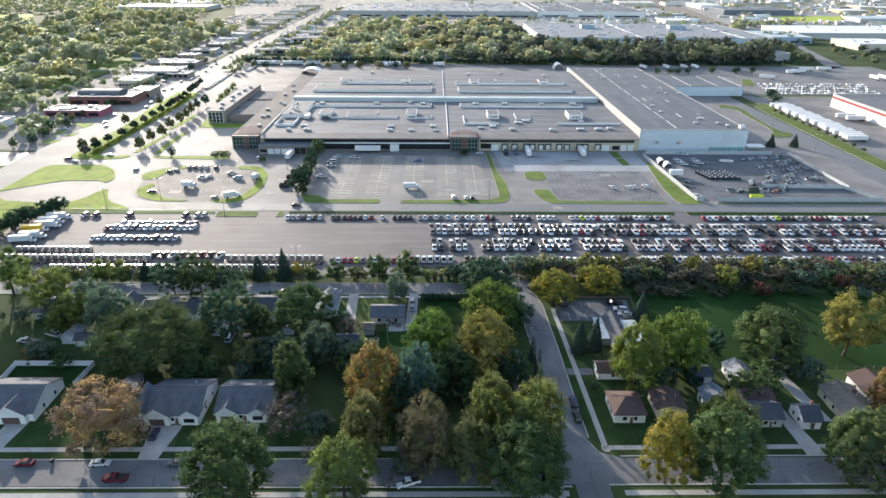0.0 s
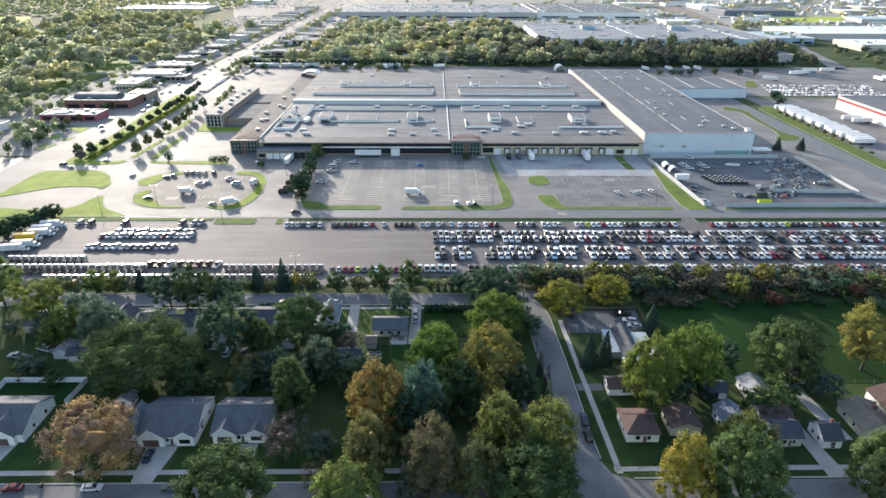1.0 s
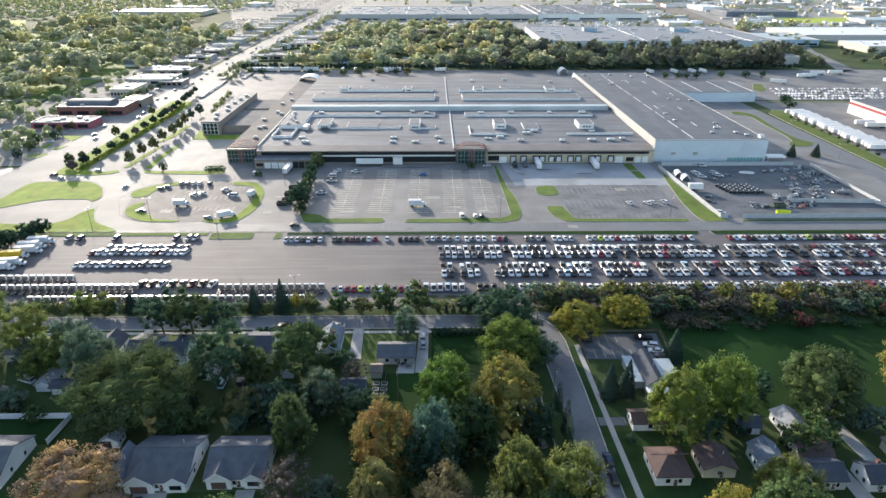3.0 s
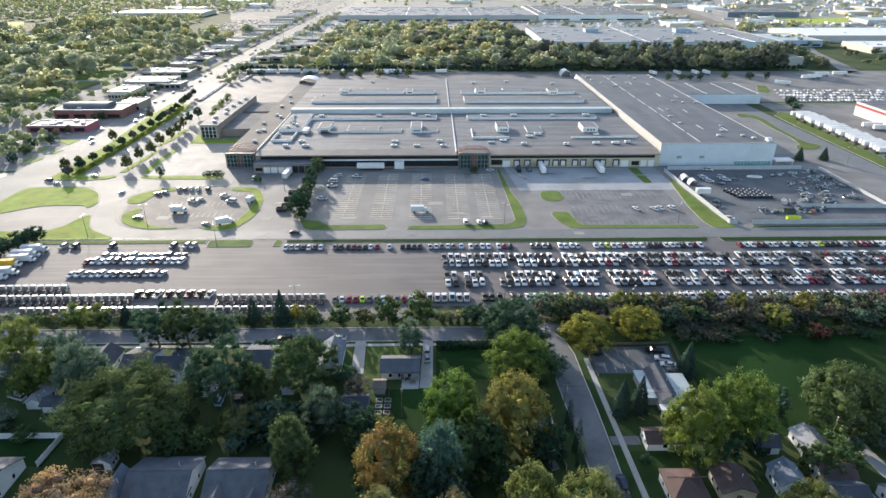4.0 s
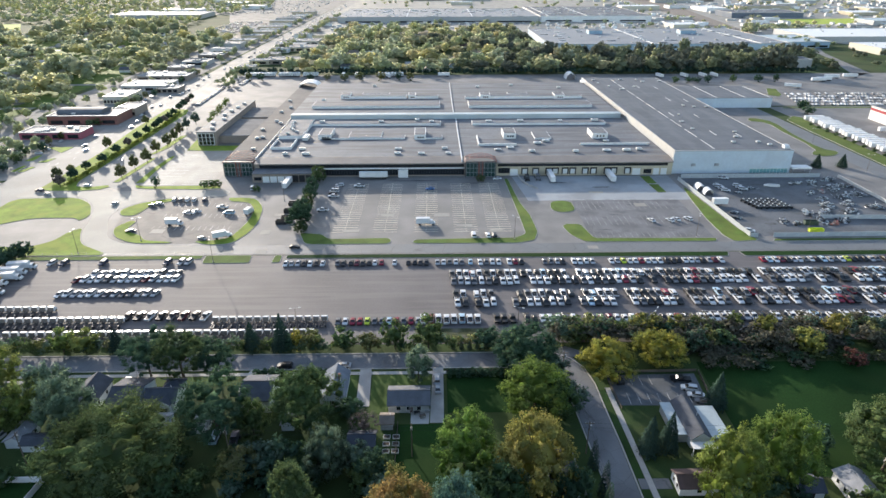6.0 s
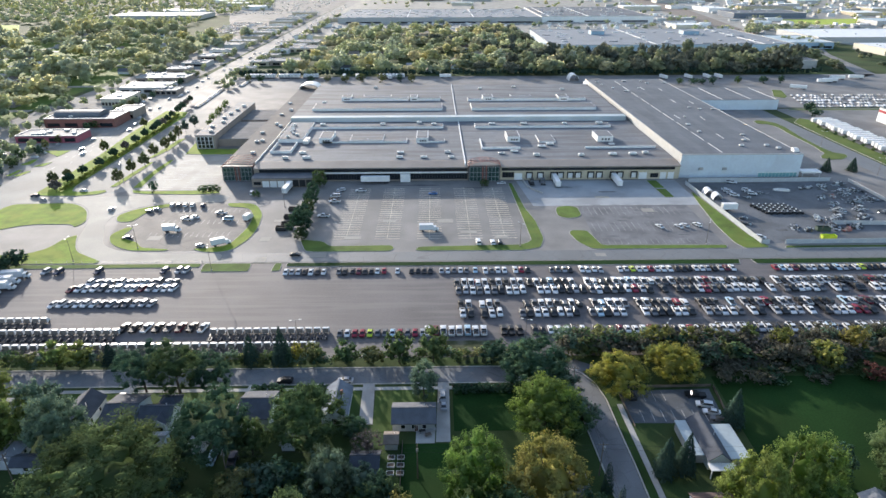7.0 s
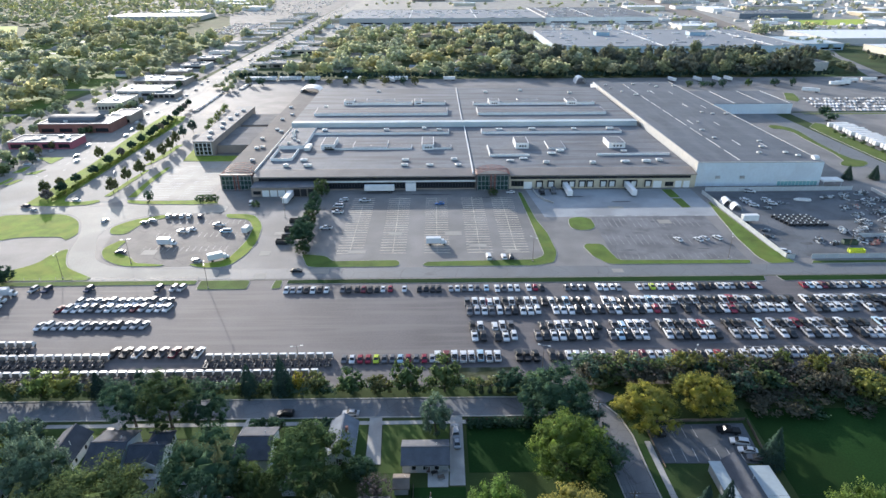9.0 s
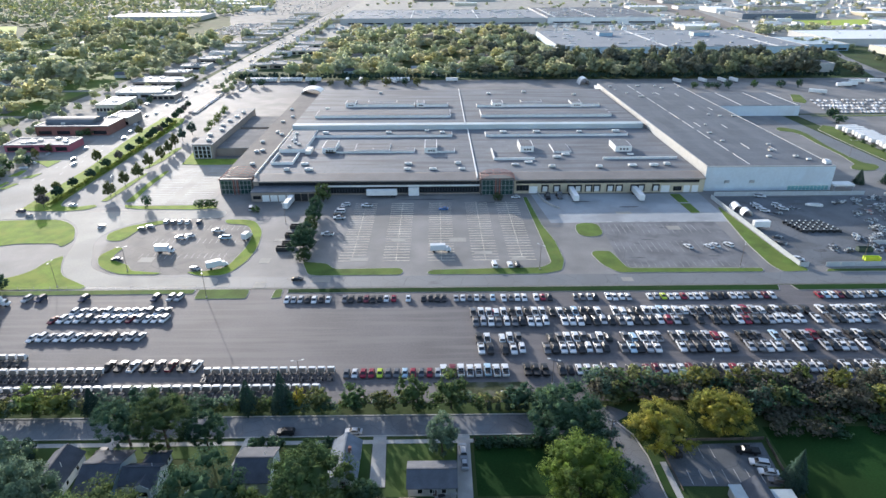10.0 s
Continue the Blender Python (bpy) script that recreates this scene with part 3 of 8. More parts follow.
# ---- kerbed grass islands in the lots ----
def island(pts, r, label, grass="verge", h=0.2):
    outer = rounded(pts, r)
    if area2(outer) < 0:
        outer = outer[::-1]
    root = thing("grass_island", 0, 0, 0, 0, label, "grass island", kind="structure")
    part("kerb", prism(bmnew(), outer, 0, h - 0.02), M["kerb"], root, "pale concrete kerb")
    part("grass", prism(bmnew(), inset(outer, 0.24), 0, h + 0.04), M[grass], root, "bright mown grass")
    return root


island([(-70.5, 299), (-66, 287), (-62, 285.9), (-29, 286), (-27.5, 289), (-29, 292.3), (-56, 291.8), (-59.5, 297)], 2.5, "kerbed grass strip at a car park's corner", "strip")
island([(-18.8, 287.5), (-17, 286), (28, 285.7), (36, 288.5), (38.8, 298), (38.3, 318), (35.4, 336), (33.4, 373), (31, 373), (32.4, 320), (32.8, 296), (28, 291.8), (18, 291.6), (-17, 290.5)], 2.2, "long kerbed grass strip round a car park", "strip")
island([(49.8, 329.4), (51.0, 336.0), (57.1, 338.1), (61.9, 335.5), (62.0, 326), (59.9, 322.2), (53.5, 321.0), (50, 324)], 3.5, "small kerbed grass island", "strip")
island([(51, 304), (53, 294), (58, 286.3), (116.5, 285.9), (117.5, 289.5), (63, 290.4), (60.2, 306.5), (53, 307)], 2.2, "kerbed grass island at a car park's corner", "strip")
island([(127.0, 356), (128.6, 356), (132, 300), (135.5, 286.4), (124, 285.6), (121.8, 292), (121.9, 312), (124.6, 338)], 2.0, "kerbed grass strip along a pale wall", "strip")
island([(109.5, 376), (115.4, 376), (115.7, 363), (110, 363)], 0.8, "small grass bed beside a dock wall", "strip")
island([(110, 362), (115.7, 362), (116, 349), (111, 348.6)], 0.8, "small grass bed beside a dock wall", "strip")
island([(143, 288.2), (232, 288.2), (234, 285.6), (141, 285.6)], 0.8, "narrow grass strip in front of a pale wall", "lawn")
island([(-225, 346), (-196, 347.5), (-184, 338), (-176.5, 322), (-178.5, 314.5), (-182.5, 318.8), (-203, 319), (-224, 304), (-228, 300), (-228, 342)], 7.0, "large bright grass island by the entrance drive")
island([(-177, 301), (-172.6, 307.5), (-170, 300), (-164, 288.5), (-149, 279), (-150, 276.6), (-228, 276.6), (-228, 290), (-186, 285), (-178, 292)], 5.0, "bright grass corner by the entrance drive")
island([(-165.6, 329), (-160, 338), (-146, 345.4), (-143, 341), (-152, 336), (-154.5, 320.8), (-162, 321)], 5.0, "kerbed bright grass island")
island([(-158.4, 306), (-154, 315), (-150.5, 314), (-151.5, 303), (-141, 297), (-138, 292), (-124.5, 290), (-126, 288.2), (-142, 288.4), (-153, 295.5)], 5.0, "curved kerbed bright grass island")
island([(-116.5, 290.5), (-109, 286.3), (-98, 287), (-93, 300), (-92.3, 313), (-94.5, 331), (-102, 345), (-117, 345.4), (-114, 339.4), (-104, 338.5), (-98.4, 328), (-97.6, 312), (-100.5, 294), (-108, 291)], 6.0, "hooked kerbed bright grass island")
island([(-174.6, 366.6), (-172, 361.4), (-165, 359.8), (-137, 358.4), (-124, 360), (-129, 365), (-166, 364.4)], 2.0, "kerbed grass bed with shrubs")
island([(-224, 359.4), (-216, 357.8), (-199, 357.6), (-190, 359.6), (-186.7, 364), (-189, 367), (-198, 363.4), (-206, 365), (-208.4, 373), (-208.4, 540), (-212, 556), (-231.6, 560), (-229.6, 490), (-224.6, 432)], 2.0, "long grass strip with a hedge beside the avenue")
island([(-189.1, 371.4), (-185.4, 371.4), (-184.2, 388), (-183.2, 417), (-185.6, 418), (-187.6, 400)], 1.2, "narrow grass strip with young trees")
island([(-190.6, 425), (-187.6, 427), (-184.2, 443), (-183.6, 473), (-187.8, 471)], 1.2, "narrow grass strip with young trees")
island([(-175.6, 369), (-171, 370), (-172.6, 392), (-172.2, 414), (-172.8, 423), (-175.4, 421), (-176.6, 400)], 1.2, "narrow grass strip with young trees")
island([(-170.4, 434), (-156, 432.8), (-130, 433), (-130, 445.5), (-166, 445.6), (-168, 470), (-174, 471)], 1.0, "grass bed before an office block")
island([(-104.6, 268.2), (-85, 268.2), (-85.5, 275.6), (-105, 275.8)], 1.5, "small kerbed grass island by the road", "strip")
island([(-76.2, 268.2), (-72.4, 268.6), (-72.8, 275.4), (-76, 275.4)], 1.2, "small kerbed grass island by the road", "strip")
island([(-71, 272.2), (115, 271), (116.5, 275.5), (-71, 275.6)], 0.8, "long narrow grass strip between road and lot", "field")
island([(122, 271), (230, 271), (230, 275.4), (121, 275.4)], 0.8, "long narrow grass strip between road and lot", "field")
island([(-192, 272), (-106, 272.2), (-106, 275.8), (-192, 275.8)], 0.8, "long narrow grass strip between drive and lot", "strip")
island([(235.3, 511), (239.5, 516), (244.5, 514.4), (250, 507.3), (251.2, 496), (247.6, 467), (246.6, 440), (247.6, 428), (252.6, 424.3), (251.7, 419), (244.8, 413), (236.5, 412.2), (232.6, 416), (235.2, 421.3), (240.4, 425.7), (243, 443), (243.4, 475), (245.2, 493), (242.4, 502), (235.3, 504.5)], 1.8, "curved kerbed grass island by the service road", "lawn")
island([(262.5, 290), (274, 290), (276.6, 450), (277.6, 492), (281.7, 516), (276.7, 522), (265.4, 509), (264.2, 478), (264, 432)], 1.5, "grass bank along the service road", "lawn")
island([(298.8, 605), (305, 597), (312, 606), (321, 634), (313, 637)], 1.2, "small grass bed beside a far lot", "lawn")
island([(284, 549), (412, 549), (412, 553), (284, 553)], 1.0, "thin grass strip beside a far lot", "lawn")
for pts in ([(-254.6, 391), (-250.4, 390.6), (-248.4, 401), (-252, 401)], [(-259, 392), (-255.4, 391), (-254.8, 403), (-258, 404)], [(-254, 409.6), (-247.2, 409.8), (-246, 419.6), (-250, 417)], [(-263, 412), (-257, 414), (-258.6, 426), (-262, 424)], [(-280, 440), (-262, 440.5), (-249.4, 430), (-248.4, 444.6), (-256, 444.4), (-280, 443.4)]):
    island(pts, 1.5, "kerbed grass bed at the avenue's edge")


# ---- painted lines ----
def stripes(name, rows, material, label, z=0.072):
    """Thin painted bars: x0, x1, y0, y1 each."""
    bm = bmnew()
    for x0, x1, y0, y1 in rows:
        box(bm, x0, x1, y0, y1, z - 0.03, z)
    return tagged(part(name, bm, material), label, "road marking", kind="structure")


rows = []
for cx in (-50, -31.5, -12.5, 6.0, 21.5):
    top, low = (367, 299)
    n = int((top - low) / 2.75)
    rows.append((cx - 0.08, cx + 0.08, low, top))
    for i in range(n + 1):
        y = low + i * 2.75
        rows.append((cx - 5.6, cx + 5.6, y, y + 0.3))
stripes("parking_lines_main", rows, M["old_yellow"], "faded yellow parking lines")
rows = []
for i in range(18):
    x = 64 + i * 2.75
    for y0 in (291.5, 305.5, 311, 325, 330.5):
        rows.append((x, x + 0.16, y0, y0 + 5.2))
rows += [(62, 116, 338.4, 339.2)]
stripes("parking_lines_east", rows, mat("worn_off_paint", (0.30, 0.30, 0.295), 0.8, 0.5, 1.2, 0.15, 0.0), "faded white parking lines")
rows = []
for i in range(22):
    y = 367 + i * 2.8
    rows.append((-170, -154, y, y + 0.34))
    rows.append((-149, -134, y, y + 0.34))
for i in range(14):
    for y0 in (303, 318, 333):
        rows.append((-140 + i * 2.75, -139.85 + i * 2.75, y0, y0 + 5))
stripes("parking_lines_office", rows, M["old_paint"], "faded white parking lines")
rows = []
for i in range(8):
    rows.append((46 + i * 2.9, 46.13 + i * 2.9, 177.6, 182.2))
    rows.append((46 + i * 2.9, 46.13 + i * 2.9, 186, 190.4))
stripes("parking_lines_small_lot", rows[::2] + rows[1:8:2], M["old_paint"], "faded white parking lines", 0.1)
rows = []
for i in range(80):
    rows.append((-239.8, -239.4, 405 + i * 12, 409 + i * 12))
    rows.append((-235, -234.7, 405 + i * 12, 408 + i * 12))
    rows.append((-244.6, -244.3, 405 + i * 12, 408 + i * 12))
stripes("lane_lines_avenue", rows[::2], M["old_paint"], "white dashed lane lines", 0.09)

# ---- the plant ----
plant = thing("factory_building", 0, 379, 0, 0, "long low factory with grey roofs and tan brick front", "factory")


def P(name, bm, material, label="", parent=None):
    """A part of the plant, drawn in world metres."""
    bmesh.ops.translate(bm, verts=bm.verts, vec=(0, -379, 0))
    return part(name, bm, material, parent or plant, label)


FX0, FX1, FY, SY, BY = -111.0, 129.0, 379.0, 481.0, 606.0
# front hall: walls and roof
bm = bmnew()
box(bm, FX0, 9.2, FY, FY + 0.5, 0, 7.4)
P("wall", bm, M["brick"], "grey-brown brick front wall")
bm = bmnew()
box(bm, 27, FX1, FY, FY + 0.5, 0, 7.4)
P("wall", bm, M["tan"], "tan brick front wall with docks")
bm = bmnew()
box(bm, FX0 - 18, FX0, 622, 622.5, 0, 8.8)
box(bm, FX0, FX1, BY, BY + 0.5, 0, 11.8)
P("wall", bm, M["brick"], "plain back wall")
bm = bmnew()
box(bm, FX0, FX1, FY + 8.4, SY, 7.4, 9.0)
box(bm, FX0, FX1, FY, FY + 8.4, 7.2, 7.38)
P("roof", bm, M["roof"], "flat grey membrane roof over the front hall")
bm = bmnew()
box(bm, FX0, FX1 - 2, SY + 0.6, BY, 8.0, 12.0)
P("roof", bm, M["roof"], "flat grey membrane roof over the rear hall")
bm = bmnew()
box(bm, FX0, FX1 - 2, SY, SY + 0.6, 8.9, 12.0)
box(bm, FX0, FX1 - 2, SY - 0.1, SY + 6, 12.0, 12.3)
P("step_wall", bm, M["roof_blue"], "pale blue metal wall between two roof levels")
# sloping brown fascia along the front
for x0, x1 in ((FX0, 9.2), (27, FX1)):
    bm = bmnew()
    prism(bm, [(FY - 0.8, 7.4), (FY + 9, 8.9), (FY + 9, 9.16), (FY + 8.4, 9.16), (FY - 0.8, 8.0)], x0, x1, "x")
    P("fascia", bm, M["fascia"], "brown metal fascia along the eaves")
# window ribbons
def ribbon(x0, x1, z0, z1, step, glass=None):
    bm = bmnew()
    box(bm, x0, x1, FY - 0.12, FY + 0.1, z0, z1)
    w = P("window", bm, glass or M["glass"], "dark ribbon of glass")
    bm = bmnew()
    n = int((x1 - x0) / step)
    for i in range(n + 1):
        x = x0 + i * (x1 - x0) / n
        box(bm, x - 0.08, x + 0.08, FY - 0.2, FY - 0.1, z0, z1)
    for z in (z0, z1):
        box(bm, x0, x1, FY - 0.22, FY - 0.1, z - 0.07, z + 0.07)
    P("window_frame", bm, M["frame"], "", w)


ribbon(-108, 8.6, 5.5, 7.3, 1.5)
ribbon(-72, 8.6, 0.9, 4.2, 1.5)
ribbon(28, 126, 5.6, 7.0, 1.2)
ribbon(28.5, 35, 1.6, 4.6, 1.6)
ribbon(112.6, 117, 1.0, 3.4, 1.1)
bm = bmnew()
box(bm, -76, 9, FY - 0.5, FY - 0.02, 4.5, 5.2)
P("band", bm, M["white"], "pale metal band below the windows")
bm = bmnew()
box(bm, -29, -23.5, FY - 2.5, FY, 0, 4.2)
P("porch", bm, M["white"], "white box porch on the front")
# dock doors with black seals
for x in (43.7, 50.0, 57.5, 61.4, 67.0, 71.4, 78.6, 83.4, 91.3, 95.2, 103.1):
    bm = bmnew()
    box(bm, x - 1.9, x - 1.35, FY - 0.55, FY, 0.9, 4.6)
    box(bm, x + 1.35, x + 1.9, FY - 0.55, FY, 0.9, 4.6)
    box(bm, x - 1.9, x + 1.9, FY - 0.55, FY, 4.0, 4.7)
    s = P("dock_seal", bm, M["black"], "black padded dock seal")
    bm = bmnew()
    box(bm, x - 1.35, x + 1.35, FY - 0.1, FY, 1.1, 4.0)
    P("dock_door", bm, M["door"], "white dock door", s)
for x, w in ((37.5, 4.4), (108.3, 4.6), (119.8, 3.4), (124.3, 3.4)):
    bm = bmnew()
    box(bm, x - w / 2, x + w / 2, FY - 0.1, FY, 0.05, 3.9)
    for z in (1.0, 2.0, 3.0):
        box(bm, x - w / 2, x + w / 2, FY - 0.14, FY - 0.1, z, z + 0.06)
    P("roller_door", bm, M["door"], "white roller door")


# low retaining wall curving down beside the docks
bm = bmnew()
arc = [(40.0, 378.6), (40.4, 372), (41.6, 366), (44.0, 360.5), (47.5, 356)]
for (xa, ya), (xb, yb) in zip(arc, arc[1:]):
    prism(bm, [(xa - 0.2, ya), (xb - 0.2, yb), (xb + 0.2, yb), (xa + 0.2, ya)], 0, 0.9)
P("ramp_wall", bm, M["concrete"], "low concrete ramp wall beside the docks")
# glass entrances with a red arched canopy over each
def entrance(x0, x1, y, top, reach):
    bm = bmnew()
    box(bm, x0, x1, y, y + 8, 0, top)
    body = P("entrance_hall", bm, M["frame_grey"], "dark glazed entrance hall with maroon columns")
    w = (x1 - x0)
    for a, b in ((x0 + 0.6, x0 + w * 0.41), (x0 + w * 0.59, x1 - 0.6)):
        bm = bmnew()
        box(bm, a, b, y - 0.15, y + 0.05, 0.3, top - 0.8)
        g = P("entrance_glass", bm, M["green_glass"], "green tinted curtain glass", body)
    bm = bmnew()
    for i in range(9):
        x = x0 + 0.6 + i * (w - 1.2) / 8
        box(bm, x - 0.09, x + 0.09, y - 0.3, y - 0.14, 0.2, top - 0.7)
    for z in (0.4, 2.9, 5.4, top - 0.8):
        box(bm, x0 + 0.6, x1 - 0.6, y - 0.3, y - 0.14, z - 0.09, z + 0.09)
    P("mullion", bm, M["steel"], "pale metal mullions", body)
    cx, R, zc = (x0 + x1) / 2, w * 0.55, top - 1.6
    for k in range(5):
        yy = y - 0.6 + k * reach / 4
        bm = bmnew()
        n = 18
        for j in range(n):
            a, b = math.pi * (0.10 + 0.80 * j / n), math.pi * (0.10 + 0.80 * (j + 1) / n)
            tube(bm, (cx + R * math.cos(a), yy, zc + R * 0.42 * math.sin(a)), (cx + R * math.cos(b), yy, zc + R * 0.42 * math.sin(b)), 0.13, 0.13, 6)
        P("canopy_arch", bm, M["arch"], "rust-red steel arch", body)
    for k in range(6):
        a = math.pi * (0.12 + 0.76 * k / 5)
        px, pz = cx + R * math.cos(a), zc + R * 0.42 * math.sin(a)
        P("canopy_brace", tube(bmnew(), (px, y - 0.6, pz), (px, y - 0.6 + reach, pz), 0.08, 0.08, 5), M["arch"], "", body)
    for sx in (x0 + w * 0.44, x0 + w * 0.56):
        P("column", tube(bmnew(), (sx, y - 0.7, 0), (sx, y - 0.7, top), 0.22, 0.22, 10), M["arch"], "maroon round column", body)


entrance(9.3, 26.9, 376.6, 9.3, 9.0)
entrance(-129.2, -112.0, 380.6, 8.6, 15.0)
# west wing
bm = bmnew()
box(bm, -129, FX0, 384, 622, 0, 8.2)
P("west_wing", bm, M["brick"], "long brick wing with a flat roof")
bm = bmnew()
box(bm, -129.3, FX0, 383.7, 622.3, 8.2, 8.8)
P("roof", bm, M["roof_wing"], "flat dark grey wing roof")
bm = bmnew()
box(bm, FX0 - 0.25, FX0 + 0.25, 384, BY, 8.8, 9.9)
P("parapet", bm, M["unit"], "pale parapet along the wing")
# low court roofs and the office block
bm = bmnew()
box(bm, -154, -129, 452, 500, 0, 5.0)
P("court_building", bm, M["brick"], "low brick link building")
bm = bmnew()
box(bm, -153.8, -129.2, 452.3, 499.7, 5.0, 5.3)
box(bm, -153.8, -129.2, 506, 540, 5.0, 5.3)
P("roof", bm, mat("link_roof_membrane", (0.2, 0.197, 0.193), 0.92, 0.16, 0.6, 0.08, 0.05, spec=0.15, stain=(0.15, 0.148, 0.147), stain_amount=0.7, stain_scale=0.15, seams=(12.0, 4.0, 0.1, 0.75)), "flat pale grey link roof")
bm = bmnew()
box(bm, -154, -129, 506, 540, 0, 5.0)
P("court_building", bm, M["brick"], "low brick link building")
bm = bmnew()
box(bm, -166.5, -154, 446, 548, 0, 9.0)
ob = P("office_block", bm, M["brick"], "brick office block with tall windows")
bm = bmnew()
box(bm, -166.8, -153.7, 445.7, 548.3, 9.0, 9.5)
P("roof", bm, M["roof"], "flat grey office roof", ob)
for x in (-164.6, -162.0, -159.4, -156.8):
    bm = bmnew()
    box(bm, x - 1.0, x + 1.0, 445.85, 446.05, 0.8, 8.2)
    P("window", bm, M["glass"], "tall dark window", ob)
bm = bmnew()
for x in (-165.9, -163.3, -160.7, -158.1, -155.5):
    box(bm, x - 0.15, x + 0.15, 445.7, 446.02, 0.6, 8.4)
for z in (0.7, 3.2, 5.7, 8.3):
    box(bm, -166, -155.4, 445.75, 446.0, z - 0.1, z + 0.1)
P("window_frame", bm, M["white"], "pale window frames", ob)
# dock annexe on the front
bm = bmnew()
box(bm, -110, -76, 369.4, 379, 0, 5.0)
dock = P("dock_annexe", bm, M["brick"], "brick dock annexe")
bm = bmnew()
box(bm, -110.2, -75.8, 369.1, 379, 5.0, 5.35)
P("roof", bm, M["roof_dark"], "flat dark annexe roof", dock)
for i, x in enumerate((-102.5, -98.3, -94.1, -89.9)):
    bm = bmnew()
    box(bm, x - 1.8, x + 1.8, 369.25, 369.45, 0.1, 3.6)
    P("roller_door", bm, M["door"], "white roller door", dock)
for x in (-86.0, -82.4, -78.6):
    bm = bmnew()
    box(bm, x - 1.5, x - 1.05, 368.9, 369.4, 0.4, 4.2)
    box(bm, x + 1.05, x + 1.5, 368.9, 369.4, 0.4, 4.2)
    box(bm, x - 1.5, x + 1.5, 368.9, 369.4, 3.6, 4.3)
    box(bm, x - 1.05, x + 1.05, 369.2, 369.4, 0.4, 3.6)
    P("dock_seal", bm, M["black"], "black dock seal", dock)
bm = bmnew()
box(bm, -109, -105, 369.25, 369.45, 1.4, 3.2)
P("window", bm, M["glass"], "dark window", dock)
# white seam wall down the roofs
bm = bmnew()
box(bm, 7.2, 7.8, FY + 1, SY - 0.2, 8.0, 9.6)
box(bm, 5.8, 6.3, SY + 6, BY, 12.0, 12.6)
P("roof_curb", bm, M["white"], "long white roof curb")


def upstand(x0, x1, y0, y1, z, h, t=0.5, sides="sw"):
    """A low white wall round a raised roof, with a grey top."""
    bm = bmnew()
    box(bm, x0, x1, y0, y0 + t, z, z + h)
    if "w" in sides:
        box(bm, x0, x0 + t, y0 + t, y1, z, z + h)
    if "e" in sides:
        box(bm, x1 - t, x1, y0 + t, y1, z, z + h)
    P("roof_upstand", bm, M["white"], "white low wall on the roof")


def raised(x0, x1, y0, y1, z, h, top="roof"):
    bm = bmnew()
    box(bm, x0, x1, y0, y1, z, z + h)
    o = P("roof_monitor", bm, M["white"], "raised roof monitor with white sides")
    bm = bmnew()
    box(bm, x0 + 0.3, x1 - 0.3, y0 + 0.3, y1 - 0.3, z + h, z + h + 0.08)
    P("monitor_roof", bm, M[top], "grey monitor roof", o)
    return o


for x0, x1 in ((-99.5, -3.5), (18.2, 111)):
    raised(x0, x1, 461.5, 470, 9.0, 1.5)
    raised(x0, x1, 503, 522, 12.0, 1.7)
raised(-80, -27, 426, 434, 9, 0.9)
raised(-21, -3, 426, 432, 9, 0.9)
upstand(19, 42.5, 410, 431, 9, 1.3, 0.6, "w")
upstand(82, 125, 410.5, 414, 9, 1.2, 0.6, "")
raised(56, 66.5, 424, 441, 9, 0.8)
raised(-63, -42, 426.5, 442, 9, 1.3)
raised(-75, -30, 538, 546, 12, 2.0)
raised(-66, -44, 546, 553, 12, 2.2)
raised(-23, -4.5, 538, 545, 12, 1.9)
raised(37, 89, 536, 545, 12, 2.0)
raised(52, 68, 545, 552, 12, 2.2)
raised(96, 110.5, 536, 543, 12, 1.9)
raised(17, 28.5, 536, 542, 12, 1.6)
raised(-108, -92.5, 428, 472, 9, 2.2)
upstand(-107.5, -95, 404, 424, 9, 1.6, 0.4, "we")


def penthouse(x0, x1, y0, y1, z, h):
    bm = bmnew()
    box(bm, x0, x1, y0, y1, z, z + h)
    o = P("penthouse", bm, M["white"], "white roof penthouse")
    bm = bmnew()
    box(bm, x0 + 0.4, x1 - 0.4, y0 + 0.4, y1 - 0.4, z + h, z + h + 0.06)
    P("penthouse_roof", bm, M["roof"], "", o)
    for k in range(3):
        bm = bmnew()
        xx = x0 + (x1 - x0) * (0.28 + 0.2 * k)
        box(bm, xx, xx + 1.1, y0 - 0.06, y0 + 0.02, z + h * 0.3, z + h * 0.62)
        P("louvre", bm, M["frame"], "dark louvre", o)


for x0, x1, y0, y1, z, h in ((-82, -74, 426, 444, 9, 3.2), (-21, -13.6, 425, 444, 9, 3.2), (36.2, 44.2, 426, 441, 9, 3.4), (93, 103, 425.5, 440, 9, 3.4), (-82.5, -75, 538, 549, 12, 3.0), (-28.4, -22.6, 537, 548, 12, 3.0), (29, 37, 535.5, 547, 12, 3.2), (88.5, 96.5, 534, 546, 12, 3.2)):
    penthouse(x0, x1, y0, y1, z, h)


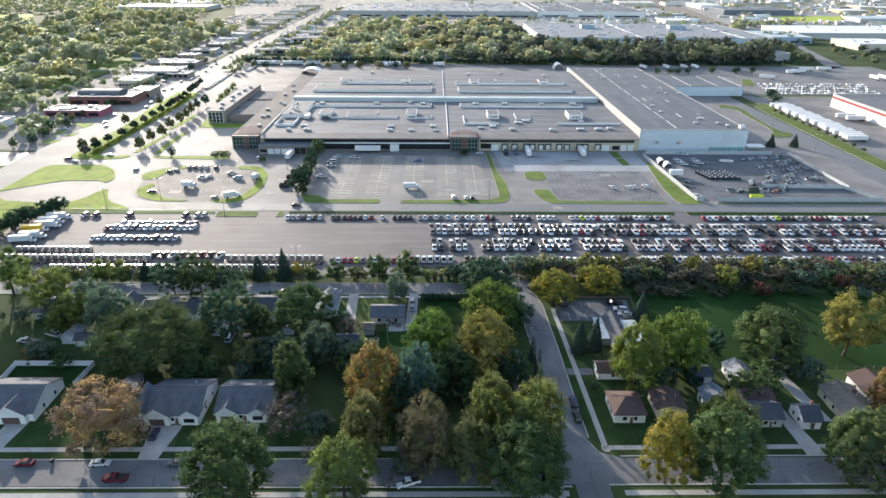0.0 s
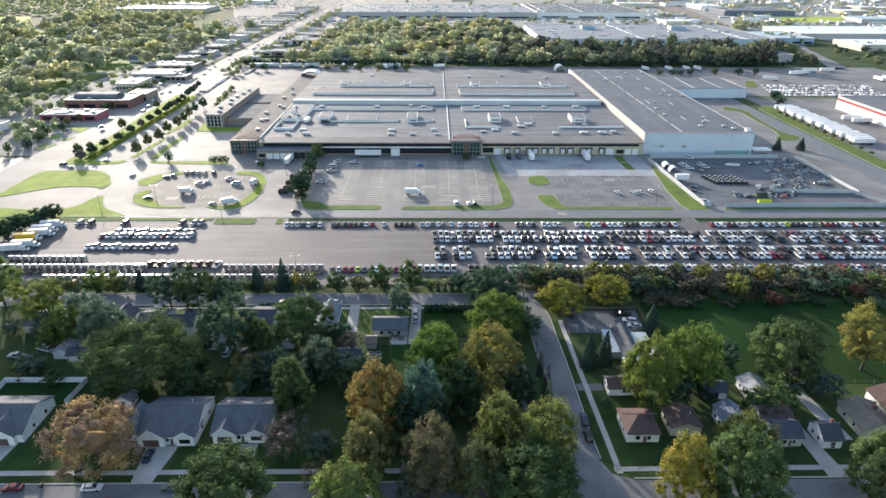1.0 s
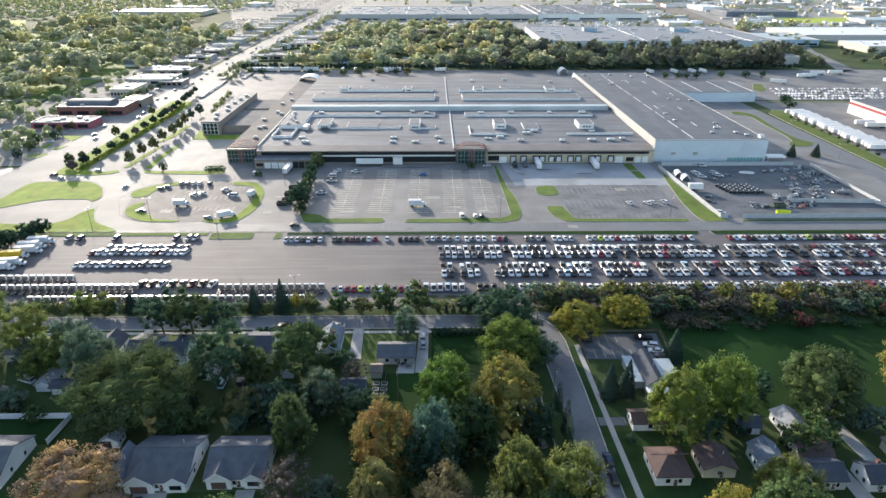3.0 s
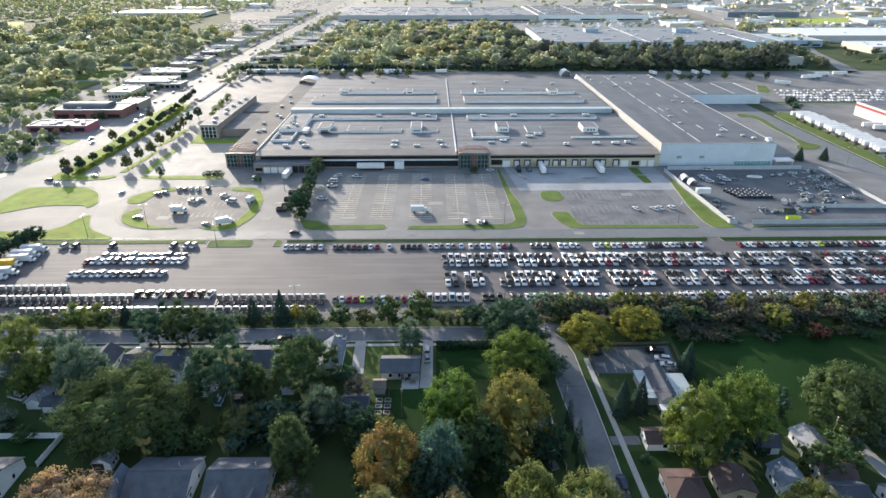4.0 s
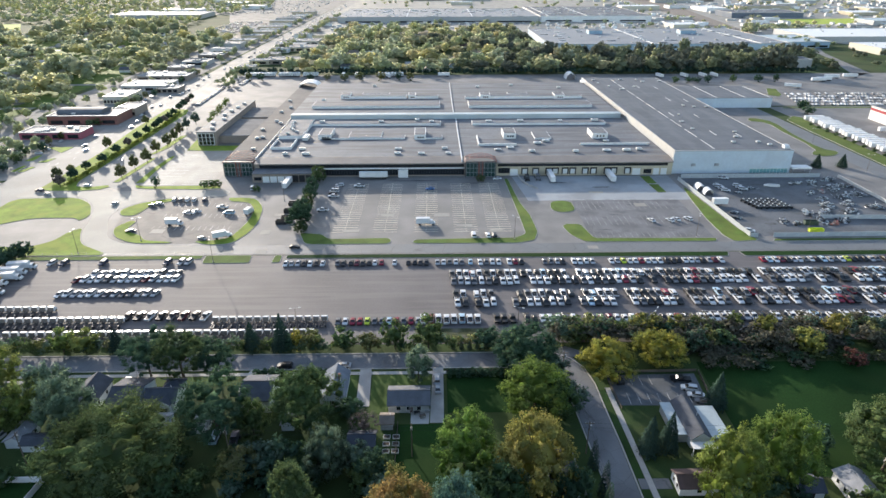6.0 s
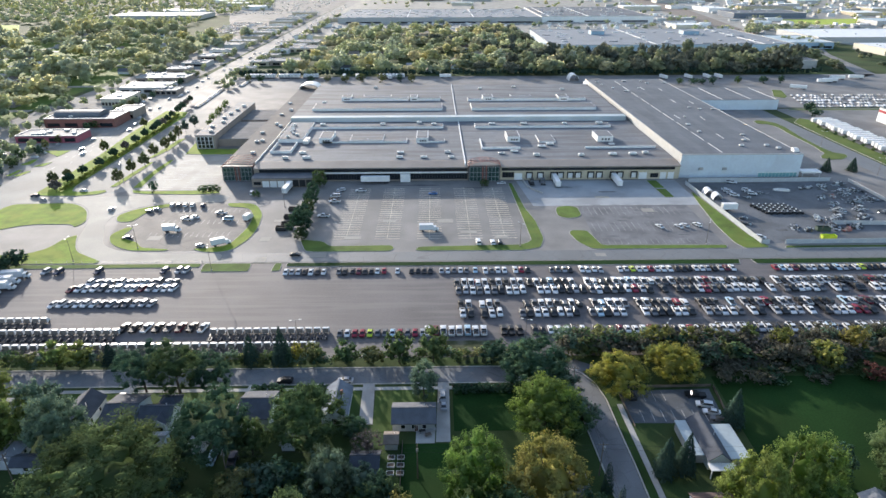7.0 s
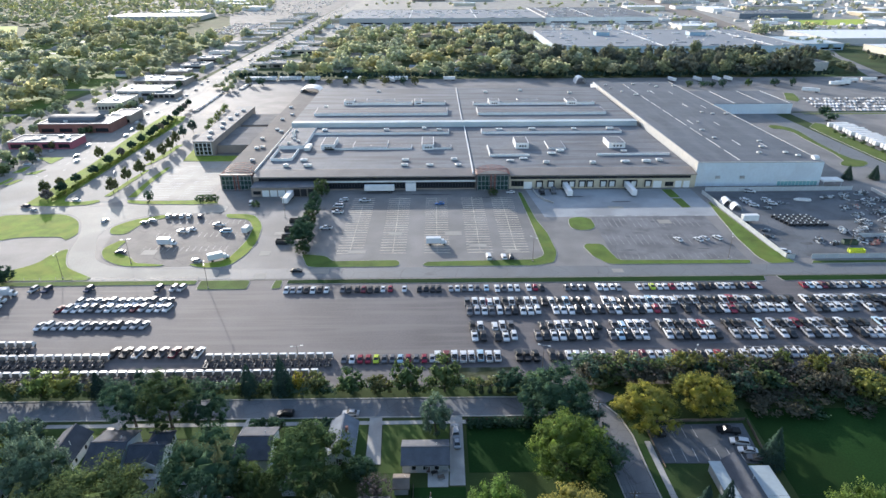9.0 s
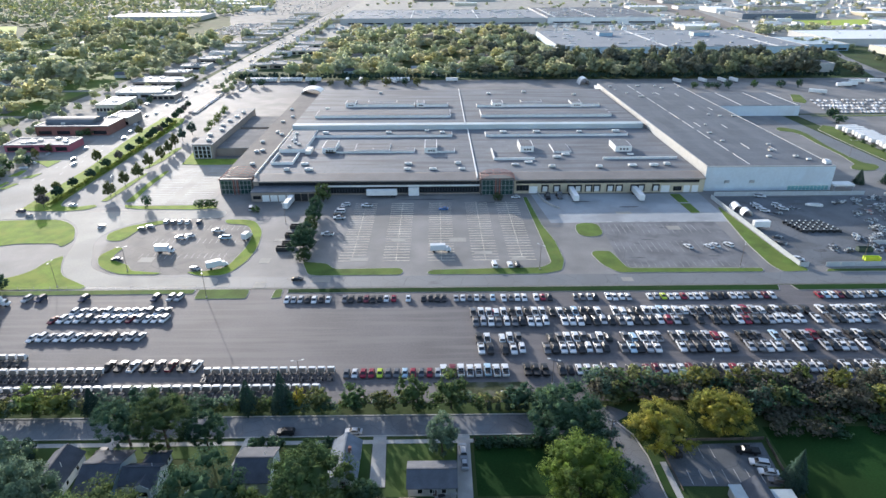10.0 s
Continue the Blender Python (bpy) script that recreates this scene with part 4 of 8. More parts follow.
# air units on the roofs
def roof_unit(x, y, z, sx, sy, h):
    o = thing("roof_unit", x, y, z, 0, "pale metal air unit standing on the roof", "air unit", "air units on the roofs")
    bm = bmnew()
    box(bm, -sx / 2, sx / 2, -sy / 2, sy / 2, 0.25, h)
    bmesh.ops.bevel(bm, geom=bm.edges[:], offset=0.08, segments=1, affect="EDGES")
    part("casing", bm, M["unit"], o)
    bm = bmnew()
    box(bm, -sx / 2 + 0.2, sx / 2 - 0.2, -sy / 2 + 0.2, sy / 2 - 0.2, 0, 0.3)
    part("base", bm, M["frame"], o)
    bm = bmnew()
    tube(bm, (0, 0, h), (0, 0, h + 0.25), min(sx, sy) * 0.3, min(sx, sy) * 0.3, 10)
    part("fan_cowl", bm, M["steel"], o)
    return o


rng = random.Random(5)
UNITS = [(-88, 403), (-84, 393), (-96, 393), (-30, 403), (-30, 393), (-16, 393), (-2, 403), (0, 393), (30, 400), (38, 404), (95, 397), (107, 397), (115, 399), (56, 414), (100, 418), (-52, 430), (-20, 470), (-86, 466), (-45, 466), (-10, 466), (30, 466), (52, 466), (80, 466), (104, 466), (62, 419), (50, 396), (76, 395)]
for x, y in UNITS:
    roof_unit(x, y, 10.6 if y > 461 else 9.05, rng.uniform(3, 4.6), rng.uniform(1.8, 2.6), rng.uniform(1.0, 1.5))
for x, y in ((-118, 405), (-122, 430), (-119, 432), (-124, 452), (-120, 476), (-123, 505), (-119, 520), (-125, 545), (-116, 470)):
    roof_unit(x, y, 8.85, 2.6, 2.0, 1.2)
for i in range(7):
    roof_unit(-160 + rng.uniform(-2, 2), 454 + i * 13, 9.55, 2.6, 2.4, 1.3)
for i in range(8):
    roof_unit(-103 + rng.uniform(-2.6, 6), 432 + i * 4.4, 11.3, 2.0, 1.6, 1.1)
o = roof_unit(-90, 428, 9.05, 3.4, 10, 2.2)
for x, y in ((-95, 531), (-60, 590), (30, 585), (60, 592), (100, 580)):
    roof_unit(x, y, 12.05, 3, 2.2, 1.3)
# arched white roof at the wing's far end, and a round shelter behind
bm = bmnew()
pts = [(8.4 * math.cos(a), 4.2 * math.sin(a)) for a in (math.pi * i / 14 for i in range(15))]
for i in range(14):
    (xa, za), (xb, zb) = pts[i], pts[i + 1]
    v = [bm.verts.new(p) for p in ((xa - 121, 606, za + 8.6), (xb - 121, 606, zb + 8.6), (xb - 121, 622, zb + 8.6), (xa - 121, 622, za + 8.6))]
    bm.faces.new(v)
bmesh.ops.remove_doubles(bm, verts=bm.verts, dist=0.001)
bmesh.ops.solidify(bm, geom=bm.faces[:], thickness=0.4)
P("arched_roof", bm, M["white"], "white arched roof over the far entrance")

# white warehouse beside it
annex = thing("warehouse", 163, 379, 0, 0, "white metal warehouse with a wide dark roof", "warehouse")


def A(name, bm, material, label="", parent=None):
    bmesh.ops.translate(bm, verts=bm.verts, vec=(-163, -379, 0))
    return part(name, bm, material, parent or annex, label)


AX0, AX1, AY1, WY, WZ = 129.6, 198.6, 622.0, 380.6, 13.2
bm = bmnew()
box(bm, AX0, AX1, WY, AY1, 0, WZ)
for i in range(34):
    x = AX0 + 1 + i * 2.0
    box(bm, x - 0.06, x + 0.06, WY - 0.07, WY, 0, WZ - 0.2)
A("wall", bm, M["white_metal"], "ribbed white metal wall")
bm = bmnew()
box(bm, AX0 + 0.6, AX1 - 0.6, WY + 0.6, AY1 - 0.6, WZ, WZ + 0.15)
A("roof", bm, M["roof_dark"], "wide flat dark grey roof")
bm = bmnew()
box(bm, AX0, AX0 + 0.6, WY, AY1, WZ, WZ + 0.7)
box(bm, AX1 - 0.6, AX1, WY, AY1, WZ, WZ + 0.35)
box(bm, AX0 + 0.6, AX1 - 0.6, WY, WY + 0.6, WZ, WZ + 0.5)
A("parapet", bm, M["siding_grey"], "pale grey parapet")
A("side_wall", box(bmnew(), AX0 - 0.06, AX0, WY + 0.3, 606, 8.6, WZ + 0.6), M["siding_grey"], "grey metal side wall above the lower roofs")
bm = bmnew()
prism(bm, [(384.6, WZ + 0.15), (388.2, WZ + 0.15), (388.2, WZ + 2.0), (386.4, WZ + 2.2), (384.6, WZ + 1.4)], 195.2, 198.0, "x")
A("vent_hood", bm, M["white"], "white vent hood at the roof's corner")
for i in range(9):
    y = 385 + i * 26
    A("roof_curb", box(bmnew(), 154, 154.4, y, y + 20, WZ + 0.15, WZ + 0.32), M["unit"], "white roof curb")
    if i % 2:
        A("roof_curb", box(bmnew(), 160 + (i % 3) * 8, 160.4 + (i % 3) * 8, y + 4, y + 15, WZ + 0.15, WZ + 0.3), M["unit"], "white roof curb")
        A("roof_curb", box(bmnew(), 176 + (i % 3) * 6, 176.4 + (i % 3) * 6, y, y + 9, WZ + 0.15, WZ + 0.3), M["unit"], "white roof curb")
bm = bmnew()
box(bm, 175, 197.4, WY - 0.14, WY, 0.2, 2.8)
w = A("window", bm, M["teal"], "teal glazed band at the foot")
bm = bmnew()
for i in range(12):
    x = 175 + i * 2.03
    box(bm, x - 0.07, x + 0.07, WY - 0.22, WY - 0.12, 0.1, 2.9)
box(bm, 175, 197.4, WY - 0.22, WY - 0.12, 2.7, 2.9)
A("window_frame", bm, M["white"], "", w)
for x in (141.5, 155.0):
    bm = bmnew()
    box(bm, x - 1.2, x + 1.2, WY - 0.8, WY, 4.6, 6.0)
    A("wall_fan", bm, M["steel"], "grey wall fan housing")
for x in (178, 171, 190, 186):
    roof_unit(x, 392 + (x % 5) * 6, WZ + 0.17, 2.4, 1.8, 1.0)
for i in range(16):
    roof_unit(rng.uniform(134, 196), rng.uniform(400, 610), WZ + 0.17, rng.uniform(1.2, 4), 1.4, 0.8)
canopy = thing("loading_canopy", 204, 381, 0, 0, "low white canopy beside the warehouse", "canopy")
bm = bmnew()
box(bm, -5, 6, -3, 3, 3.0, 3.8)
part("roof", bm, M["white"], canopy)
for x in (-4.5, 5.5):
    for y in (-2.6, 2.6):
        bm = bmnew()
        box(bm, x - 0.15, x + 0.15, y - 0.15, y + 0.15, 0, 3.0)
        part("post", bm, M["steel"], canopy)
# rear hall at the right
hall = thing("rear_hall", 248, 553, 0, 0, "pale metal hall with a grey roof", "warehouse")
bm = bmnew()
box(bm, -48, 27, 0, 52, 0, 8)
part("wall", bm, M["white_metal"], hall)
bm = bmnew()
box(bm, -48, 27, 0.2, 52, 8.0, 8.3)
part("roof", bm, M["roof_dark"], hall)
for x in (-20, 4, 25):
    part("roof_curb", box(bmnew(), x, x + 0.35, 0.5, 51, 8.3, 8.55), M["unit"], hall)
# round-roofed white shelters
def hoop_shelter(x, y, w, l, rz, label):
    o = thing("hoop_shelter", x, y, 0, rz, label, "shelter")
    bm = bmnew()
    for i in range(12):
        a, b = math.pi * i / 12, math.pi * (i + 1) / 12
        v = [bm.verts.new(p) for p in ((w / 2 * math.cos(a), 0, w * 0.62 * math.sin(a)), (w / 2 * math.cos(b), 0, w * 0.62 * math.sin(b)), (w / 2 * math.cos(b), l, w * 0.62 * math.sin(b)), (w / 2 * math.cos(a), l, w * 0.62 * math.sin(a)))]
        bm.faces.new(v)
    bmesh.ops.remove_doubles(bm, verts=bm.verts, dist=0.001)
    bmesh.ops.solidify(bm, geom=bm.faces[:], thickness=0.12)
    part("cover", bm, M["white"], o, "white fabric cover")
    for yy in (0.2, l / 2, l - 0.2):
        bm = bmnew()
        rings = []
        for i in range(9):
            c, h = w * math.cos(math.pi * i / 8), w * math.sin(math.pi * i / 8)
            rings.append([bm.verts.new((c * k, yy + d, h * (k + 0.11))) for k, d in ((0.465, -0.07), (0.495, -0.07), (0.495, 0.07), (0.465, 0.07))])
        for p, q in zip(rings, rings[1:]):
            for k in range(4):
                bm.faces.new((p[k], p[k - 1], q[k - 1], q[k]))
        bm.faces.new(rings[0])
        bm.faces.new(rings[-1][::-1])
        part("hoop", bm, M["steel"], o, "curved steel hoop")


hoop_shelter(135, 690, 10, 14, 0, "white round-roofed shelter behind the plant")
hoop_shelter(135.4, 351, 4.6, 6, -4, "white round-roofed shelter in the scrap yard")
hoop_shelter(137.0, 344.5, 4.6, 5, -4, "white round-roofed shelter in the scrap yard")

# ---- trees ----
def leaf_mesh(name, points, normals, tris, quads, material):
    """One mesh of triangles and fours with given normals at its points."""
    n3, n4 = len(tris), len(quads)
    me = bpy.data.meshes.new(name)
    me.vertices.add(len(points))
    me.vertices.foreach_set("co", points.astype(np.float32).ravel())
    me.loops.add(3 * n3 + 4 * n4)
    me.polygons.add(n3 + n4)
    me.loops.foreach_set("vertex_index", np.r_[tris.ravel(), quads.ravel()].astype(np.int32))
    me.polygons.foreach_set("loop_start", np.r_[np.arange(n3) * 3, 3 * n3 + np.arange(n4) * 4].astype(np.int32))
    me.polygons.foreach_set("use_smooth", np.ones(n3 + n4, bool))
    me.update(calc_edges=True)
    me.materials.append(material)
    me.normals_split_custom_set_from_vertices(normals)
    return me


def quads_mesh(name, centers, us, vs, out, material, core=None):
    """Many separate four-cornered leaf sprays, round an inner core of lobes where one is given."""
    n = len(centers)
    co = np.empty((n, 4, 3), np.float32)
    co[:, 0], co[:, 1], co[:, 2], co[:, 3] = centers - us * 0.75, centers - vs, centers + us, centers + vs * 0.8
    face = unit(np.cross(us, vs))
    face *= np.where((face * out).sum(1, keepdims=True) < 0, -1.0, 1.0)
    soft = np.repeat(unit(0.6 * out + 0.4 * face), 4, axis=0)
    points, tris = co.reshape(-1, 3), np.empty((0, 3), int)
    if core is not None:
        c, r = core
        wob = 1 + 0.3 * np.sin(np.arange(len(c) * len(ICO_V)) * 2.39).reshape(len(c), -1, 1)
        inner = (ICO_V[None] * [1, 1, 0.7] * r[:, None, None] * wob + c[:, None]).reshape(-1, 3)
        tris = (ICO_F[None] + np.arange(len(c))[:, None, None] * len(ICO_V)).reshape(-1, 3) + 4 * n
        points = np.vstack([points, inner])
        soft = np.vstack([soft, np.tile(unit(ICO_V - [0, 0, 0.3]), (len(c), 1))])
    return leaf_mesh(name, points, soft, tris, np.arange(4 * n).reshape(-1, 4), material)


ICO = bmnew()
bmesh.ops.create_icosphere(ICO, subdivisions=1, radius=1)
ICO_V = np.array([v.co[:] for v in ICO.verts])
ICO_F = np.array([[v.index for v in f.verts] for f in ICO.faces])
ICO.free()
CORES = {}


def unit(a):
    return a / np.maximum(np.linalg.norm(a, axis=-1, keepdims=True), 1e-9)


def leaf_frames(rs, nrm, size, spread):
    """Two half axes for each clump: its face leans away from the given direction by chance."""
    nn = unit(nrm + spread * rs.normal(size=nrm.shape))
    u = unit(np.cross(nn, rs.normal(size=nrm.shape)))
    v = np.cross(nn, u)
    s = size * rs.uniform(0.6, 1.35, (len(nrm), 1))
    return u * s, v * s * rs.uniform(0.55, 1.0, (len(nrm), 1))


def round_crown(seed, r, h, n, leaf, boughs=56, low=0.06, taper=0.1, ragged=0.6, flat=0.9, core=0.56):
    """A crown of flattened boughs on an uneven outline, each of several sprays of leaves; its foot at low * h."""
    rs = np.random.RandomState(seed)
    zc, rz = h * (1 + low) / 2, h * (1 - low) / 2
    k = np.arange(boughs) + 0.5
    z = np.clip(1 - 1.86 * k / boughs + rs.normal(size=boughs) * 0.07, -0.9, 1)
    az = k * 2.39996 + rs.normal(size=boughs) * 0.28
    ph = rs.uniform(0, 6.28, 4)
    outline = 1 + ragged * (0.13 * np.sin(2 * az + ph[0]) + 0.09 * np.sin(3 * az + ph[1] + 2 * z) + 0.07 * np.sin(5 * az + ph[2] + 3 * z))
    ring = np.sqrt(1 - z * z)
    reach = rs.uniform(0.68, 0.92, boughs) * outline
    c = np.stack([ring * np.cos(az) * r, ring * np.sin(az) * r, z * rz * (1 + 0.06 * ragged * np.sin(az * 3 + ph[3]))], 1) * reach[:, None]
    c[:, :2] *= 1 - taper * c[:, 2:3] / rz
    c[:, 2] += zc
    br = r * rs.uniform(0.16, 0.28, boughs) * (70 / boughs) ** 0.3
    inner = np.array([[0, 0, zc - rz * 0.2], [r * 0.22, r * 0.1, zc + rz * 0.15], [-r * 0.22, r * 0.12, zc], [0, -r * 0.22, zc + rz * 0.05]])
    CORES[seed] = (np.vstack([c - [0, 0, 0.25], inner]), np.r_[br * core, [min(r, rz) * 0.66 * core] * 4])
    sprays = 7
    d = unit(rs.normal(size=(boughs, sprays, 3)) + 0.5 * unit(c - [0, 0, zc])[:, None] + [0, 0, 0.25])
    sc = (c[:, None] + d * (br[:, None] * rs.uniform(0.45, 0.95, (boughs, sprays)))[..., None] * [1, 1, flat]).reshape(-1, 3)
    sr = (br[:, None] * rs.uniform(0.26, 0.58, (boughs, sprays))).ravel()
    pick = rs.choice(len(sr), n, p=sr**2 / (sr**2).sum())
    dirs = unit(rs.normal(size=(n, 3)) + [0, 0, 0.3])
    p = sc[pick] + dirs * [1, 1, flat] * (sr[pick] * rs.triangular(0.35, 1.0, 1.35, n))[:, None]
    p[:, 2] = np.maximum(p[:, 2], 0.02 * h)
    whole = unit(p - [0, 0, zc * 0.75])
    bough = unit(p - c[pick // sprays])
    u, v = leaf_frames(rs, 0.7 * dirs + 0.3 * whole + [0, 0, 0.35], leaf, 0.8)
    return p, u, v, unit(0.4 * bough + 0.2 * dirs + 1.0 * whole + [0, 0, 0.2])


def willow_crown(seed, r, h, n, leaf):
    p, u, v, o = round_crown(seed, r, h, n, leaf, 70, 0.04, 0.05, 0.7, 0.95)
    rs = np.random.RandomState(seed + 9)
    hang = np.zeros_like(v)
    hang[:, 2] = -leaf * rs.uniform(1.2, 2.8, len(v))
    hang[:, :2] = rs.normal(size=(len(v), 2)) * leaf * 0.2
    return p, unit(u) * leaf * 0.42, hang, o


def conifer_crown(seed, r, h, n, leaf, power=0.9):
    rs = np.random.RandomState(seed)
    t = 1 - np.sqrt(rs.uniform(0, 1, n))
    a = rs.uniform(0, 2 * math.pi, n)
    tier = 0.82 + 0.18 * np.cos(t * 2 * math.pi * 9)
    wob = 1 + 0.13 * np.sin(a * 3 + seed) + 0.08 * np.sin(a * 7 + t * 20)
    rad = r * (1 - t) ** power * tier * wob * rs.uniform(0.7, 1.05, n)
    p = np.stack([rad * np.cos(a), rad * np.sin(a), h * (0.05 + 0.95 * t)], 1)
    out = np.stack([np.cos(a), np.sin(a), np.full(n, -0.45)], 1)
    u = unit(out) * leaf * rs.uniform(0.7, 1.3, (n, 1))
    side = np.stack([-np.sin(a), np.cos(a), rs.normal(size=n) * 0.3], 1)
    return p, u, unit(side) * leaf * 0.5, unit(np.stack([np.cos(a), np.sin(a), np.full(n, 0.5)], 1))


def trunk_mesh(seed, r, h, thick, limbs, forks=2):
    """A tapered trunk with limbs that fork into the crown."""
    rg = random.Random(seed)
    bm = bmnew()
    lean = Vector((rg.uniform(-0.3, 0.3), rg.uniform(-0.3, 0.3), 0))
    p0, p1, p2 = Vector((0, 0, -0.1)), Vector((0, 0, h * 0.28)) + lean, Vector((0, 0, h * 0.66)) + lean * 2
    tube(bm, p0, p0 + Vector((0, 0, 0.5)), thick * 1.35, thick, 8)
    tube(bm, p0 + Vector((0, 0, 0.5)), p1, thick, thick * 0.8, 8)
    tube(bm, p1, p2, thick * 0.8, thick * 0.25, 7)
    for i in range(limbs):
        a = 2 * math.pi * (i + rg.random() * 0.6) / limbs
        s = p1.lerp(p2, rg.uniform(0, 0.7))
        e = s + Vector((math.cos(a) * r * rg.uniform(0.3, 0.5), math.sin(a) * r * rg.uniform(0.3, 0.5), h * rg.uniform(0.10, 0.24)))
        tube(bm, s, e, thick * 0.42, thick * 0.16, 6)
        for _ in range(forks):
            e2 = e + Vector((rg.uniform(-1, 1) * r * 0.3, rg.uniform(-1, 1) * r * 0.3, h * rg.uniform(0.05, 0.16)))
            tube(bm, s.lerp(e, 0.75), e2, thick * 0.18, thick * 0.05, 5)
    return bm


CROWNS, TREES = {}, {}
SHAPES = {
    "round_a": lambda: round_crown(1, 8.3, 16.3, 11200, 0.19, 84, 0.03, 0.08),
    "round_b": lambda: round_crown(2, 8.3, 16.3, 11200, 0.19, 88, 0.02, 0.24),
    "round_c": lambda: round_crown(3, 8.2, 16.3, 11200, 0.19, 100, 0.03, 0.05),
    "broad": lambda: round_crown(17, 8.3, 16.3, 22000, 0.135, 150, 0.02, -0.02, 0.5, 1.7),
    "tall": lambda: round_crown(4, 8.3, 16.3, 10500, 0.2, 80, 0.02, 0.45, 0.6),
    "vase": lambda: round_crown(18, 8.3, 16.2, 13000, 0.175, 70, 0.16, -0.32, 0.9),
    "open": lambda: round_crown(5, 8.4, 16.4, 11000, 0.17, 64, 0.14, -0.08, 1.1, 0.8, 0.5),
    "fine": lambda: round_crown(16, 8.3, 16.4, 16000, 0.155, 96, 0.03, 0.0, 0.8, 0.9, 0.5),
    "mid_a": lambda: round_crown(14, 8.3, 16.3, 4200, 0.32, 50, 0.03),
    "mid_b": lambda: round_crown(15, 8.3, 16.3, 4200, 0.32, 54, 0.02, 0.2),
    "bare": lambda: round_crown(6, 8, 16, 7500, 0.11, 70, 0.03, 0.0, 0.9, 0.9, 0.3),
    "willow": lambda: willow_crown(7, 8.6, 16.5, 10000, 0.21),
    "conifer": lambda: conifer_crown(8, 8, 16, 2600, 0.8),
    "column": lambda: conifer_crown(9, 8, 16, 1700, 0.8, 0.55),
    "small_a": lambda: round_crown(10, 8, 16, 760, 0.66, 20, -0.02),
    "small_b": lambda: round_crown(11, 8, 16, 760, 0.66, 22, -0.02, 0.2),
    "small_ball": lambda: round_crown(19, 8, 16, 900, 0.6, 26, 0.32, 0.05, 0.3, 0.9, 0.85),
    "small_egg": lambda: round_crown(20, 8, 16, 900, 0.6, 26, 0.17, 0.25, 0.4, 0.9, 0.8),
    "shrub": lambda: round_crown(12, 8, 16, 420, 1.0, 14, -0.12),
}
SEEDS = {"round_a": 1, "round_b": 2, "round_c": 3, "broad": 17, "tall": 4, "vase": 18, "open": 5, "fine": 16, "willow": 7, "mid_a": 14, "mid_b": 15, "bare": 6, "small_a": 10, "small_b": 11, "small_ball": 19, "small_egg": 20, "shrub": 12}
WORDS = {"green": "green", "dark_green": "dark green", "bright_green": "bright green", "yellow_green": "yellowish green", "yellow": "golden yellow", "orange": "rusty orange", "dusty_orange": "dusty orange and mauve", "gold": "yellowing bronze-green", "olive": "olive and bronze", "brown": "brownish", "blue_green": "blue-green", "willow": "grey-green", "purple_grey": "greyish thinning", "spruce": "dark blue-green", "thicket_grey": "grey-green half-bare", "dark_red": "dull red"}
KINDS = {"conifer": "spruce tree", "column": "columnar evergreen", "willow": "drooping tree", "bare": "thin-leaved tree", "shrub": "shrub"}


def tree(x, y, h, r, shape, colour, rz=None, where="beside houses", group=""):
    """A tree of height h and crown radius r, built once for each shape and colour and copied after that."""
    key = (shape, colour)
    if key not in TREES:
        if shape not in CROWNS:
            CROWNS[shape] = SHAPES[shape]()
        name = "shrub" if shape == "shrub" else "tree"
        root = thing(name, 0, 0, -500, 0, "", name)
        core = CORES.get(SEEDS.get(shape))
        ob = new("crown", quads_mesh("crown", *CROWNS[shape], M["leaf_" + colour], core))
        ob.parent = root
        slim = 0.25 if shape in ("conifer", "column") else 0.42
        part("trunk", trunk_mesh(len(TREES), 6.5, 15, slim, 0 if slim < 0.3 or shape.startswith(("small", "shrub")) else 12 if shape == "bare" else 6, 4 if shape == "bare" else 2), M["bark"], root, "grey-brown trunk and limbs")
        TREES[key] = root
    m = pose(x, y, 0, 0, 0, random.uniform(0, 360) if rz is None else rz) @ Matrix.Diagonal((r / 8, r / 8, h / 16, 1))
    kind = KINDS.get(shape, "leafy tree")
    if TREES[key].location.z < -100:
        made = TREES[key]
        made.matrix_basis = m
    else:
        first = TREES[key]
        keep = first.scale.copy()
        first.scale = (1, 1, 1)
        made = copy_thing(first, m)
        first.scale = keep
    tagged(made, f"{WORDS[colour]} {kind} standing {where}", "shrub" if shape == "shrub" else "tree", group)
    return made


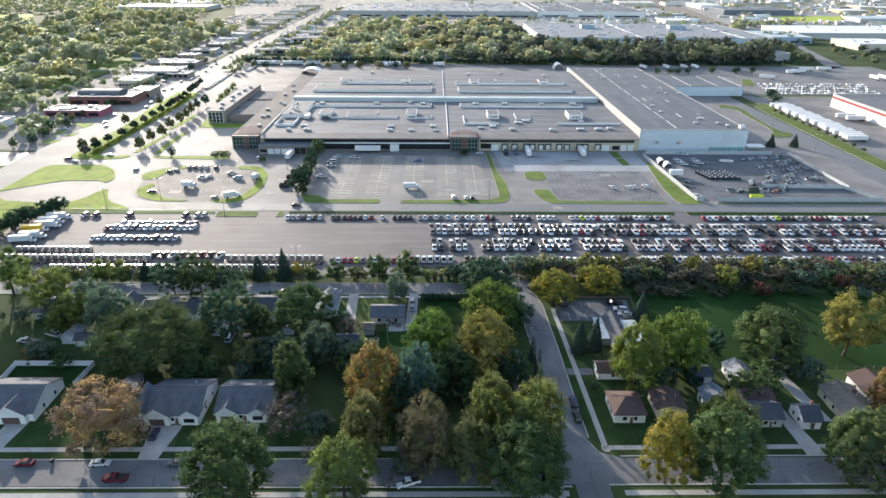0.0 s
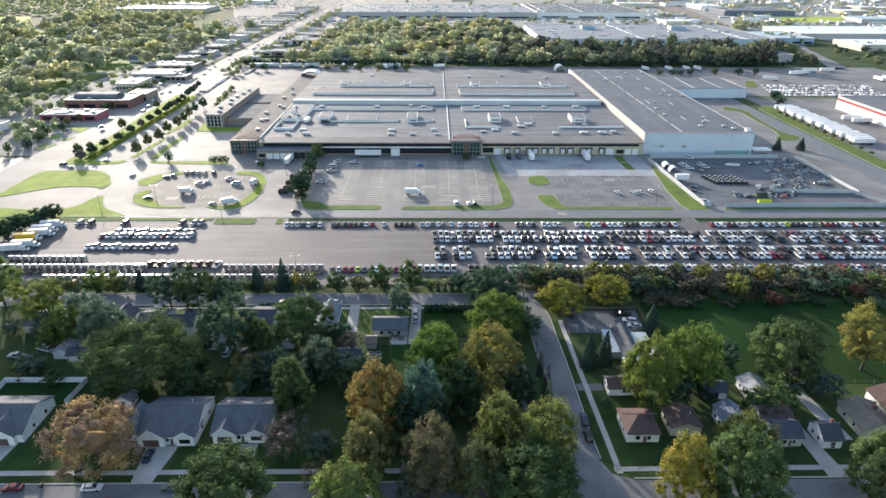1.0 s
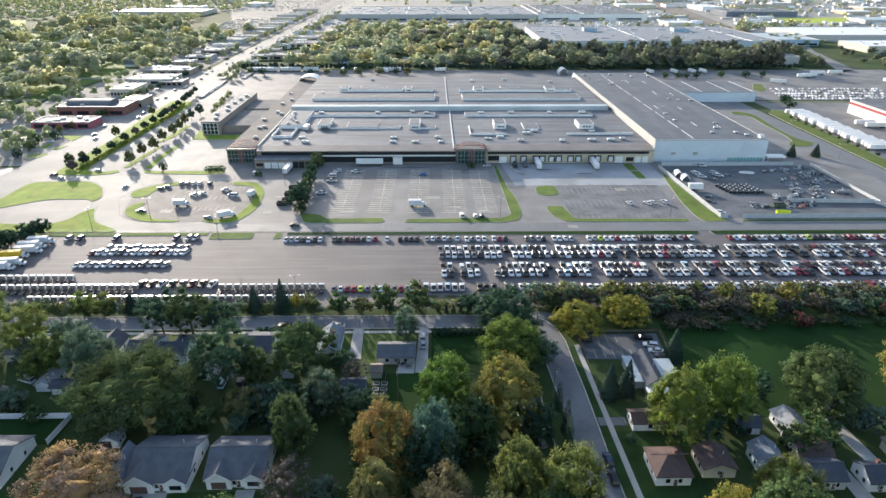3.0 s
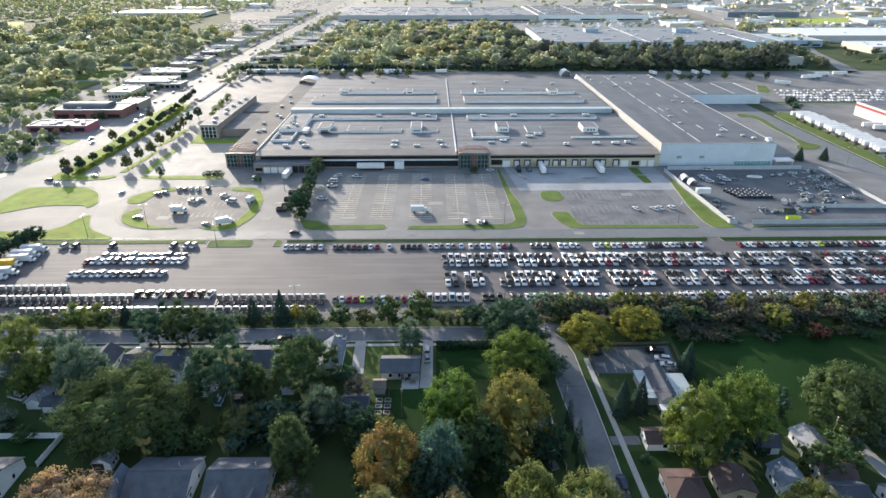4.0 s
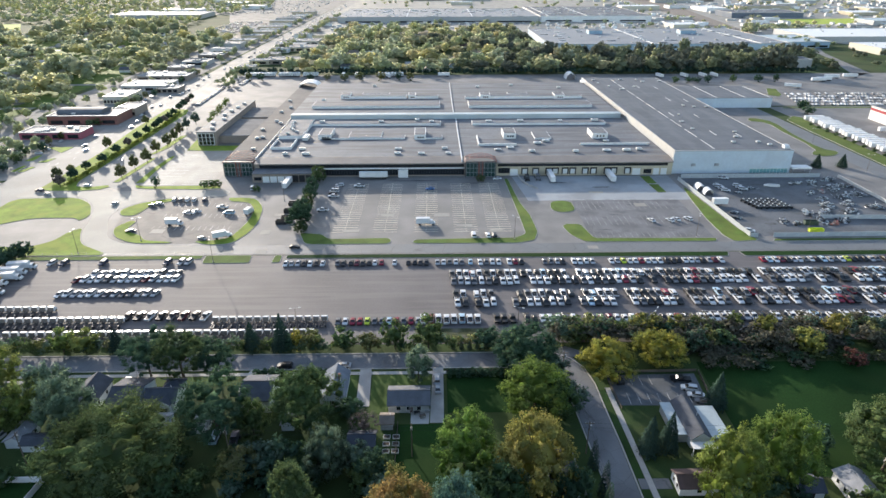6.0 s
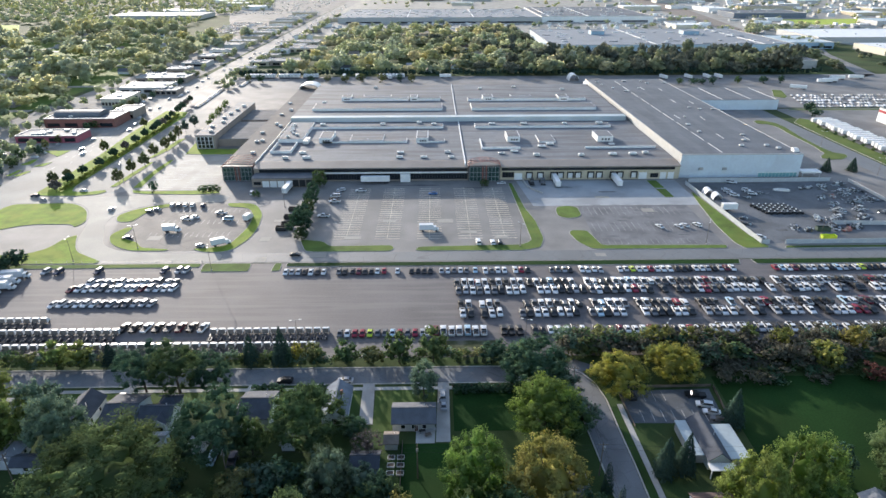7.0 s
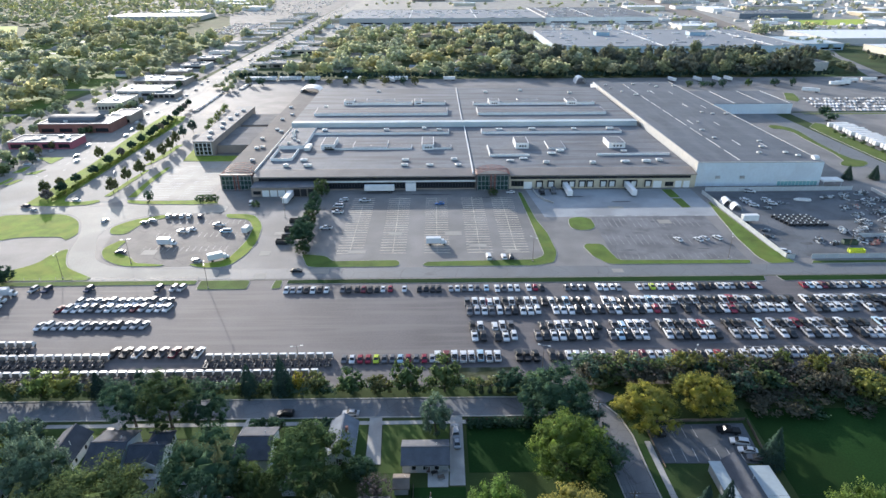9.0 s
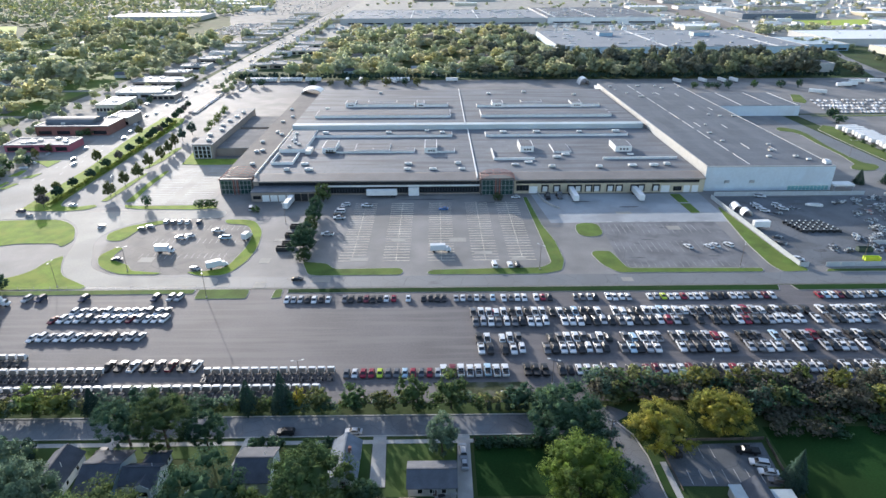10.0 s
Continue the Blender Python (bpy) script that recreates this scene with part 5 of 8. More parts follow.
FRONT = [
    (-82.2, 118.8, 17.4, 10.2, "fine", "dusty_orange"), (-85.7, 153.4, 17.4, 15.6, "broad", "green"), (-45.8, 101.7, 19.5, 9.8, "round_a", "green"),
    (-37.9, 123.4, 11.5, 6.2, "bare", "purple_grey"), (-20.6, 101.1, 18.0, 7.8, "round_b", "yellow_green"), (-17.3, 115.0, 19.4, 5.6, "round_b", "olive"),
    (-16.2, 130.3, 21.6, 8.0, "round_b", "orange"), (-5.0, 130.9, 22.0, 5.2, "tall", "blue_green"), (-2.4, 109.9, 20.4, 7.0, "fine", "brown"),
]
FRONT2 = [
    (13.5, 119.0, 21.4, 6.2, "round_b", "yellow_green"), (24.0, 115.3, 22.0, 7.4, "round_a", "yellow_green"), (21.0, 103.6, 19.0, 9.2, "round_a", "green"), (8.0, 108.0, 17.0, 6.6, "round_b", "olive"),
    (-2.0, 151.6, 19.0, 7.4, "round_a", "bright_green"), (13.8, 147.7, 21.6, 9.2, "round_b", "gold"), (4.0, 138.0, 15.0, 7.4, "mid_b", "green"), (18.2, 174.1, 15.9, 9.6, "round_c", "bright_green"),
    (18.5, 193.6, 14.6, 9.8, "round_c", "dark_green"), (-13.6, 189.2, 12.0, 4.0, "mid_a", "willow"), (-43.6, 171.6, 16.4, 9.2, "round_c", "green"), (-65.6, 166.4, 17.4, 9.0, "open", "dark_green"),
    (-94.0, 193.0, 14.5, 6.6, "open", "dark_green"), (-84.0, 192.2, 15.4, 7.4, "open", "green"), (-73.1, 190.4, 12.8, 5.0, "open", "dark_green"), (-104.6, 168.3, 17.7, 7.0, "round_a", "willow"),
]
FRONT3 = [
    # The first three, at the west edge, are paler in place of sunlight.
    (-131.0, 181.8, 17.0, 7.4, "open", "yellow_green"), (-152.6, 194.0, 17.0, 7.8, "open", "yellow_green"), (-118.0, 172.0, 13.0, 6.0, "willow", "yellow_green"), (-39.9, 137.9, 18.7, 5.0, "tall", "green"),
    (-35.0, 153.0, 13.6, 5.4, "willow", "willow"), (42.8, 192.3, 11.0, 8.2, "round_b", "yellow"), (60.0, 196.6, 10.6, 7.4, "round_a", "yellow"), (57.4, 142.7, 21.4, 7.6, "round_b", "bright_green"),
    (71.5, 148.0, 21.1, 7.2, "round_a", "bright_green"), (100.2, 152.0, 18.8, 10.2, "round_a", "green"), (127.4, 156.7, 20.2, 8.6, "vase", "gold"), (54.1, 105.8, 20.6, 6.0, "round_b", "yellow"),
    (66.2, 104.5, 21.8, 8.9, "round_c", "green"), (72.4, 118.4, 14.8, 6.0, "willow", "yellow_green"), (100.8, 107.6, 19.5, 8.6, "round_b", "green"), (102.6, 103.0, 14.5, 5.2, "bare", "purple_grey"),
]
FRONT4 = [
    (120.7, 127.2, 16.5, 5.4, "round_a", "orange"), (44.9, 159.0, 12.0, 3.3, "conifer", "spruce"), (49.9, 159.6, 12.6, 3.2, "conifer", "spruce"), (69.2, 176.2, 12.0, 3.4, "conifer", "spruce"),
    (29.4, 153.6, 10.0, 1.6, "column", "spruce"), (29.8, 145.0, 11.5, 1.7, "column", "spruce"), (29.6, 140.4, 10.0, 1.6, "column", "dark_green"), (-67.2, 206.4, 10.5, 3.4, "conifer", "spruce"),
    (-57.7, 206.6, 13.4, 3.6, "conifer", "spruce"), (-88.2, 207.4, 7.6, 2.1, "conifer", "spruce"), (-31.8, 173.6, 5.8, 3.6, "mid_a", "dark_green"), (-27.5, 166.0, 8.0, 4.0, "bare", "purple_grey"),
    (-115.0, 178.0, 15.0, 5.6, "mid_b", "willow"), (-56.0, 152.0, 9.0, 5.0, "mid_a", "olive"), (143.0, 120.0, 17.0, 9.0, "mid_a", "olive"),
]
for row in FRONT + FRONT2 + FRONT3 + FRONT4:
    tree(*row)
for x, y, h, r, s, c in ((-150, 150, 17, 9, "mid_b", "green"), (-140, 128, 16, 8, "mid_a", "olive"), (-165, 172, 17, 9, "mid_a", "dark_green"), (-56, 166, 12, 4, "willow", "green"), (-24, 150, 9, 4.5, "mid_b", "dark_green"), (-8, 129, 14, 6, "mid_b", "dark_green"), (3, 140, 12, 5, "mid_a", "dark_green"), (24, 172, 13, 5, "mid_b", "green"), (22, 142, 12, 4.5, "mid_a", "dark_green"), (-28, 112, 8, 4.5, "bare", "brown"), (140, 140, 14, 7, "mid_a", "dark_green"), (86, 158, 9, 4, "small_b", "dark_green")):
    tree(x, y, h, r, s, c)

# undergrowth filling the back gardens
ru = random.Random(8)
for x0, x1, y0, y1, n in ((-34, 26, 122, 156, 26), (-74, -40, 143, 160, 20), (-62, -38, 146, 158, 8), (-140, -120, 154, 178, 5), (-98, -90, 150, 168, 4), (-30, 28, 103, 116, 9), (62, 110, 136, 150, 8), (100, 140, 104, 122, 8), (18, 29, 160, 192, 6), (-160, -125, 120, 140, 6)):
    for _ in range(n):
        h = ru.uniform(3.5, 8.5)
        # West gardens take paler leaves to imitate sun falling between the trees.
        c = ru.choice(("willow", "yellow_green", "willow") if x1 < -115 else ("dark_green", "green", "dark_green", "green", "willow"))
        tree(ru.uniform(x0, x1), ru.uniform(y0, y1), h, h * ru.uniform(0.45, 0.65), ru.choice(("small_a", "small_b")), c, None, "in a back garden", "undergrowth in the gardens")

# belt of shrubs and small trees between the lot and the street
rg = random.Random(11)
for x, h, r, c in ((-38.2, 8, 3.8, "green"), (-21.7, 11, 4.2, "green"), (-11.0, 12.5, 4.6, "green"), (-52.7, 7.8, 2.0, "yellow"), (-48.4, 8.0, 2.4, "olive"), (-127, 8.6, 4.2, "yellow_green"), (-120, 7.6, 4.6, "yellow_green"), (-110, 8.6, 3.0, "spruce"), (-30, 6.0, 3.0, "olive"), (8, 7, 4.4, "dark_green"), (17, 6.5, 4.4, "green")):
    tree(x, 206.2, h, r, "small_a" if c != "spruce" else "conifer", c, None, "between street and lot", "belt of shrubs")
for i in range(6):
    tree(-3 + i * 2.6, 205.4, 3.2, 0.9, "column", "spruce", None, "in a row beside the street", "row of young evergreens")
# thicket along the lot east of the bend
COL = ("green", "olive", "thicket_grey", "willow", "dark_green")
THICK = {c: [] for c in COL}
for i in range(400):
    x = 30 + rg.random() ** 0.9 * 200
    y = rg.uniform(201, 215.5) if x > 62 else rg.uniform(207.5, 215.5)
    if x > 75 and rg.random() < 0.2:
        y = rg.uniform(194, 204)
    h = rg.uniform(1.6, 3.4) if y < 203 else rg.uniform(3.8, 7.4)
    THICK[rg.choice(COL + ("thicket_grey", "thicket_grey", "thicket_grey"))].append((x, y, h, rg.uniform(2.4, 4.6)))
for i in range(96):
    x = -158 + i * 1.85 + rg.uniform(-0.9, 0.9)
    if not -15 < x < -9:
        THICK[rg.choice(("green", "olive", "dark_green", "willow"))].append((x, rg.uniform(205.0, 208.2), rg.uniform(2.8, 6.0), rg.uniform(1.7, 2.8)))
for x, y, h, r, c in ((119.7, 194.6, 5.2, 3.4, "dark_red"), (59.6, 211.5, 9.5, 4.0, "gold"), (70, 212, 8, 3.2, "gold"), (100, 211, 8.5, 3.4, "gold"), (91, 214, 7.4, 2.8, "yellow_green"), (109, 201, 9, 4.2, "gold"), (122, 209, 10, 3.8, "gold"), (152, 200, 6, 3, "dark_red")):
    tree(x, y, h, r, "small_a", c, None, "in a tangled thicket", "thicket beside the lot")
# hedge round the lawn by the street, and shrubs near houses
for i in range(9):
    tree(-4 + i * 2.2, 191.4, 2.6, 1.7, "shrub", "dark_green", None, "in a hedge", "hedge round a lawn")
for x, y, h, r, c in ((-56.4, 190.6, 3.8, 2.8, "dark_green"), (-47.8, 190.4, 3.4, 2.8, "green"), (-61, 190.8, 3.6, 2.6, "dark_green"), (46, 141, 3, 1.4, "dark_green"), (-42.6, 191.0, 3.6, 2.2, "dark_green"), (-125, 190, 5, 2.6, "dark_green"), (-118, 189, 5.5, 2.6, "spruce"), (-112, 152, 4, 3, "green"), (-123, 155, 4, 3.4, "olive"), (-52, 133, 3, 2, "dark_green"), (-30, 126, 4, 3, "purple_grey"), (82, 136, 3.4, 2, "green")):
    tree(x, y, h, r, "shrub" if c != "purple_grey" else "bare", c)

# trees on the plant's ground
for i, (x, y, h, r) in enumerate(((-73, 369, 9.6, 4.2), (-73.4, 351, 9.4, 3.4), (-72.8, 340, 8.4, 3.8), (-72, 329, 8.0, 3.4), (-72.2, 318, 9.6, 4.6), (-71.4, 307.5, 10.6, 5.6), (-69.5, 299, 6, 3.2))):
    tree(x, y, h, r, "mid_b" if i % 2 else "mid_a", "dark_green" if i % 3 else "green", None, "in a row across the car park", "row of dark trees in the car park")
for x, y in ((-134, 361), (-130.5, 361.8), (-127, 361.4)):
    tree(x, y, 4.6, 2.6, "small_a", "green" if x > -140 else "olive", None, "in a grass bed", "bed of shrubs")
tree(-160.5, 362, 7, 2.2, "small_a", "dark_green", None, "in a grass bed")
tree(-104, 355, 3.5, 2.2, "shrub", "green", None, "beside the entrance")
tree(17.5, 369, 4.0, 2.6, "small_b", "green", None, "before the entrance")
for x, y in ((-186.2, 377), (-186.6, 395), (-184.2, 407), (-187, 428), (-185.8, 443), (-186.4, 457), (-188.4, 472), (-190, 490), (-189, 506)):
    tree(x, y, rg.uniform(8.0, 9.6), rg.uniform(2.8, 3.5), "small_egg", rg.choice(("olive", "willow", "olive")), None, "in a strip by the avenue", "trees along the avenue")
for i in range(6):
    tree(-180 - i * 1.6 + rg.uniform(-1, 1), 512 + i * 14, rg.uniform(4, 7), rg.uniform(2.0, 3.0), "small_b", rg.choice(("bright_green", "bright_green", "yellow_green")), None, "in a strip by the avenue", "trees along the avenue")
for i, y in enumerate((363, 376, 392, 407, 426, 443, 459, 473, 489, 498, 506, 518, 533, 549, 562, 576, 590)):
    tree(-212.4 + rg.uniform(-0.9, 0.9) - max(0, y - 500) * 0.1, y, rg.uniform(6.2, 7.4), rg.uniform(2.4, 3.0), "small_ball", "dark_green" if i % 5 else "purple_grey", None, "in a hedge by the avenue", "trees along the avenue")
for x, y, h, r in ((-221.6, 376, 7.6, 3.0), (-220.4, 388, 5.4, 2.4), (-223, 438, 8.6, 2.8), (-226, 505, 7, 2.8)):
    tree(x, y, h, r, "small_egg", "olive", None, "on the verge of the avenue", "trees along the avenue")
for i in range(14):
    tree(-195 + rg.uniform(-3, 3) + i * 1.0, 238 + i * 2.9, rg.uniform(6, 9), rg.uniform(3, 4.4), "small_a", "dark_green", None, "behind parked trucks", "dark trees behind the trucks")
for x in (-229, -232):
    for i in range(8):
        tree(x + rg.uniform(-3, 3) + 4, 300 + i * 7.5 - 70, rg.uniform(5, 8), rg.uniform(2.6, 3.4), "small_b", "dark_green", None, "by the avenue", "trees along the avenue")
for i in range(26):
    tree(-262 - rg.uniform(0, 6), 380 + i * 14 + rg.uniform(-3, 3), rg.uniform(5, 8), rg.uniform(2.2, 3.6), "small_a", rg.choice(("olive", "green", "dark_green")), None, "by the avenue", "trees along the avenue")
for x, y in ((220.4, 390.4), (235.7, 390.2)):
    tree(x, y, 8.6, 3.4, "conifer", "spruce", None, "beside the warehouse")
for x, y in ((-198, 690), (-186, 690), (-135, 690), (-118, 692), (-100, 690), (-84, 690), (-62, 688), (-44, 690), (-32, 690), (236, 668), (250, 668), (258, 668), (268, 667), (296, 672), (322, 672), (340, 672), (303, 553), (296, 545), (292, 527)):
    tree(x, y, rg.uniform(6, 10), rg.uniform(3, 4.6), "small_a", rg.choice(("green", "olive", "dark_green")), None, "behind the plant", "trees behind the plant")


# ---- woods and wooded suburb beyond ----
def lobed_crown(seed, lobes, leaves, leaf, hull=1.0):
    """A unit crown of uneven lobes with loose leaf sprays over them: points, normals, triangles, fours."""
    rs = np.random.RandomState(seed)
    k = np.arange(lobes) + 0.5
    z = np.clip(1 - 1.7 * k / lobes, -0.7, 1)
    az = k * 2.39996 + rs.uniform(0, 6.28)
    ring = np.sqrt(1 - z * z)
    far = rs.uniform(0.5, 0.8, lobes) * (1 + 0.16 * np.sin(2 * az + seed) + 0.1 * np.sin(3 * az + 2 * seed))
    c = np.stack([ring * np.cos(az), ring * np.sin(az), z * 1.02], 1) * far[:, None] + [0, 0, 1.12]
    lr = rs.uniform(0.24, 0.46, lobes)
    c[-1], lr[-1] = [0, 0, 0.95], 0.62
    ps, ns, fs = [], [], []
    for k in range(lobes):
        p = ICO_V * lr[k] * hull * rs.uniform(0.8, 1.12, (len(ICO_V), 1)) * [1, 1, 0.8] + c[k]
        ps.append(p)
        ns.append(unit(0.75 * ICO_V + 0.4 * unit(p - [0, 0, 0.9]) + 0.2 * rs.normal(size=p.shape)))
        fs.append(ICO_F + k * len(ICO_V))
    k0 = lobes * len(ICO_V)
    pick = rs.randint(0, lobes, leaves)
    dirs = unit(rs.normal(size=(leaves, 3)) + [0, 0, 0.4])
    p = c[pick] + dirs * [1, 1, 0.85] * lr[pick][:, None] * rs.uniform(0.85, 1.2, (leaves, 1))
    u, v = leaf_frames(rs, dirs, leaf, 0.8)
    quad = np.stack([p - u, p - v, p + u, p + v], 1).reshape(-1, 3)
    ps.append(quad)
    ns.append(np.repeat(unit(dirs + 0.4 * unit(p - [0, 0, 0.9]) + 0.25 * rs.normal(size=p.shape)), 4, axis=0))
    return np.vstack(ps), np.vstack(ns), np.vstack(fs), k0 + np.arange(4 * leaves).reshape(-1, 4)


def far_trees(name, spots, colour, lobes, leaves, leaf, label, hull=1.0):
    """Many far trees as one mesh: each its own lobed crown."""
    if not spots:
        return None
    base = [lobed_crown(40 + k, lobes, leaves, leaf, hull) for k in range(6)]
    ps, ns, tris, quads, k0 = [], [], [], [], 0
    for k, (x, y, h, r) in enumerate(spots):
        p, nn, f3, f4 = base[k % 6]
        a = random.uniform(0, 2 * math.pi)
        c, s = math.cos(a), math.sin(a)
        turn = np.array([[c, -s, 0], [s, c, 0], [0, 0, 1]]).T
        ps.append((p * [r, r, h / 2.3]) @ turn + [x, y, 0])
        ns.append(nn @ turn)
        tris.append(f3 + k0)
        quads.append(f4 + k0)
        k0 += len(p)
    ps, ns, tris, quads = np.vstack(ps), np.vstack(ns), np.vstack(tris), np.vstack(quads)
    me = leaf_mesh(name, ps, ns, tris, quads, M["leaf_" + colour])
    return tagged(new(name, me), label, "trees", kind="stuff")


for c, spots in THICK.items():
    far_trees("thicket_" + c, spots, c, 8, 210, 0.115, WORDS[c] + " tangled thicket between lot and field", 0.5)
far_trees("avenue_hedge", [(-211.2 + rg.uniform(-0.6, 0.6) - max(0, i - 46) * 0.3, 366 + i * 3.0, rg.uniform(1.9, 2.7), rg.uniform(2.0, 2.7)) for i in range(60)], "hedge", 6, 110, 0.2, "clipped yellow-green hedge along the avenue", 0.6)
SHOPS = ((-302, -242, 458, 560), (-300, -268, 574, 618), (-310, -244, 622, 674), (-318, -256, 684, 726), (-336, -300, 424, 452), (-351, -294, 389, 416))
spots = [(rg.uniform(-335, -264), rg.uniform(385, 715), rg.uniform(5, 10), rg.uniform(2.5, 4.5)) for i in range(110)]
spots = [q for q in spots if not any(a < q[0] < b and c < q[1] < e for a, b, c, e in SHOPS)]
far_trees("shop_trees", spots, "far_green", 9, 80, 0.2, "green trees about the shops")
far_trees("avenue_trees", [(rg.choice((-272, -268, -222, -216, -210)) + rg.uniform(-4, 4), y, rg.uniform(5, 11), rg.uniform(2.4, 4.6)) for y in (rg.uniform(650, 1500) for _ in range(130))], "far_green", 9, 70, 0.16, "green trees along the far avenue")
far_trees("bank_shrubs", [(275.5 - i * 0.2, 380 + i * 10, 3.0, 1.8) for i in range(12)], "green", 6, 50, 0.2, "low green shrubs on the bank")


def scatter(rg, n, inside, hs, rs, gap):
    spots, cells = [], {}
    tries = 0
    while len(spots) < n and tries < n * 12:
        tries += 1
        x, y = inside(rg)
        if x is None:
            continue
        key = (int(x // gap), int(y // gap))
        if any((key[0] + i, key[1] + j) in cells and (cells[(key[0] + i, key[1] + j)][0] - x) ** 2 + (cells[(key[0] + i, key[1] + j)][1] - y) ** 2 < gap * gap for i in (-1, 0, 1) for j in (-1, 0, 1)):
            continue
        cells[key] = (x, y)
        spots.append((x, y, rg.uniform(*hs), rg.uniform(*rs)))
    return spots


rgw = random.Random(21)


def in_woods(rg):
    x = rg.uniform(-165, 440)
    top = 1170 if x < 130 else 850
    y = 724 + rg.random() * (top - 724)
    if x < 80 and (rg.random() < 0.35 or math.sin(x * 0.05) * math.sin(y * 0.045 + 1) > 0.12):
        return None, None
    if 388 < x < 436 and y < 792:
        return None, None
    return x, y


woods = scatter(rgw, 430, in_woods, (11, 25), (6.0, 12.5), 14.0)
woods = [(x, y, h * 0.85 if x < 130 else min(h, 25 - (y - 724) * 0.03) * (1.3 if int(x * 7) % 8 == 0 else 1.0), r) for x, y, h, r in woods]
shade = [(w, w[0] + rgw.uniform(-110, 110) > 90) for w in woods]
dark = [w for w, k in shade if k]
rest = [w for w, k in shade if not k]
dark += scatter(rgw, 62, lambda g: (g.uniform(440, 700), g.uniform(724, 900)), (5, 12), (3, 6.5), 13.0)
dark = [w for w in dark if not (w[0] > 430 and abs(w[0] - 463 - (w[1] - 722) * 0.3) < 24)]
far_trees("woods_dark", dark[0::2], "wood_dark", 12, 150, 0.13, "dark green woods behind the plant", 0.9)
far_trees("woods_deep_green", dark[1::2], "wood_green", 12, 150, 0.13, "deep green woods behind the plant", 0.9)
far_trees("woods_green", rest[0::5] + rest[1::5], "far_green", 12, 150, 0.13, "green autumn woods, leaves paled for haze, with houses among them", 0.9)
far_trees("woods_olive", rest[2::5], "far_olive", 12, 150, 0.13, "bronze autumn woods, leaves paled for haze, with houses among them", 0.9)
far_trees("woods_yellow_green", rest[3::5], "far_yellow", 12, 150, 0.13, "yellow-green autumn woods, leaves paled for haze, with houses among them", 0.9)
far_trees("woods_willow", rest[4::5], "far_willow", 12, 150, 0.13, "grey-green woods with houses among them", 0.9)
edge = [(-215 + i * 4.2 + rgw.uniform(-1, 1), 724 + rgw.uniform(-2, 3), rgw.uniform(6, 10), rgw.uniform(2.0, 3.2)) for i in range(150)]
far_trees("woods_edge", edge, "spruce", 6, 40, 0.2, "dark row of trees along the back fence")


def in_suburb(rg):
    y = 330 + rg.random() ** 1.5 * 900
    x = -300 - rg.random() * (170 + (y - 330) * 0.85)
    if y < 720 and x > -330 - (y - 380) * 0.06:
        return None, None
    if y > 1100 and (x > -450 or (x < -680 and y < 1330)) or any(abs(x - k) < 9 for k in (-436, -556, -696)) or any(abs(y - k) < 8 for k in (456, 564, 672, 804, 934)):
        return None, None
    if y < 400 and x > -420:
        return None, None
    return x, y


sub = scatter(rgw, 820, in_suburb, (11, 21), (6.0, 11.0), 12.5)
sub = [(x, y, h * k, r * k) for (x, y, h, r), k in ((w, rgw.choice((0.5, 0.6, 0.85, 1.0, 1.1, 1.35))) for w in sub) if math.sin(x * 0.06 + 1) * math.sin(y * 0.05) < 0.62]


def in_far(rg):
    y = 1230 + rg.random() ** 1.3 * 2300
    x = rg.uniform(-300 - y * 0.72, -330 - (y - 1200) * 0.18)
    if (x < -690 and y < 1330) or (y < 1670 and x > -470) or (-720 < x < -470 and 1400 < y < 1540):
        return None, None
    return x, y


far = scatter(rgw, 2700, in_far, (9, 18), (6, 12), 15.0)
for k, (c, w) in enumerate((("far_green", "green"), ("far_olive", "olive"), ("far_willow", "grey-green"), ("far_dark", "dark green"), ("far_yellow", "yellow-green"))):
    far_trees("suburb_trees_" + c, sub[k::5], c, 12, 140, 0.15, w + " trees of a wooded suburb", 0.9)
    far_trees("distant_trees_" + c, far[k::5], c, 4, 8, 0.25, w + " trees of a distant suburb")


def in_right(rg):
    y = 1130 + rg.random() ** 1.4 * 2500
    x = rg.uniform(-200, 450 + y * 0.62)
    if y < 1320 and x < 430 or (-200 < x < 435 and y < 1610) or (540 < x < 600) or rg.random() < 0.35 + 0.35 * math.sin(x * 0.012 + y * 0.017):
        return None, None
    return x, y


right = scatter(rgw, 620, in_right, (7, 13), (5, 9), 13.0)
right += [(rgw.uniform(505, 560), rgw.uniform(1115, 1150), rgw.uniform(9, 13), rgw.uniform(5, 8)) for _ in range(9)]
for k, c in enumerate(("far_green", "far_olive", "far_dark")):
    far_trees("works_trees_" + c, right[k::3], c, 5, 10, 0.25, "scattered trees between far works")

# ---- vehicles: the nose points to local +y ----
WHEELS = {}


def wheel_mesh(r, w):
    key = (r, w)
    if key not in WHEELS:
        bm = bmnew()
        tube(bm, (-w / 2, 0, 0), (w / 2, 0, 0), r, r, 10)
        bmesh.ops.recalc_face_normals(bm, faces=bm.faces)
        me = bpy.data.meshes.new("wheel")
        bm.to_mesh(me)
        bm.free()
        me.materials.append(M["black"])
        WHEELS[key] = me
    return WHEELS[key]


def wheels(root, r, w, spots):
    for x, y in spots:
        o = new("wheel", wheel_mesh(r, w))
        o.parent, o.location = root, (x, y, r)


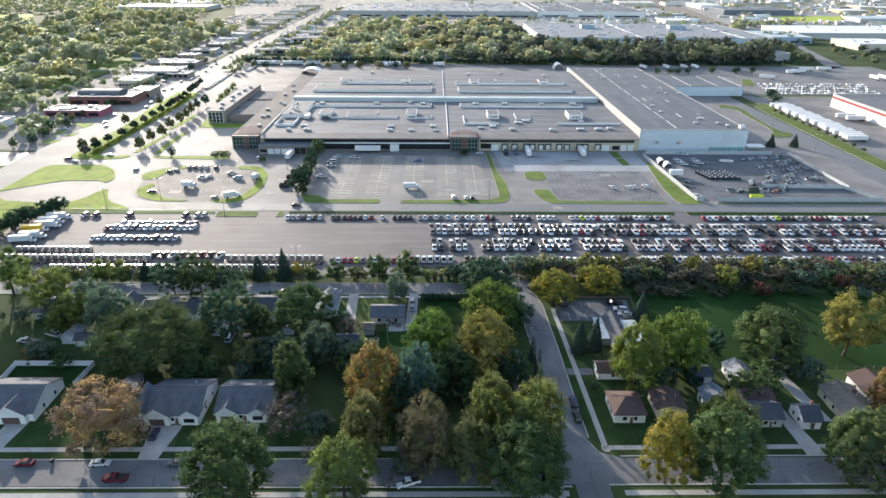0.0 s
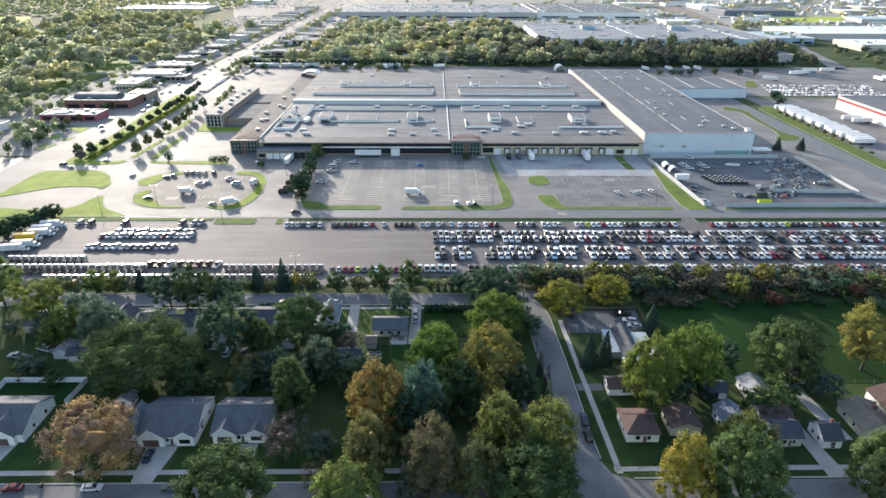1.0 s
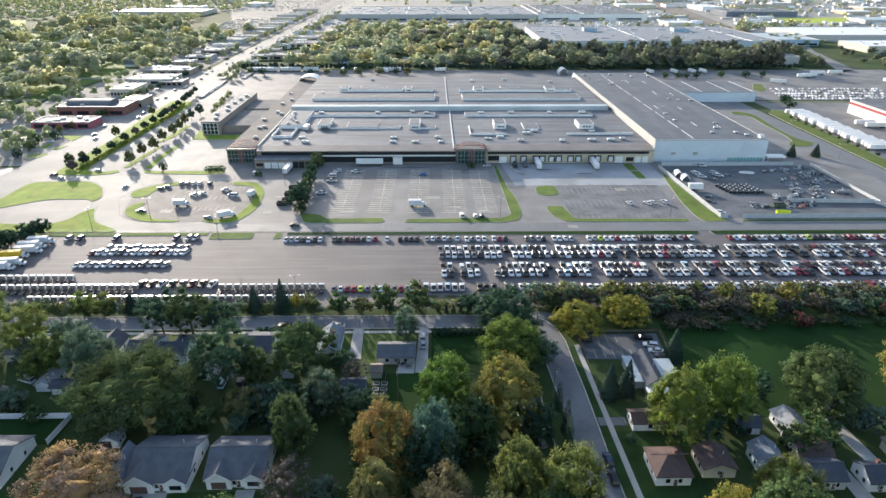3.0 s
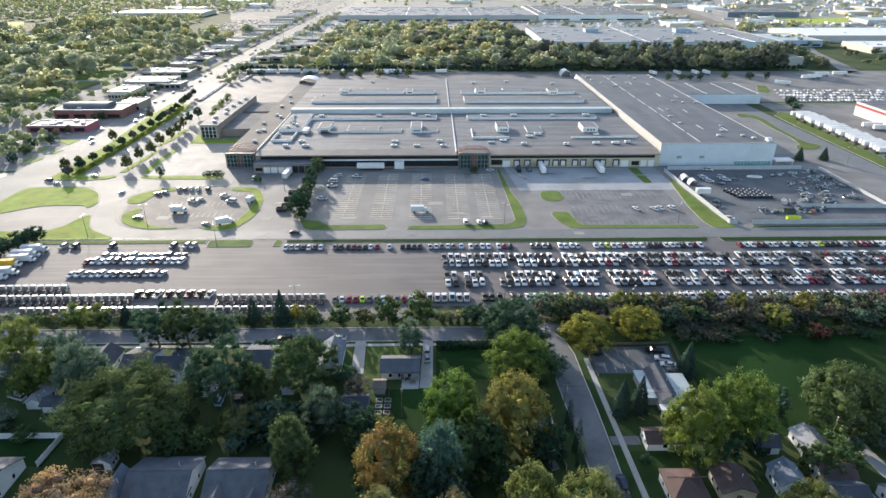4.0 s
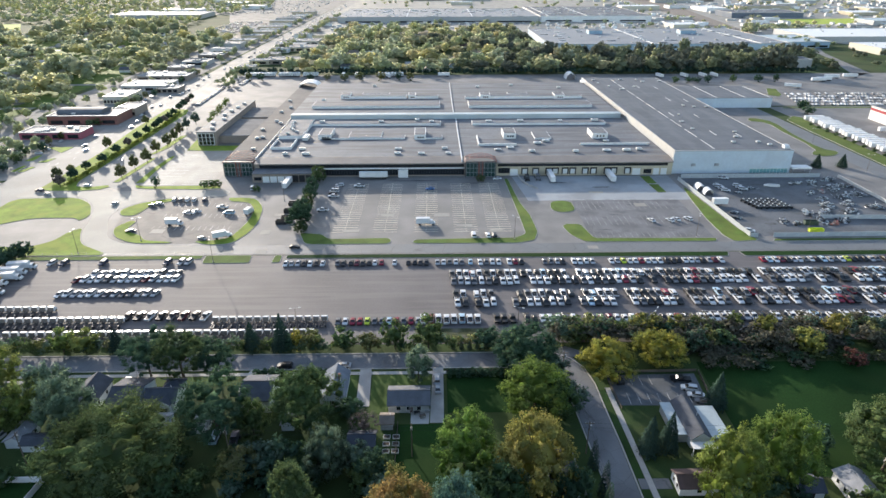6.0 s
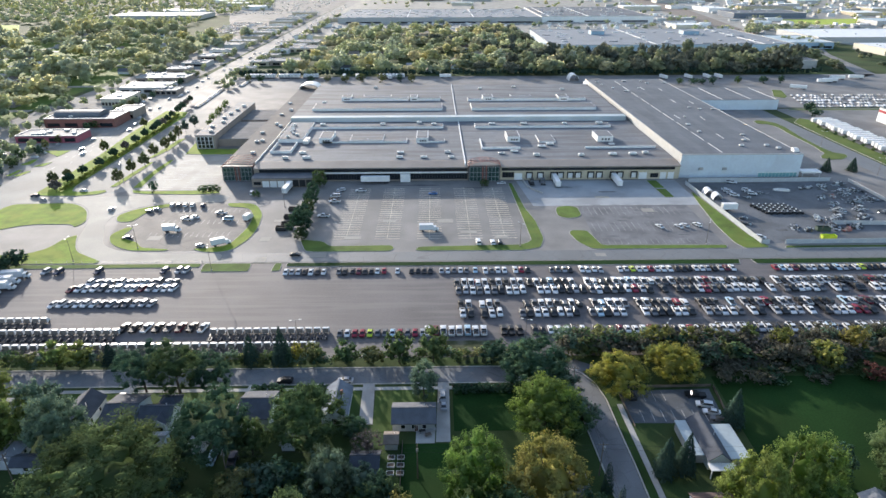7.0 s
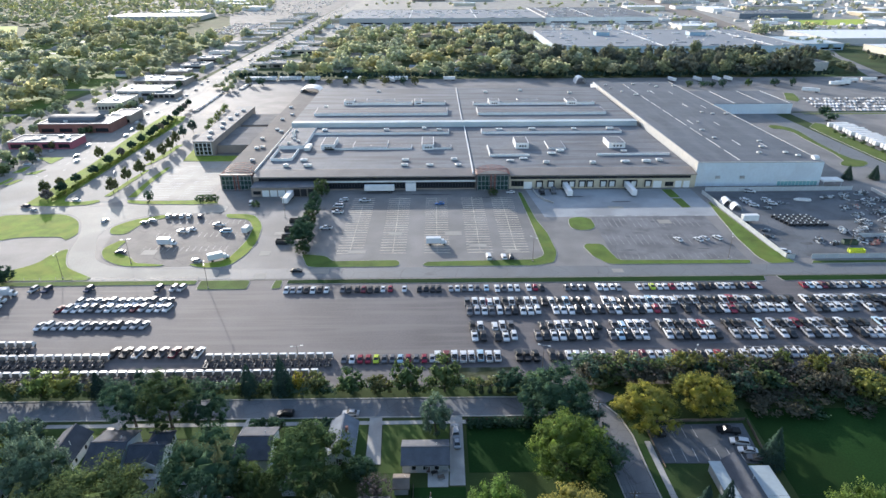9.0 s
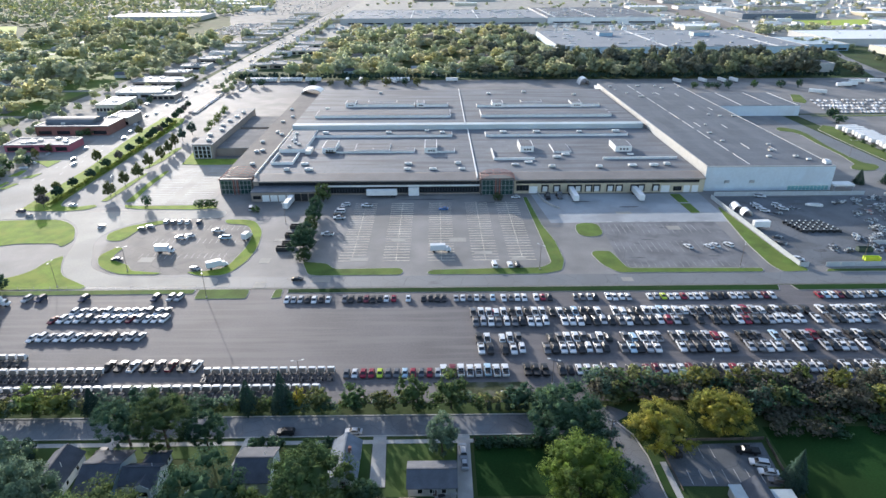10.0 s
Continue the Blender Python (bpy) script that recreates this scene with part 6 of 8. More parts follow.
def frustum(bm, x0, y0, y1, z0, x1, y2, y3, z1):
    """A cabin: half width x0 from y0 to y1 at z0, narrowing to x1 from y2 to y3 at z1."""
    v = [bm.verts.new(p) for p in ((-x0, y0, z0), (x0, y0, z0), (x0, y1, z0), (-x0, y1, z0), (-x1, y2, z1), (x1, y2, z1), (x1, y3, z1), (-x1, y3, z1))]
    for f in ((3, 2, 1, 0), (4, 5, 6, 7), (0, 1, 5, 4), (1, 2, 6, 5), (2, 3, 7, 6), (3, 0, 4, 7)):
        bm.faces.new([v[i] for i in f])


# half width, length profile (y, z) of the lower body, cabin, roof
FORMS = {
    "sedan": dict(w=0.9, prof=[(-2.3, 0.32), (2.25, 0.32), (2.38, 0.55), (2.2, 0.76), (1.0, 0.93), (-1.6, 1.0), (-2.3, 0.97), (-2.4, 0.6)], cab=(0.82, -1.9, 1.1, 0.93, 0.63, -1.15, 0.3, 1.42), wheel=(0.33, 0.22, 1.4)),
    "compact": dict(w=0.86, prof=[(-1.95, 0.32), (1.9, 0.32), (2.02, 0.55), (1.85, 0.78), (0.9, 0.95), (-1.4, 1.02), (-1.95, 1.0), (-2.05, 0.6)], cab=(0.79, -1.7, 0.95, 0.95, 0.62, -1.05, 0.25, 1.44), wheel=(0.31, 0.2, 1.2)),
    "suv": dict(w=0.95, prof=[(-2.3, 0.4), (2.25, 0.4), (2.36, 0.7), (2.2, 0.98), (1.1, 1.1), (-2.2, 1.12), (-2.36, 0.8)], cab=(0.88, -2.25, 1.15, 1.1, 0.72, -2.0, 0.35, 1.7), wheel=(0.37, 0.24, 1.42)),
    "pickup": dict(w=1.0, prof=[(-2.9, 0.5), (2.8, 0.5), (2.92, 0.8), (2.8, 1.1), (1.35, 1.2), (-2.9, 1.2), (-2.95, 0.8)], cab=(0.92, -0.75, 1.45, 1.18, 0.76, -0.55, 0.75, 1.86), wheel=(0.42, 0.27, 1.75)),
    "van": dict(w=0.98, prof=[(-2.7, 0.4), (2.55, 0.4), (2.65, 0.75), (2.45, 1.05), (1.75, 1.2), (-2.7, 1.2), (-2.75, 0.8)], cab=(0.93, -2.65, 1.85, 1.18, 0.8, -2.55, 1.1, 2.0), wheel=(0.38, 0.24, 1.65)),
}
FLEET = {}
CAR_WORDS = {"sedan": "sedan car", "compact": "compact car", "suv": "sport utility car", "pickup": "open-bed pickup truck", "van": "van"}


def car(form, colour, x, y, rz, where="parked in a row", group="", z=0.05):
    key = (form, colour)
    m = pose(x, y, z, 0, 0, rz)
    if key in FLEET:
        made = copy_thing(FLEET[key], m)
    else:
        made = thing(form if form in ("pickup", "van") else "car", 0, 0)
        made.matrix_basis = m
        f = FORMS[form]
        paint = M["car_" + colour]
        bm = bmnew()
        prism(bm, f["prof"], -f["w"], f["w"], "x")
        bmesh.ops.bevel(bm, geom=[e for e in bm.edges if abs(e.verts[0].co.x - e.verts[1].co.x) < 0.01], offset=0.08, segments=1, affect="EDGES")
        x0, y0, y1, z0, x1, y2, y3, z1 = f["cab"]
        frustum(bm, x1 + 0.01, y2 - 0.02, y3 + 0.02, z1 - 0.02, x1 - 0.07, y2 + 0.06, y3 - 0.06, z1 + 0.06)
        for sx in (-1, 1):
            for ya, yb in ((y0, y2), (y1, y3)):
                tube(bm, (sx * x0, ya, z0), (sx * x1, yb, z1), 0.045, 0.045, 4)
        part("body", bm, paint, made, f"{colour.replace('_', ' ')} painted body")
        bm = bmnew()
        frustum(bm, x0 - 0.02, y0, y1, z0, x1 - 0.01, y2, y3, z1)
        part("window_glass", bm, M["car_glass"], made, "dark glass")
        if form == "pickup":
            bm = bmnew()
            box(bm, -0.82, 0.82, -2.75, -0.85, 1.12, 1.215)
            part("bed_liner", bm, M["black"], made, "black bed liner")
        r, ww, wy = f["wheel"]
        wheels(made, r, ww, [(sx * (f["w"] - ww / 2 + 0.03), sy * wy) for sx in (-1, 1) for sy in (-1, 1)])
        FLEET[key] = made
    return tagged(made, f"{colour.replace('_', ' ')} {CAR_WORDS[form]} {where}", "car" if form in ("sedan", "suv", "compact") else form, group)


rc = random.Random(3)
MIX = ["white"] * 16 + ["black"] * 10 + ["grey"] * 4 + ["silver"] * 4 + ["red"] * 2 + ["dark_red"] * 2 + ["pale_blue"]


def park_row(x0, x1, y, rz, forms, step, group, where="parked in a row", colours=MIX, miss=0.0):
    x = x0
    while x < x1:
        if rc.random() >= miss:
            car(rc.choice(forms), rc.choice(colours), x + rc.uniform(-0.12, 0.12), y + rc.uniform(-0.25, 0.25), rz + rc.uniform(-1.5, 1.5), where, group)
        x += step


TRUCKS = ["pickup"] * 5 + ["suv"]
SMALL = ["compact", "compact", "sedan"]
G = "vehicles in the storage lot"
# row A, along the grass strip
for a, b in ((-69.5, -52.5), (-48.5, -44.5), (-43, -29.5), (-25, -24), (-19.5, -11), (-7.5, 3), (6, 8), (10, 19), (22, 27.5), (36.5, 45), (48.5, 58.5), (64, 86), (87, 112), (127, 150), (152, 176), (178, 208)):
    park_row(a, b, 266.4, 180, SMALL, 2.5, G, colours=MIX + ["lime", "blue", "red"])
# row B, two deep, tails together
for a, b, up, dn in ((-1.5, 4, 1, 1), (6.6, 23.4, 1, 1), (26.4, 46.4, 1, 1), (48.6, 73.4, 1, 1), (75.8, 95.4, 1, 1), (97.6, 117, 1, 1), (122, 150, 1, 1), (151, 205, 1, 1)):
    if up:
        park_row(a - 0.4, b, 256.0, 0, TRUCKS, 2.72, G, miss=0.05)
    if dn:
        park_row(a, b, 249.9, 180, TRUCKS, 2.72, G, miss=0.08)
car("sedan", "red", 5.6, 256.2, 0, group=G)
# row C
for a, b in ((-0.5, 2.5), (7, 14.5), (20.4, 59), (63.8, 81.4), (86, 92), (94.6, 98.4), (102, 118.6), (122.6, 152), (153, 198)):
    park_row(a - 0.4, b, 239.8, 0, TRUCKS, 2.72, G, miss=0.06)
    park_row(a, b, 233.6, 180, TRUCKS, 2.72, G, miss=0.1)
# row D, nearest
for k, c in enumerate(("grey", "white", "red", "red", "lime", "grey", "grey", "pale_blue", "red", "grey", "red", "silver")):
    car("compact", c, -42 + k * 2.5, 221.6, 180, "parked near the hedge", G)
for a, b, f in ((-12.8, 8, ["pickup"]), (12.6, 19.5, ["pickup"]), (23.2, 41, SMALL + ["pickup"]), (43.8, 84, SMALL), (86, 118, TRUCKS), (121, 160, SMALL + TRUCKS), (162, 190, TRUCKS)):
    park_row(a, b, 222.4, 0 if f == ["pickup"] else 180, f, 2.66, G, "parked near the hedge")
# rows at the west end
LIGHT = ["white"] * 12 + ["silver"] * 5 + ["grey"] * 3 + ["dark_red"]
for a, b, y in ((-147.6, -109, 253.9), (-143, -109.5, 258.9), (-148.2, -112.6, 242.6)):
    park_row(a, b, y, 168, ["sedan", "suv", "sedan"], 2.95, G, colours=LIGHT)
for x in (-165.4, -160.4, -144.6, -118.3, -112.6, -109.7):
    car("suv", rc.choice(("grey", "silver", "dark_blue", "white")), x, 268.6, 168, "parked by the grass strip", G)
for k, c in enumerate(("black", "black", "white", "black", "grey", "dark_red", "black")):
    car("pickup", c, -115.3 + k * 3.83, 226.2, -8, "parked near the hedge", G)
car("pickup", "white", -88.5, 225.9, -8, "parked near the hedge", G)

# bare cab-and-chassis trucks
CHASSIS = []


def chassis_truck(x, y, rz):
    if CHASSIS:
        return copy_thing(CHASSIS[0], pose(x, y, 0.05, 0, 0, rz))
    o = thing("chassis_truck", x, y, 0.05, rz, "white cab truck with a bare dark chassis frame", "truck", "row of chassis trucks")
    bm = bmnew()
    prism(bm, [(1.4, 0.5), (3.4, 0.5), (3.5, 1.0), (2.8, 1.35), (2.4, 2.2), (1.4, 2.3)], -1.05, 1.05, "x")
    bmesh.ops.bevel(bm, geom=bm.edges[:], offset=0.07, segments=1, affect="EDGES")
    part("cab", bm, M["car_white"], o, "white cab")
    bm = bmnew()
    frustum(bm, 0.98, 2.46, 2.84, 1.36, 0.86, 2.1, 2.52, 2.2)
    part("window_glass", bm, M["car_glass"], o, "dark glass")
    # Dark panel added to stand in for shade on the white cab's back.
    part("rear_panel", box(bmnew(), -0.98, 0.98, 1.33, 1.42, 0.7, 2.12), M["fascia"], o, "dark grey-brown panel for the shaded cab back")
    bm = bmnew()
    for sx in (-0.45, 0.45):
        box(bm, sx - 0.11, sx + 0.11, -3.2, 1.5, 0.62, 0.9)
    for yy in (-3.0, -1.2, 0.4):
        box(bm, -0.8, 0.8, yy - 0.12, yy + 0.12, 0.6, 0.82)
    box(bm, -0.95, -0.5, -0.6, 0.9, 0.45, 0.95)
    part("chassis_frame", bm, M["frame_grey"], o, "dark ladder frame")
    wheels(o, 0.42, 0.3, ((-0.95, 2.5), (0.95, 2.5)))
    wheels(o, 0.42, 0.5, ((-0.85, -1.9), (0.85, -1.9)))
    CHASSIS.append(o)
    return o


for a, b, y in ((-173.7, -116, 221.4), (-84, -44, 221.0), (-150, -48, 212.6), (-173, -142, 229)):
    n = int((b - a) / 2.86)
    for i in range(n + 1):
        chassis_truck(a + i * 2.86, y, rc.uniform(-2, 2))


# box trucks, trailers, tractors
LORRY = {}


def box_truck(x, y, rz, box_colour="white", where="parked in the lot", length=5.2):
    key = ("truck", box_colour, length)
    if key in LORRY:
        return copy_thing(LORRY[key], pose(x, y, 0.05, 0, 0, rz))
    o = thing("box_truck", x, y, 0.05, rz, f"{box_colour.replace('_', ' ')} box truck {where}", "truck")
    L = length
    bm = bmnew()
    box(bm, -1.22, 1.22, -L / 2 - 1.0, L / 2 - 1.0, 1.05, 3.5)
    bmesh.ops.bevel(bm, geom=bm.edges[:], offset=0.05, segments=1, affect="EDGES")
    part("cargo_box", bm, M["car_" + box_colour], o, "smooth cargo box")
    bm = bmnew()
    y0 = L / 2 - 0.9
    prism(bm, [(y0, 0.5), (y0 + 2.3, 0.5), (y0 + 2.4, 1.2), (y0 + 1.6, 1.45), (y0 + 1.25, 2.35), (y0, 2.4)], -1.05, 1.05, "x")
    bmesh.ops.bevel(bm, geom=bm.edges[:], offset=0.07, segments=1, affect="EDGES")
    part("cab", bm, M["car_white"], o, "white cab")
    bm = bmnew()
    frustum(bm, 0.99, y0 + 1.3, y0 + 1.66, 1.46, 0.88, y0 + 0.9, y0 + 1.36, 2.25)
    part("windscreen", bm, M["car_glass"], o, "dark glass")
    bm = bmnew()
    box(bm, -0.5, 0.5, -L / 2 - 0.9, y0, 0.65, 1.05)
    part("frame", bm, M["frame"], o)
    wheels(o, 0.45, 0.3, ((-0.95, y0 + 1.3), (0.95, y0 + 1.3)))
    wheels(o, 0.45, 0.55, ((-0.9, -L / 2 + 0.6), (0.9, -L / 2 + 0.6)))
    LORRY[key] = o
    return o


def trailer(x, y, rz, length=14.6, where="parked in a row", group="parked trailers"):
    """Nose to local +y."""
    key = ("trailer", length)
    m = pose(x, y, 0.05, 0, 0, rz)
    if key in LORRY:
        return tagged(copy_thing(LORRY[key], m), f"long white box trailer {where}", "trailer", group)
    o = thing("semi_trailer", 0, 0)
    o.matrix_basis = m
    tagged(o, f"long white box trailer {where}", "trailer", group)
    L = length
    bm = bmnew()
    box(bm, -1.28, 1.28, -L / 2, L / 2, 1.15, 4.0)
    bmesh.ops.bevel(bm, geom=bm.edges[:], offset=0.06, segments=1, affect="EDGES")
    part("cargo_box", bm, M["white"], o, "white smooth cargo box")
    bm = bmnew()
    box(bm, -1.2, 1.2, -L / 2 - 0.06, -L / 2 + 0.02, 1.2, 3.9)
    part("rear_door", bm, M["unit"], o, "pale rear door")
    bm = bmnew()
    box(bm, -0.5, 0.5, -L / 2 + 0.3, L / 2 - 1.2, 0.85, 1.15)
    for sx in (-0.45, 0.45):
        box(bm, sx - 0.08, sx + 0.08, L / 2 - 3.0, L / 2 - 2.8, 0, 1.1)
    part("frame", bm, M["frame"], o, "dark frame with landing legs")
    wheels(o, 0.5, 2.4, ((0, -L / 2 + 1.4), (0, -L / 2 + 2.7)))
    LORRY[key] = o
    return o


def tractor(x, y, rz, colour="white"):
    o = thing("truck_tractor", x, y, 0.05, rz, f"{colour.replace('_', ' ')} long-nosed truck tractor", "truck")
    bm = bmnew()
    prism(bm, [(-0.4, 0.7), (3.6, 0.7), (3.7, 1.5), (1.9, 1.9), (1.5, 3.1), (-0.4, 3.3)], -1.15, 1.15, "x")
    bmesh.ops.bevel(bm, geom=bm.edges[:], offset=0.1, segments=1, affect="EDGES")
    part("cab", bm, M["car_" + colour], o, "painted cab")
    bm = bmnew()
    frustum(bm, 1.06, 1.55, 1.98, 1.92, 0.96, 1.3, 1.62, 2.9)
    part("windscreen", bm, M["car_glass"], o, "dark glass")
    bm = bmnew()
    box(bm, -0.5, 0.5, -3.4, 0, 0.75, 1.05)
    part("frame", bm, M["frame"], o)
    wheels(o, 0.5, 0.32, ((-1.0, 2.8), (1.0, 2.8)))
    wheels(o, 0.5, 0.6, ((-0.9, -1.6), (0.9, -1.6), (-0.9, -2.8), (0.9, -2.8)))
    return o


for k, (x, y, c) in enumerate(((-177, 239.5, "white"), (-175, 243.5, "white"), (-178, 250.5, "yellow"), (-175, 255.0, "white"), (-176, 259.5, "white"), (-175, 264.5, "white"))):
    box_truck(x, y, -82, c, "parked under dark trees", 8.0)
box_truck(-13.0, 307.5, -88, "white", "standing in an empty car park", 6.4)
box_truck(-131.0, 309.0, -90, "white", "standing in a car park", 5.4)
box_truck(-104.0, 294.0, -60, "white", "standing in a car park", 6.0)
box_truck(-99.5, 322.5, -12, "white", "standing in a car park", 4.2)
for x, y, l in ((57.5, 371.0, 14.6), (91.3, 371.0, 14.6), (-89.2, 362.4, 12.2)):
    trailer(x, y, 180 if l > 13 else 176, l, "backed onto a dock", "trailers at the docks")
tractor(43.9, 371.5, 180, "black")
tractor(50.2, 372.5, 180, "grey")
trailer(-43.0, 375.2, 90, 16.0, "along the front wall", "trailers at the docks")
for i in range(22):
    trailer(-207 + i * 3.25 + (3 if i > 9 else 0) + (3 if i > 16 else 0), 716, 0, 8.2, "behind the plant", "trailers behind the plant")
for i in range(8):
    trailer(-66 + i * 3.5, 713, 0, 8.2, "behind the plant", "trailers behind the plant")
for x, y, a in ((230.6, 700, 12), (257, 701, 10), (277, 702, 8), (289.6, 703, 8), (-90, 712, 0), (-56, 706, 20), (3, 712, 90), (140, 660, 0), (-104, 712, 0)):
    trailer(x, y, a, 12.2, "behind the plant", "trailers behind the plant")
for i in range(21):
    trailer(285.4 + (i * 7 % 5) * 0.5 - i * 0.05, 404 + i * 5.1, 91, 14.6, "behind the grass bank", "trailers behind the bank")
for x, y, a in ((300, 380, 84), (318, 470, 90), (321, 462, 90), (334, 430, 90), (384, 672, 90), (392, 676, 88), (408, 690, 84), (430, 694, 84), (340, 640, 60), (452, 640, 0), (462, 642, 0), (470, 640, 0), (476, 560, 80)):
    trailer(x, y, a, 14.6, "in the trailer yard", "trailers in the yard")
# cars about the car parks and streets
for f, c, x, y, a, w in (
    ("pickup", "white", -49.6, 361, 86, "in the empty car park"), ("suv", "white", -60.5, 362.6, 88, "in the car park"), ("suv", "silver", -62, 357.0, 88, "in the car park"), ("van", "white", -62.2, 353, 88, "in the car park"),
    ("sedan", "black", -62.6, 349.5, 88, "in the car park"), ("pickup", "white", -61.4, 345, 88, "in the car park"), ("pickup", "white", -64.0, 325.6, 88, "in the car park"), ("sedan", "blue", -10.8, 356, 88, "in the car park"),
    ("sedan", "white", 27.2, 372, 95, "by the entrance"), ("van", "white", 9.0, 293.6, 4, "by a grass strip"), ("suv", "white", 15.4, 293.4, 4, "by a grass strip"), ("suv", "black", 18.4, 293.4, 4, "by a grass strip"),
    ("sedan", "black", -69.0, 282.6, -88, "driving along the road"), ("sedan", "white", 94.6, 309.6, 20, "in the side car park"), ("sedan", "white", 103.6, 309.4, 24, "in the side car park"), ("sedan", "white", 106.8, 310.6, 24, "in the side car park"), ("suv", "white", 112.7, 310.8, 24, "in the side car park"),
    ("sedan", "grey", -151.4, 334, 60, "in the car park"), ("sedan", "silver", -148.6, 336.4, 62, "in the car park"), ("suv", "silver", -143, 341.6, 8, "in the car park"), ("suv", "grey", -139.6, 341.4, 8, "in the car park"), ("suv", "white", -136.4, 341.6, 8, "in the car park"), ("suv", "white", -132.8, 341.4, 8, "in the car park"), ("suv", "dark_blue", -127.4, 341.2, 8, "in the car park"),
    ("pickup", "white", -129.0, 323.0, 80, "in the car park"), ("sedan", "white", -126.2, 325.6, 70, "in the car park"), ("pickup", "white", -115, 330.6, 86, "in the car park"), ("van", "pale_blue", -109.4, 322.6, 86, "in the car park"), ("sedan", "dark_blue", -148.0, 301.6, 86, "on the drive's edge"), ("sedan", "silver", -112.4, 292.8, 60, "in the car park"),
    ("van", "white", -107.4, 358.6, 10, "by the docks"), ("sedan", "silver", -213.9, 351.5, 60, "at the junction"), ("suv", "dark_blue", -221.2, 357, 80, "at the junction"), ("sedan", "white", -199.8, 365, 70, "in the long lot"), ("sedan", "silver", -171.6, 337, 0, "on the drive"),
):
    car(f, c, x, y, a, w, "cars about the car parks")
for f, c, x, y, a, w in (
    ("sedan", "dark_red", -99.6, 112.2, 92, "at the kerb"), ("sedan", "white", -81.2, 112.1, -86, "at the kerb"), ("pickup", "dark_red", -75.4, 107.2, 90, "at the kerb"), ("sedan", "grey", -62.8, 112.2, 90, "at the kerb"), ("sedan", "dark_blue", -72.4, 122.0, 4, "on a driveway"),
    ("pickup", "white", -6.4, 105.6, 110, "at the kerb"), ("suv", "grey", -9.6, 105.9, 100, "at the kerb"), ("suv", "dark_blue", 38.3, 134.4, 1, "at the kerb"), ("suv", "black", 38.0, 128.4, 1, "at the kerb"), ("suv", "black", -54.8, 196.6, 88, "at the kerb"), ("sedan", "silver", -37.0, 196.6, 88, "at the kerb"),
    ("suv", "silver", -8.4, 189.2, 2, "on a driveway"), ("sedan", "silver", -8.2, 185.0, 2, "on a driveway"), ("suv", "black", 45.2, 188.0, 10, "in a small lot"), ("pickup", "black", 63.6, 187.8, 82, "in a small lot"), ("suv", "white", 64.6, 183.6, 76, "in a small lot"), ("sedan", "white", 65.4, 180.6, 76, "in a small lot"), ("sedan", "grey", 66.4, 177.8, 70, "in a small lot"),
    ("pickup", "black", -100.0, 188.6, -8, "on a driveway"), ("van", "pale_blue", -66.2, 166.0, 0, "in a back yard"), ("pickup", "dark_blue", -61, 165.0, 6, "in a back yard"), ("suv", "grey", 22.4, 140.6, 20, "by a garage"), ("sedan", "white", -122.0, 160.0, 80, "in a back yard"), ("van", "white", -124.0, 168.0, 70, "in a back yard"), ("pickup", "silver", -130.0, 164.0, 80, "in a back yard"), ("sedan", "black", -88.0, 119.0, 30, "under a tree"), ("sedan", "silver", -83.0, 124.0, 30, "under a tree"), ("pickup", "black", -137, 210.5, 88, "at the lot's edge"),
):
    car(f, c, x, y, a, "parked " + w, "cars along the streets")


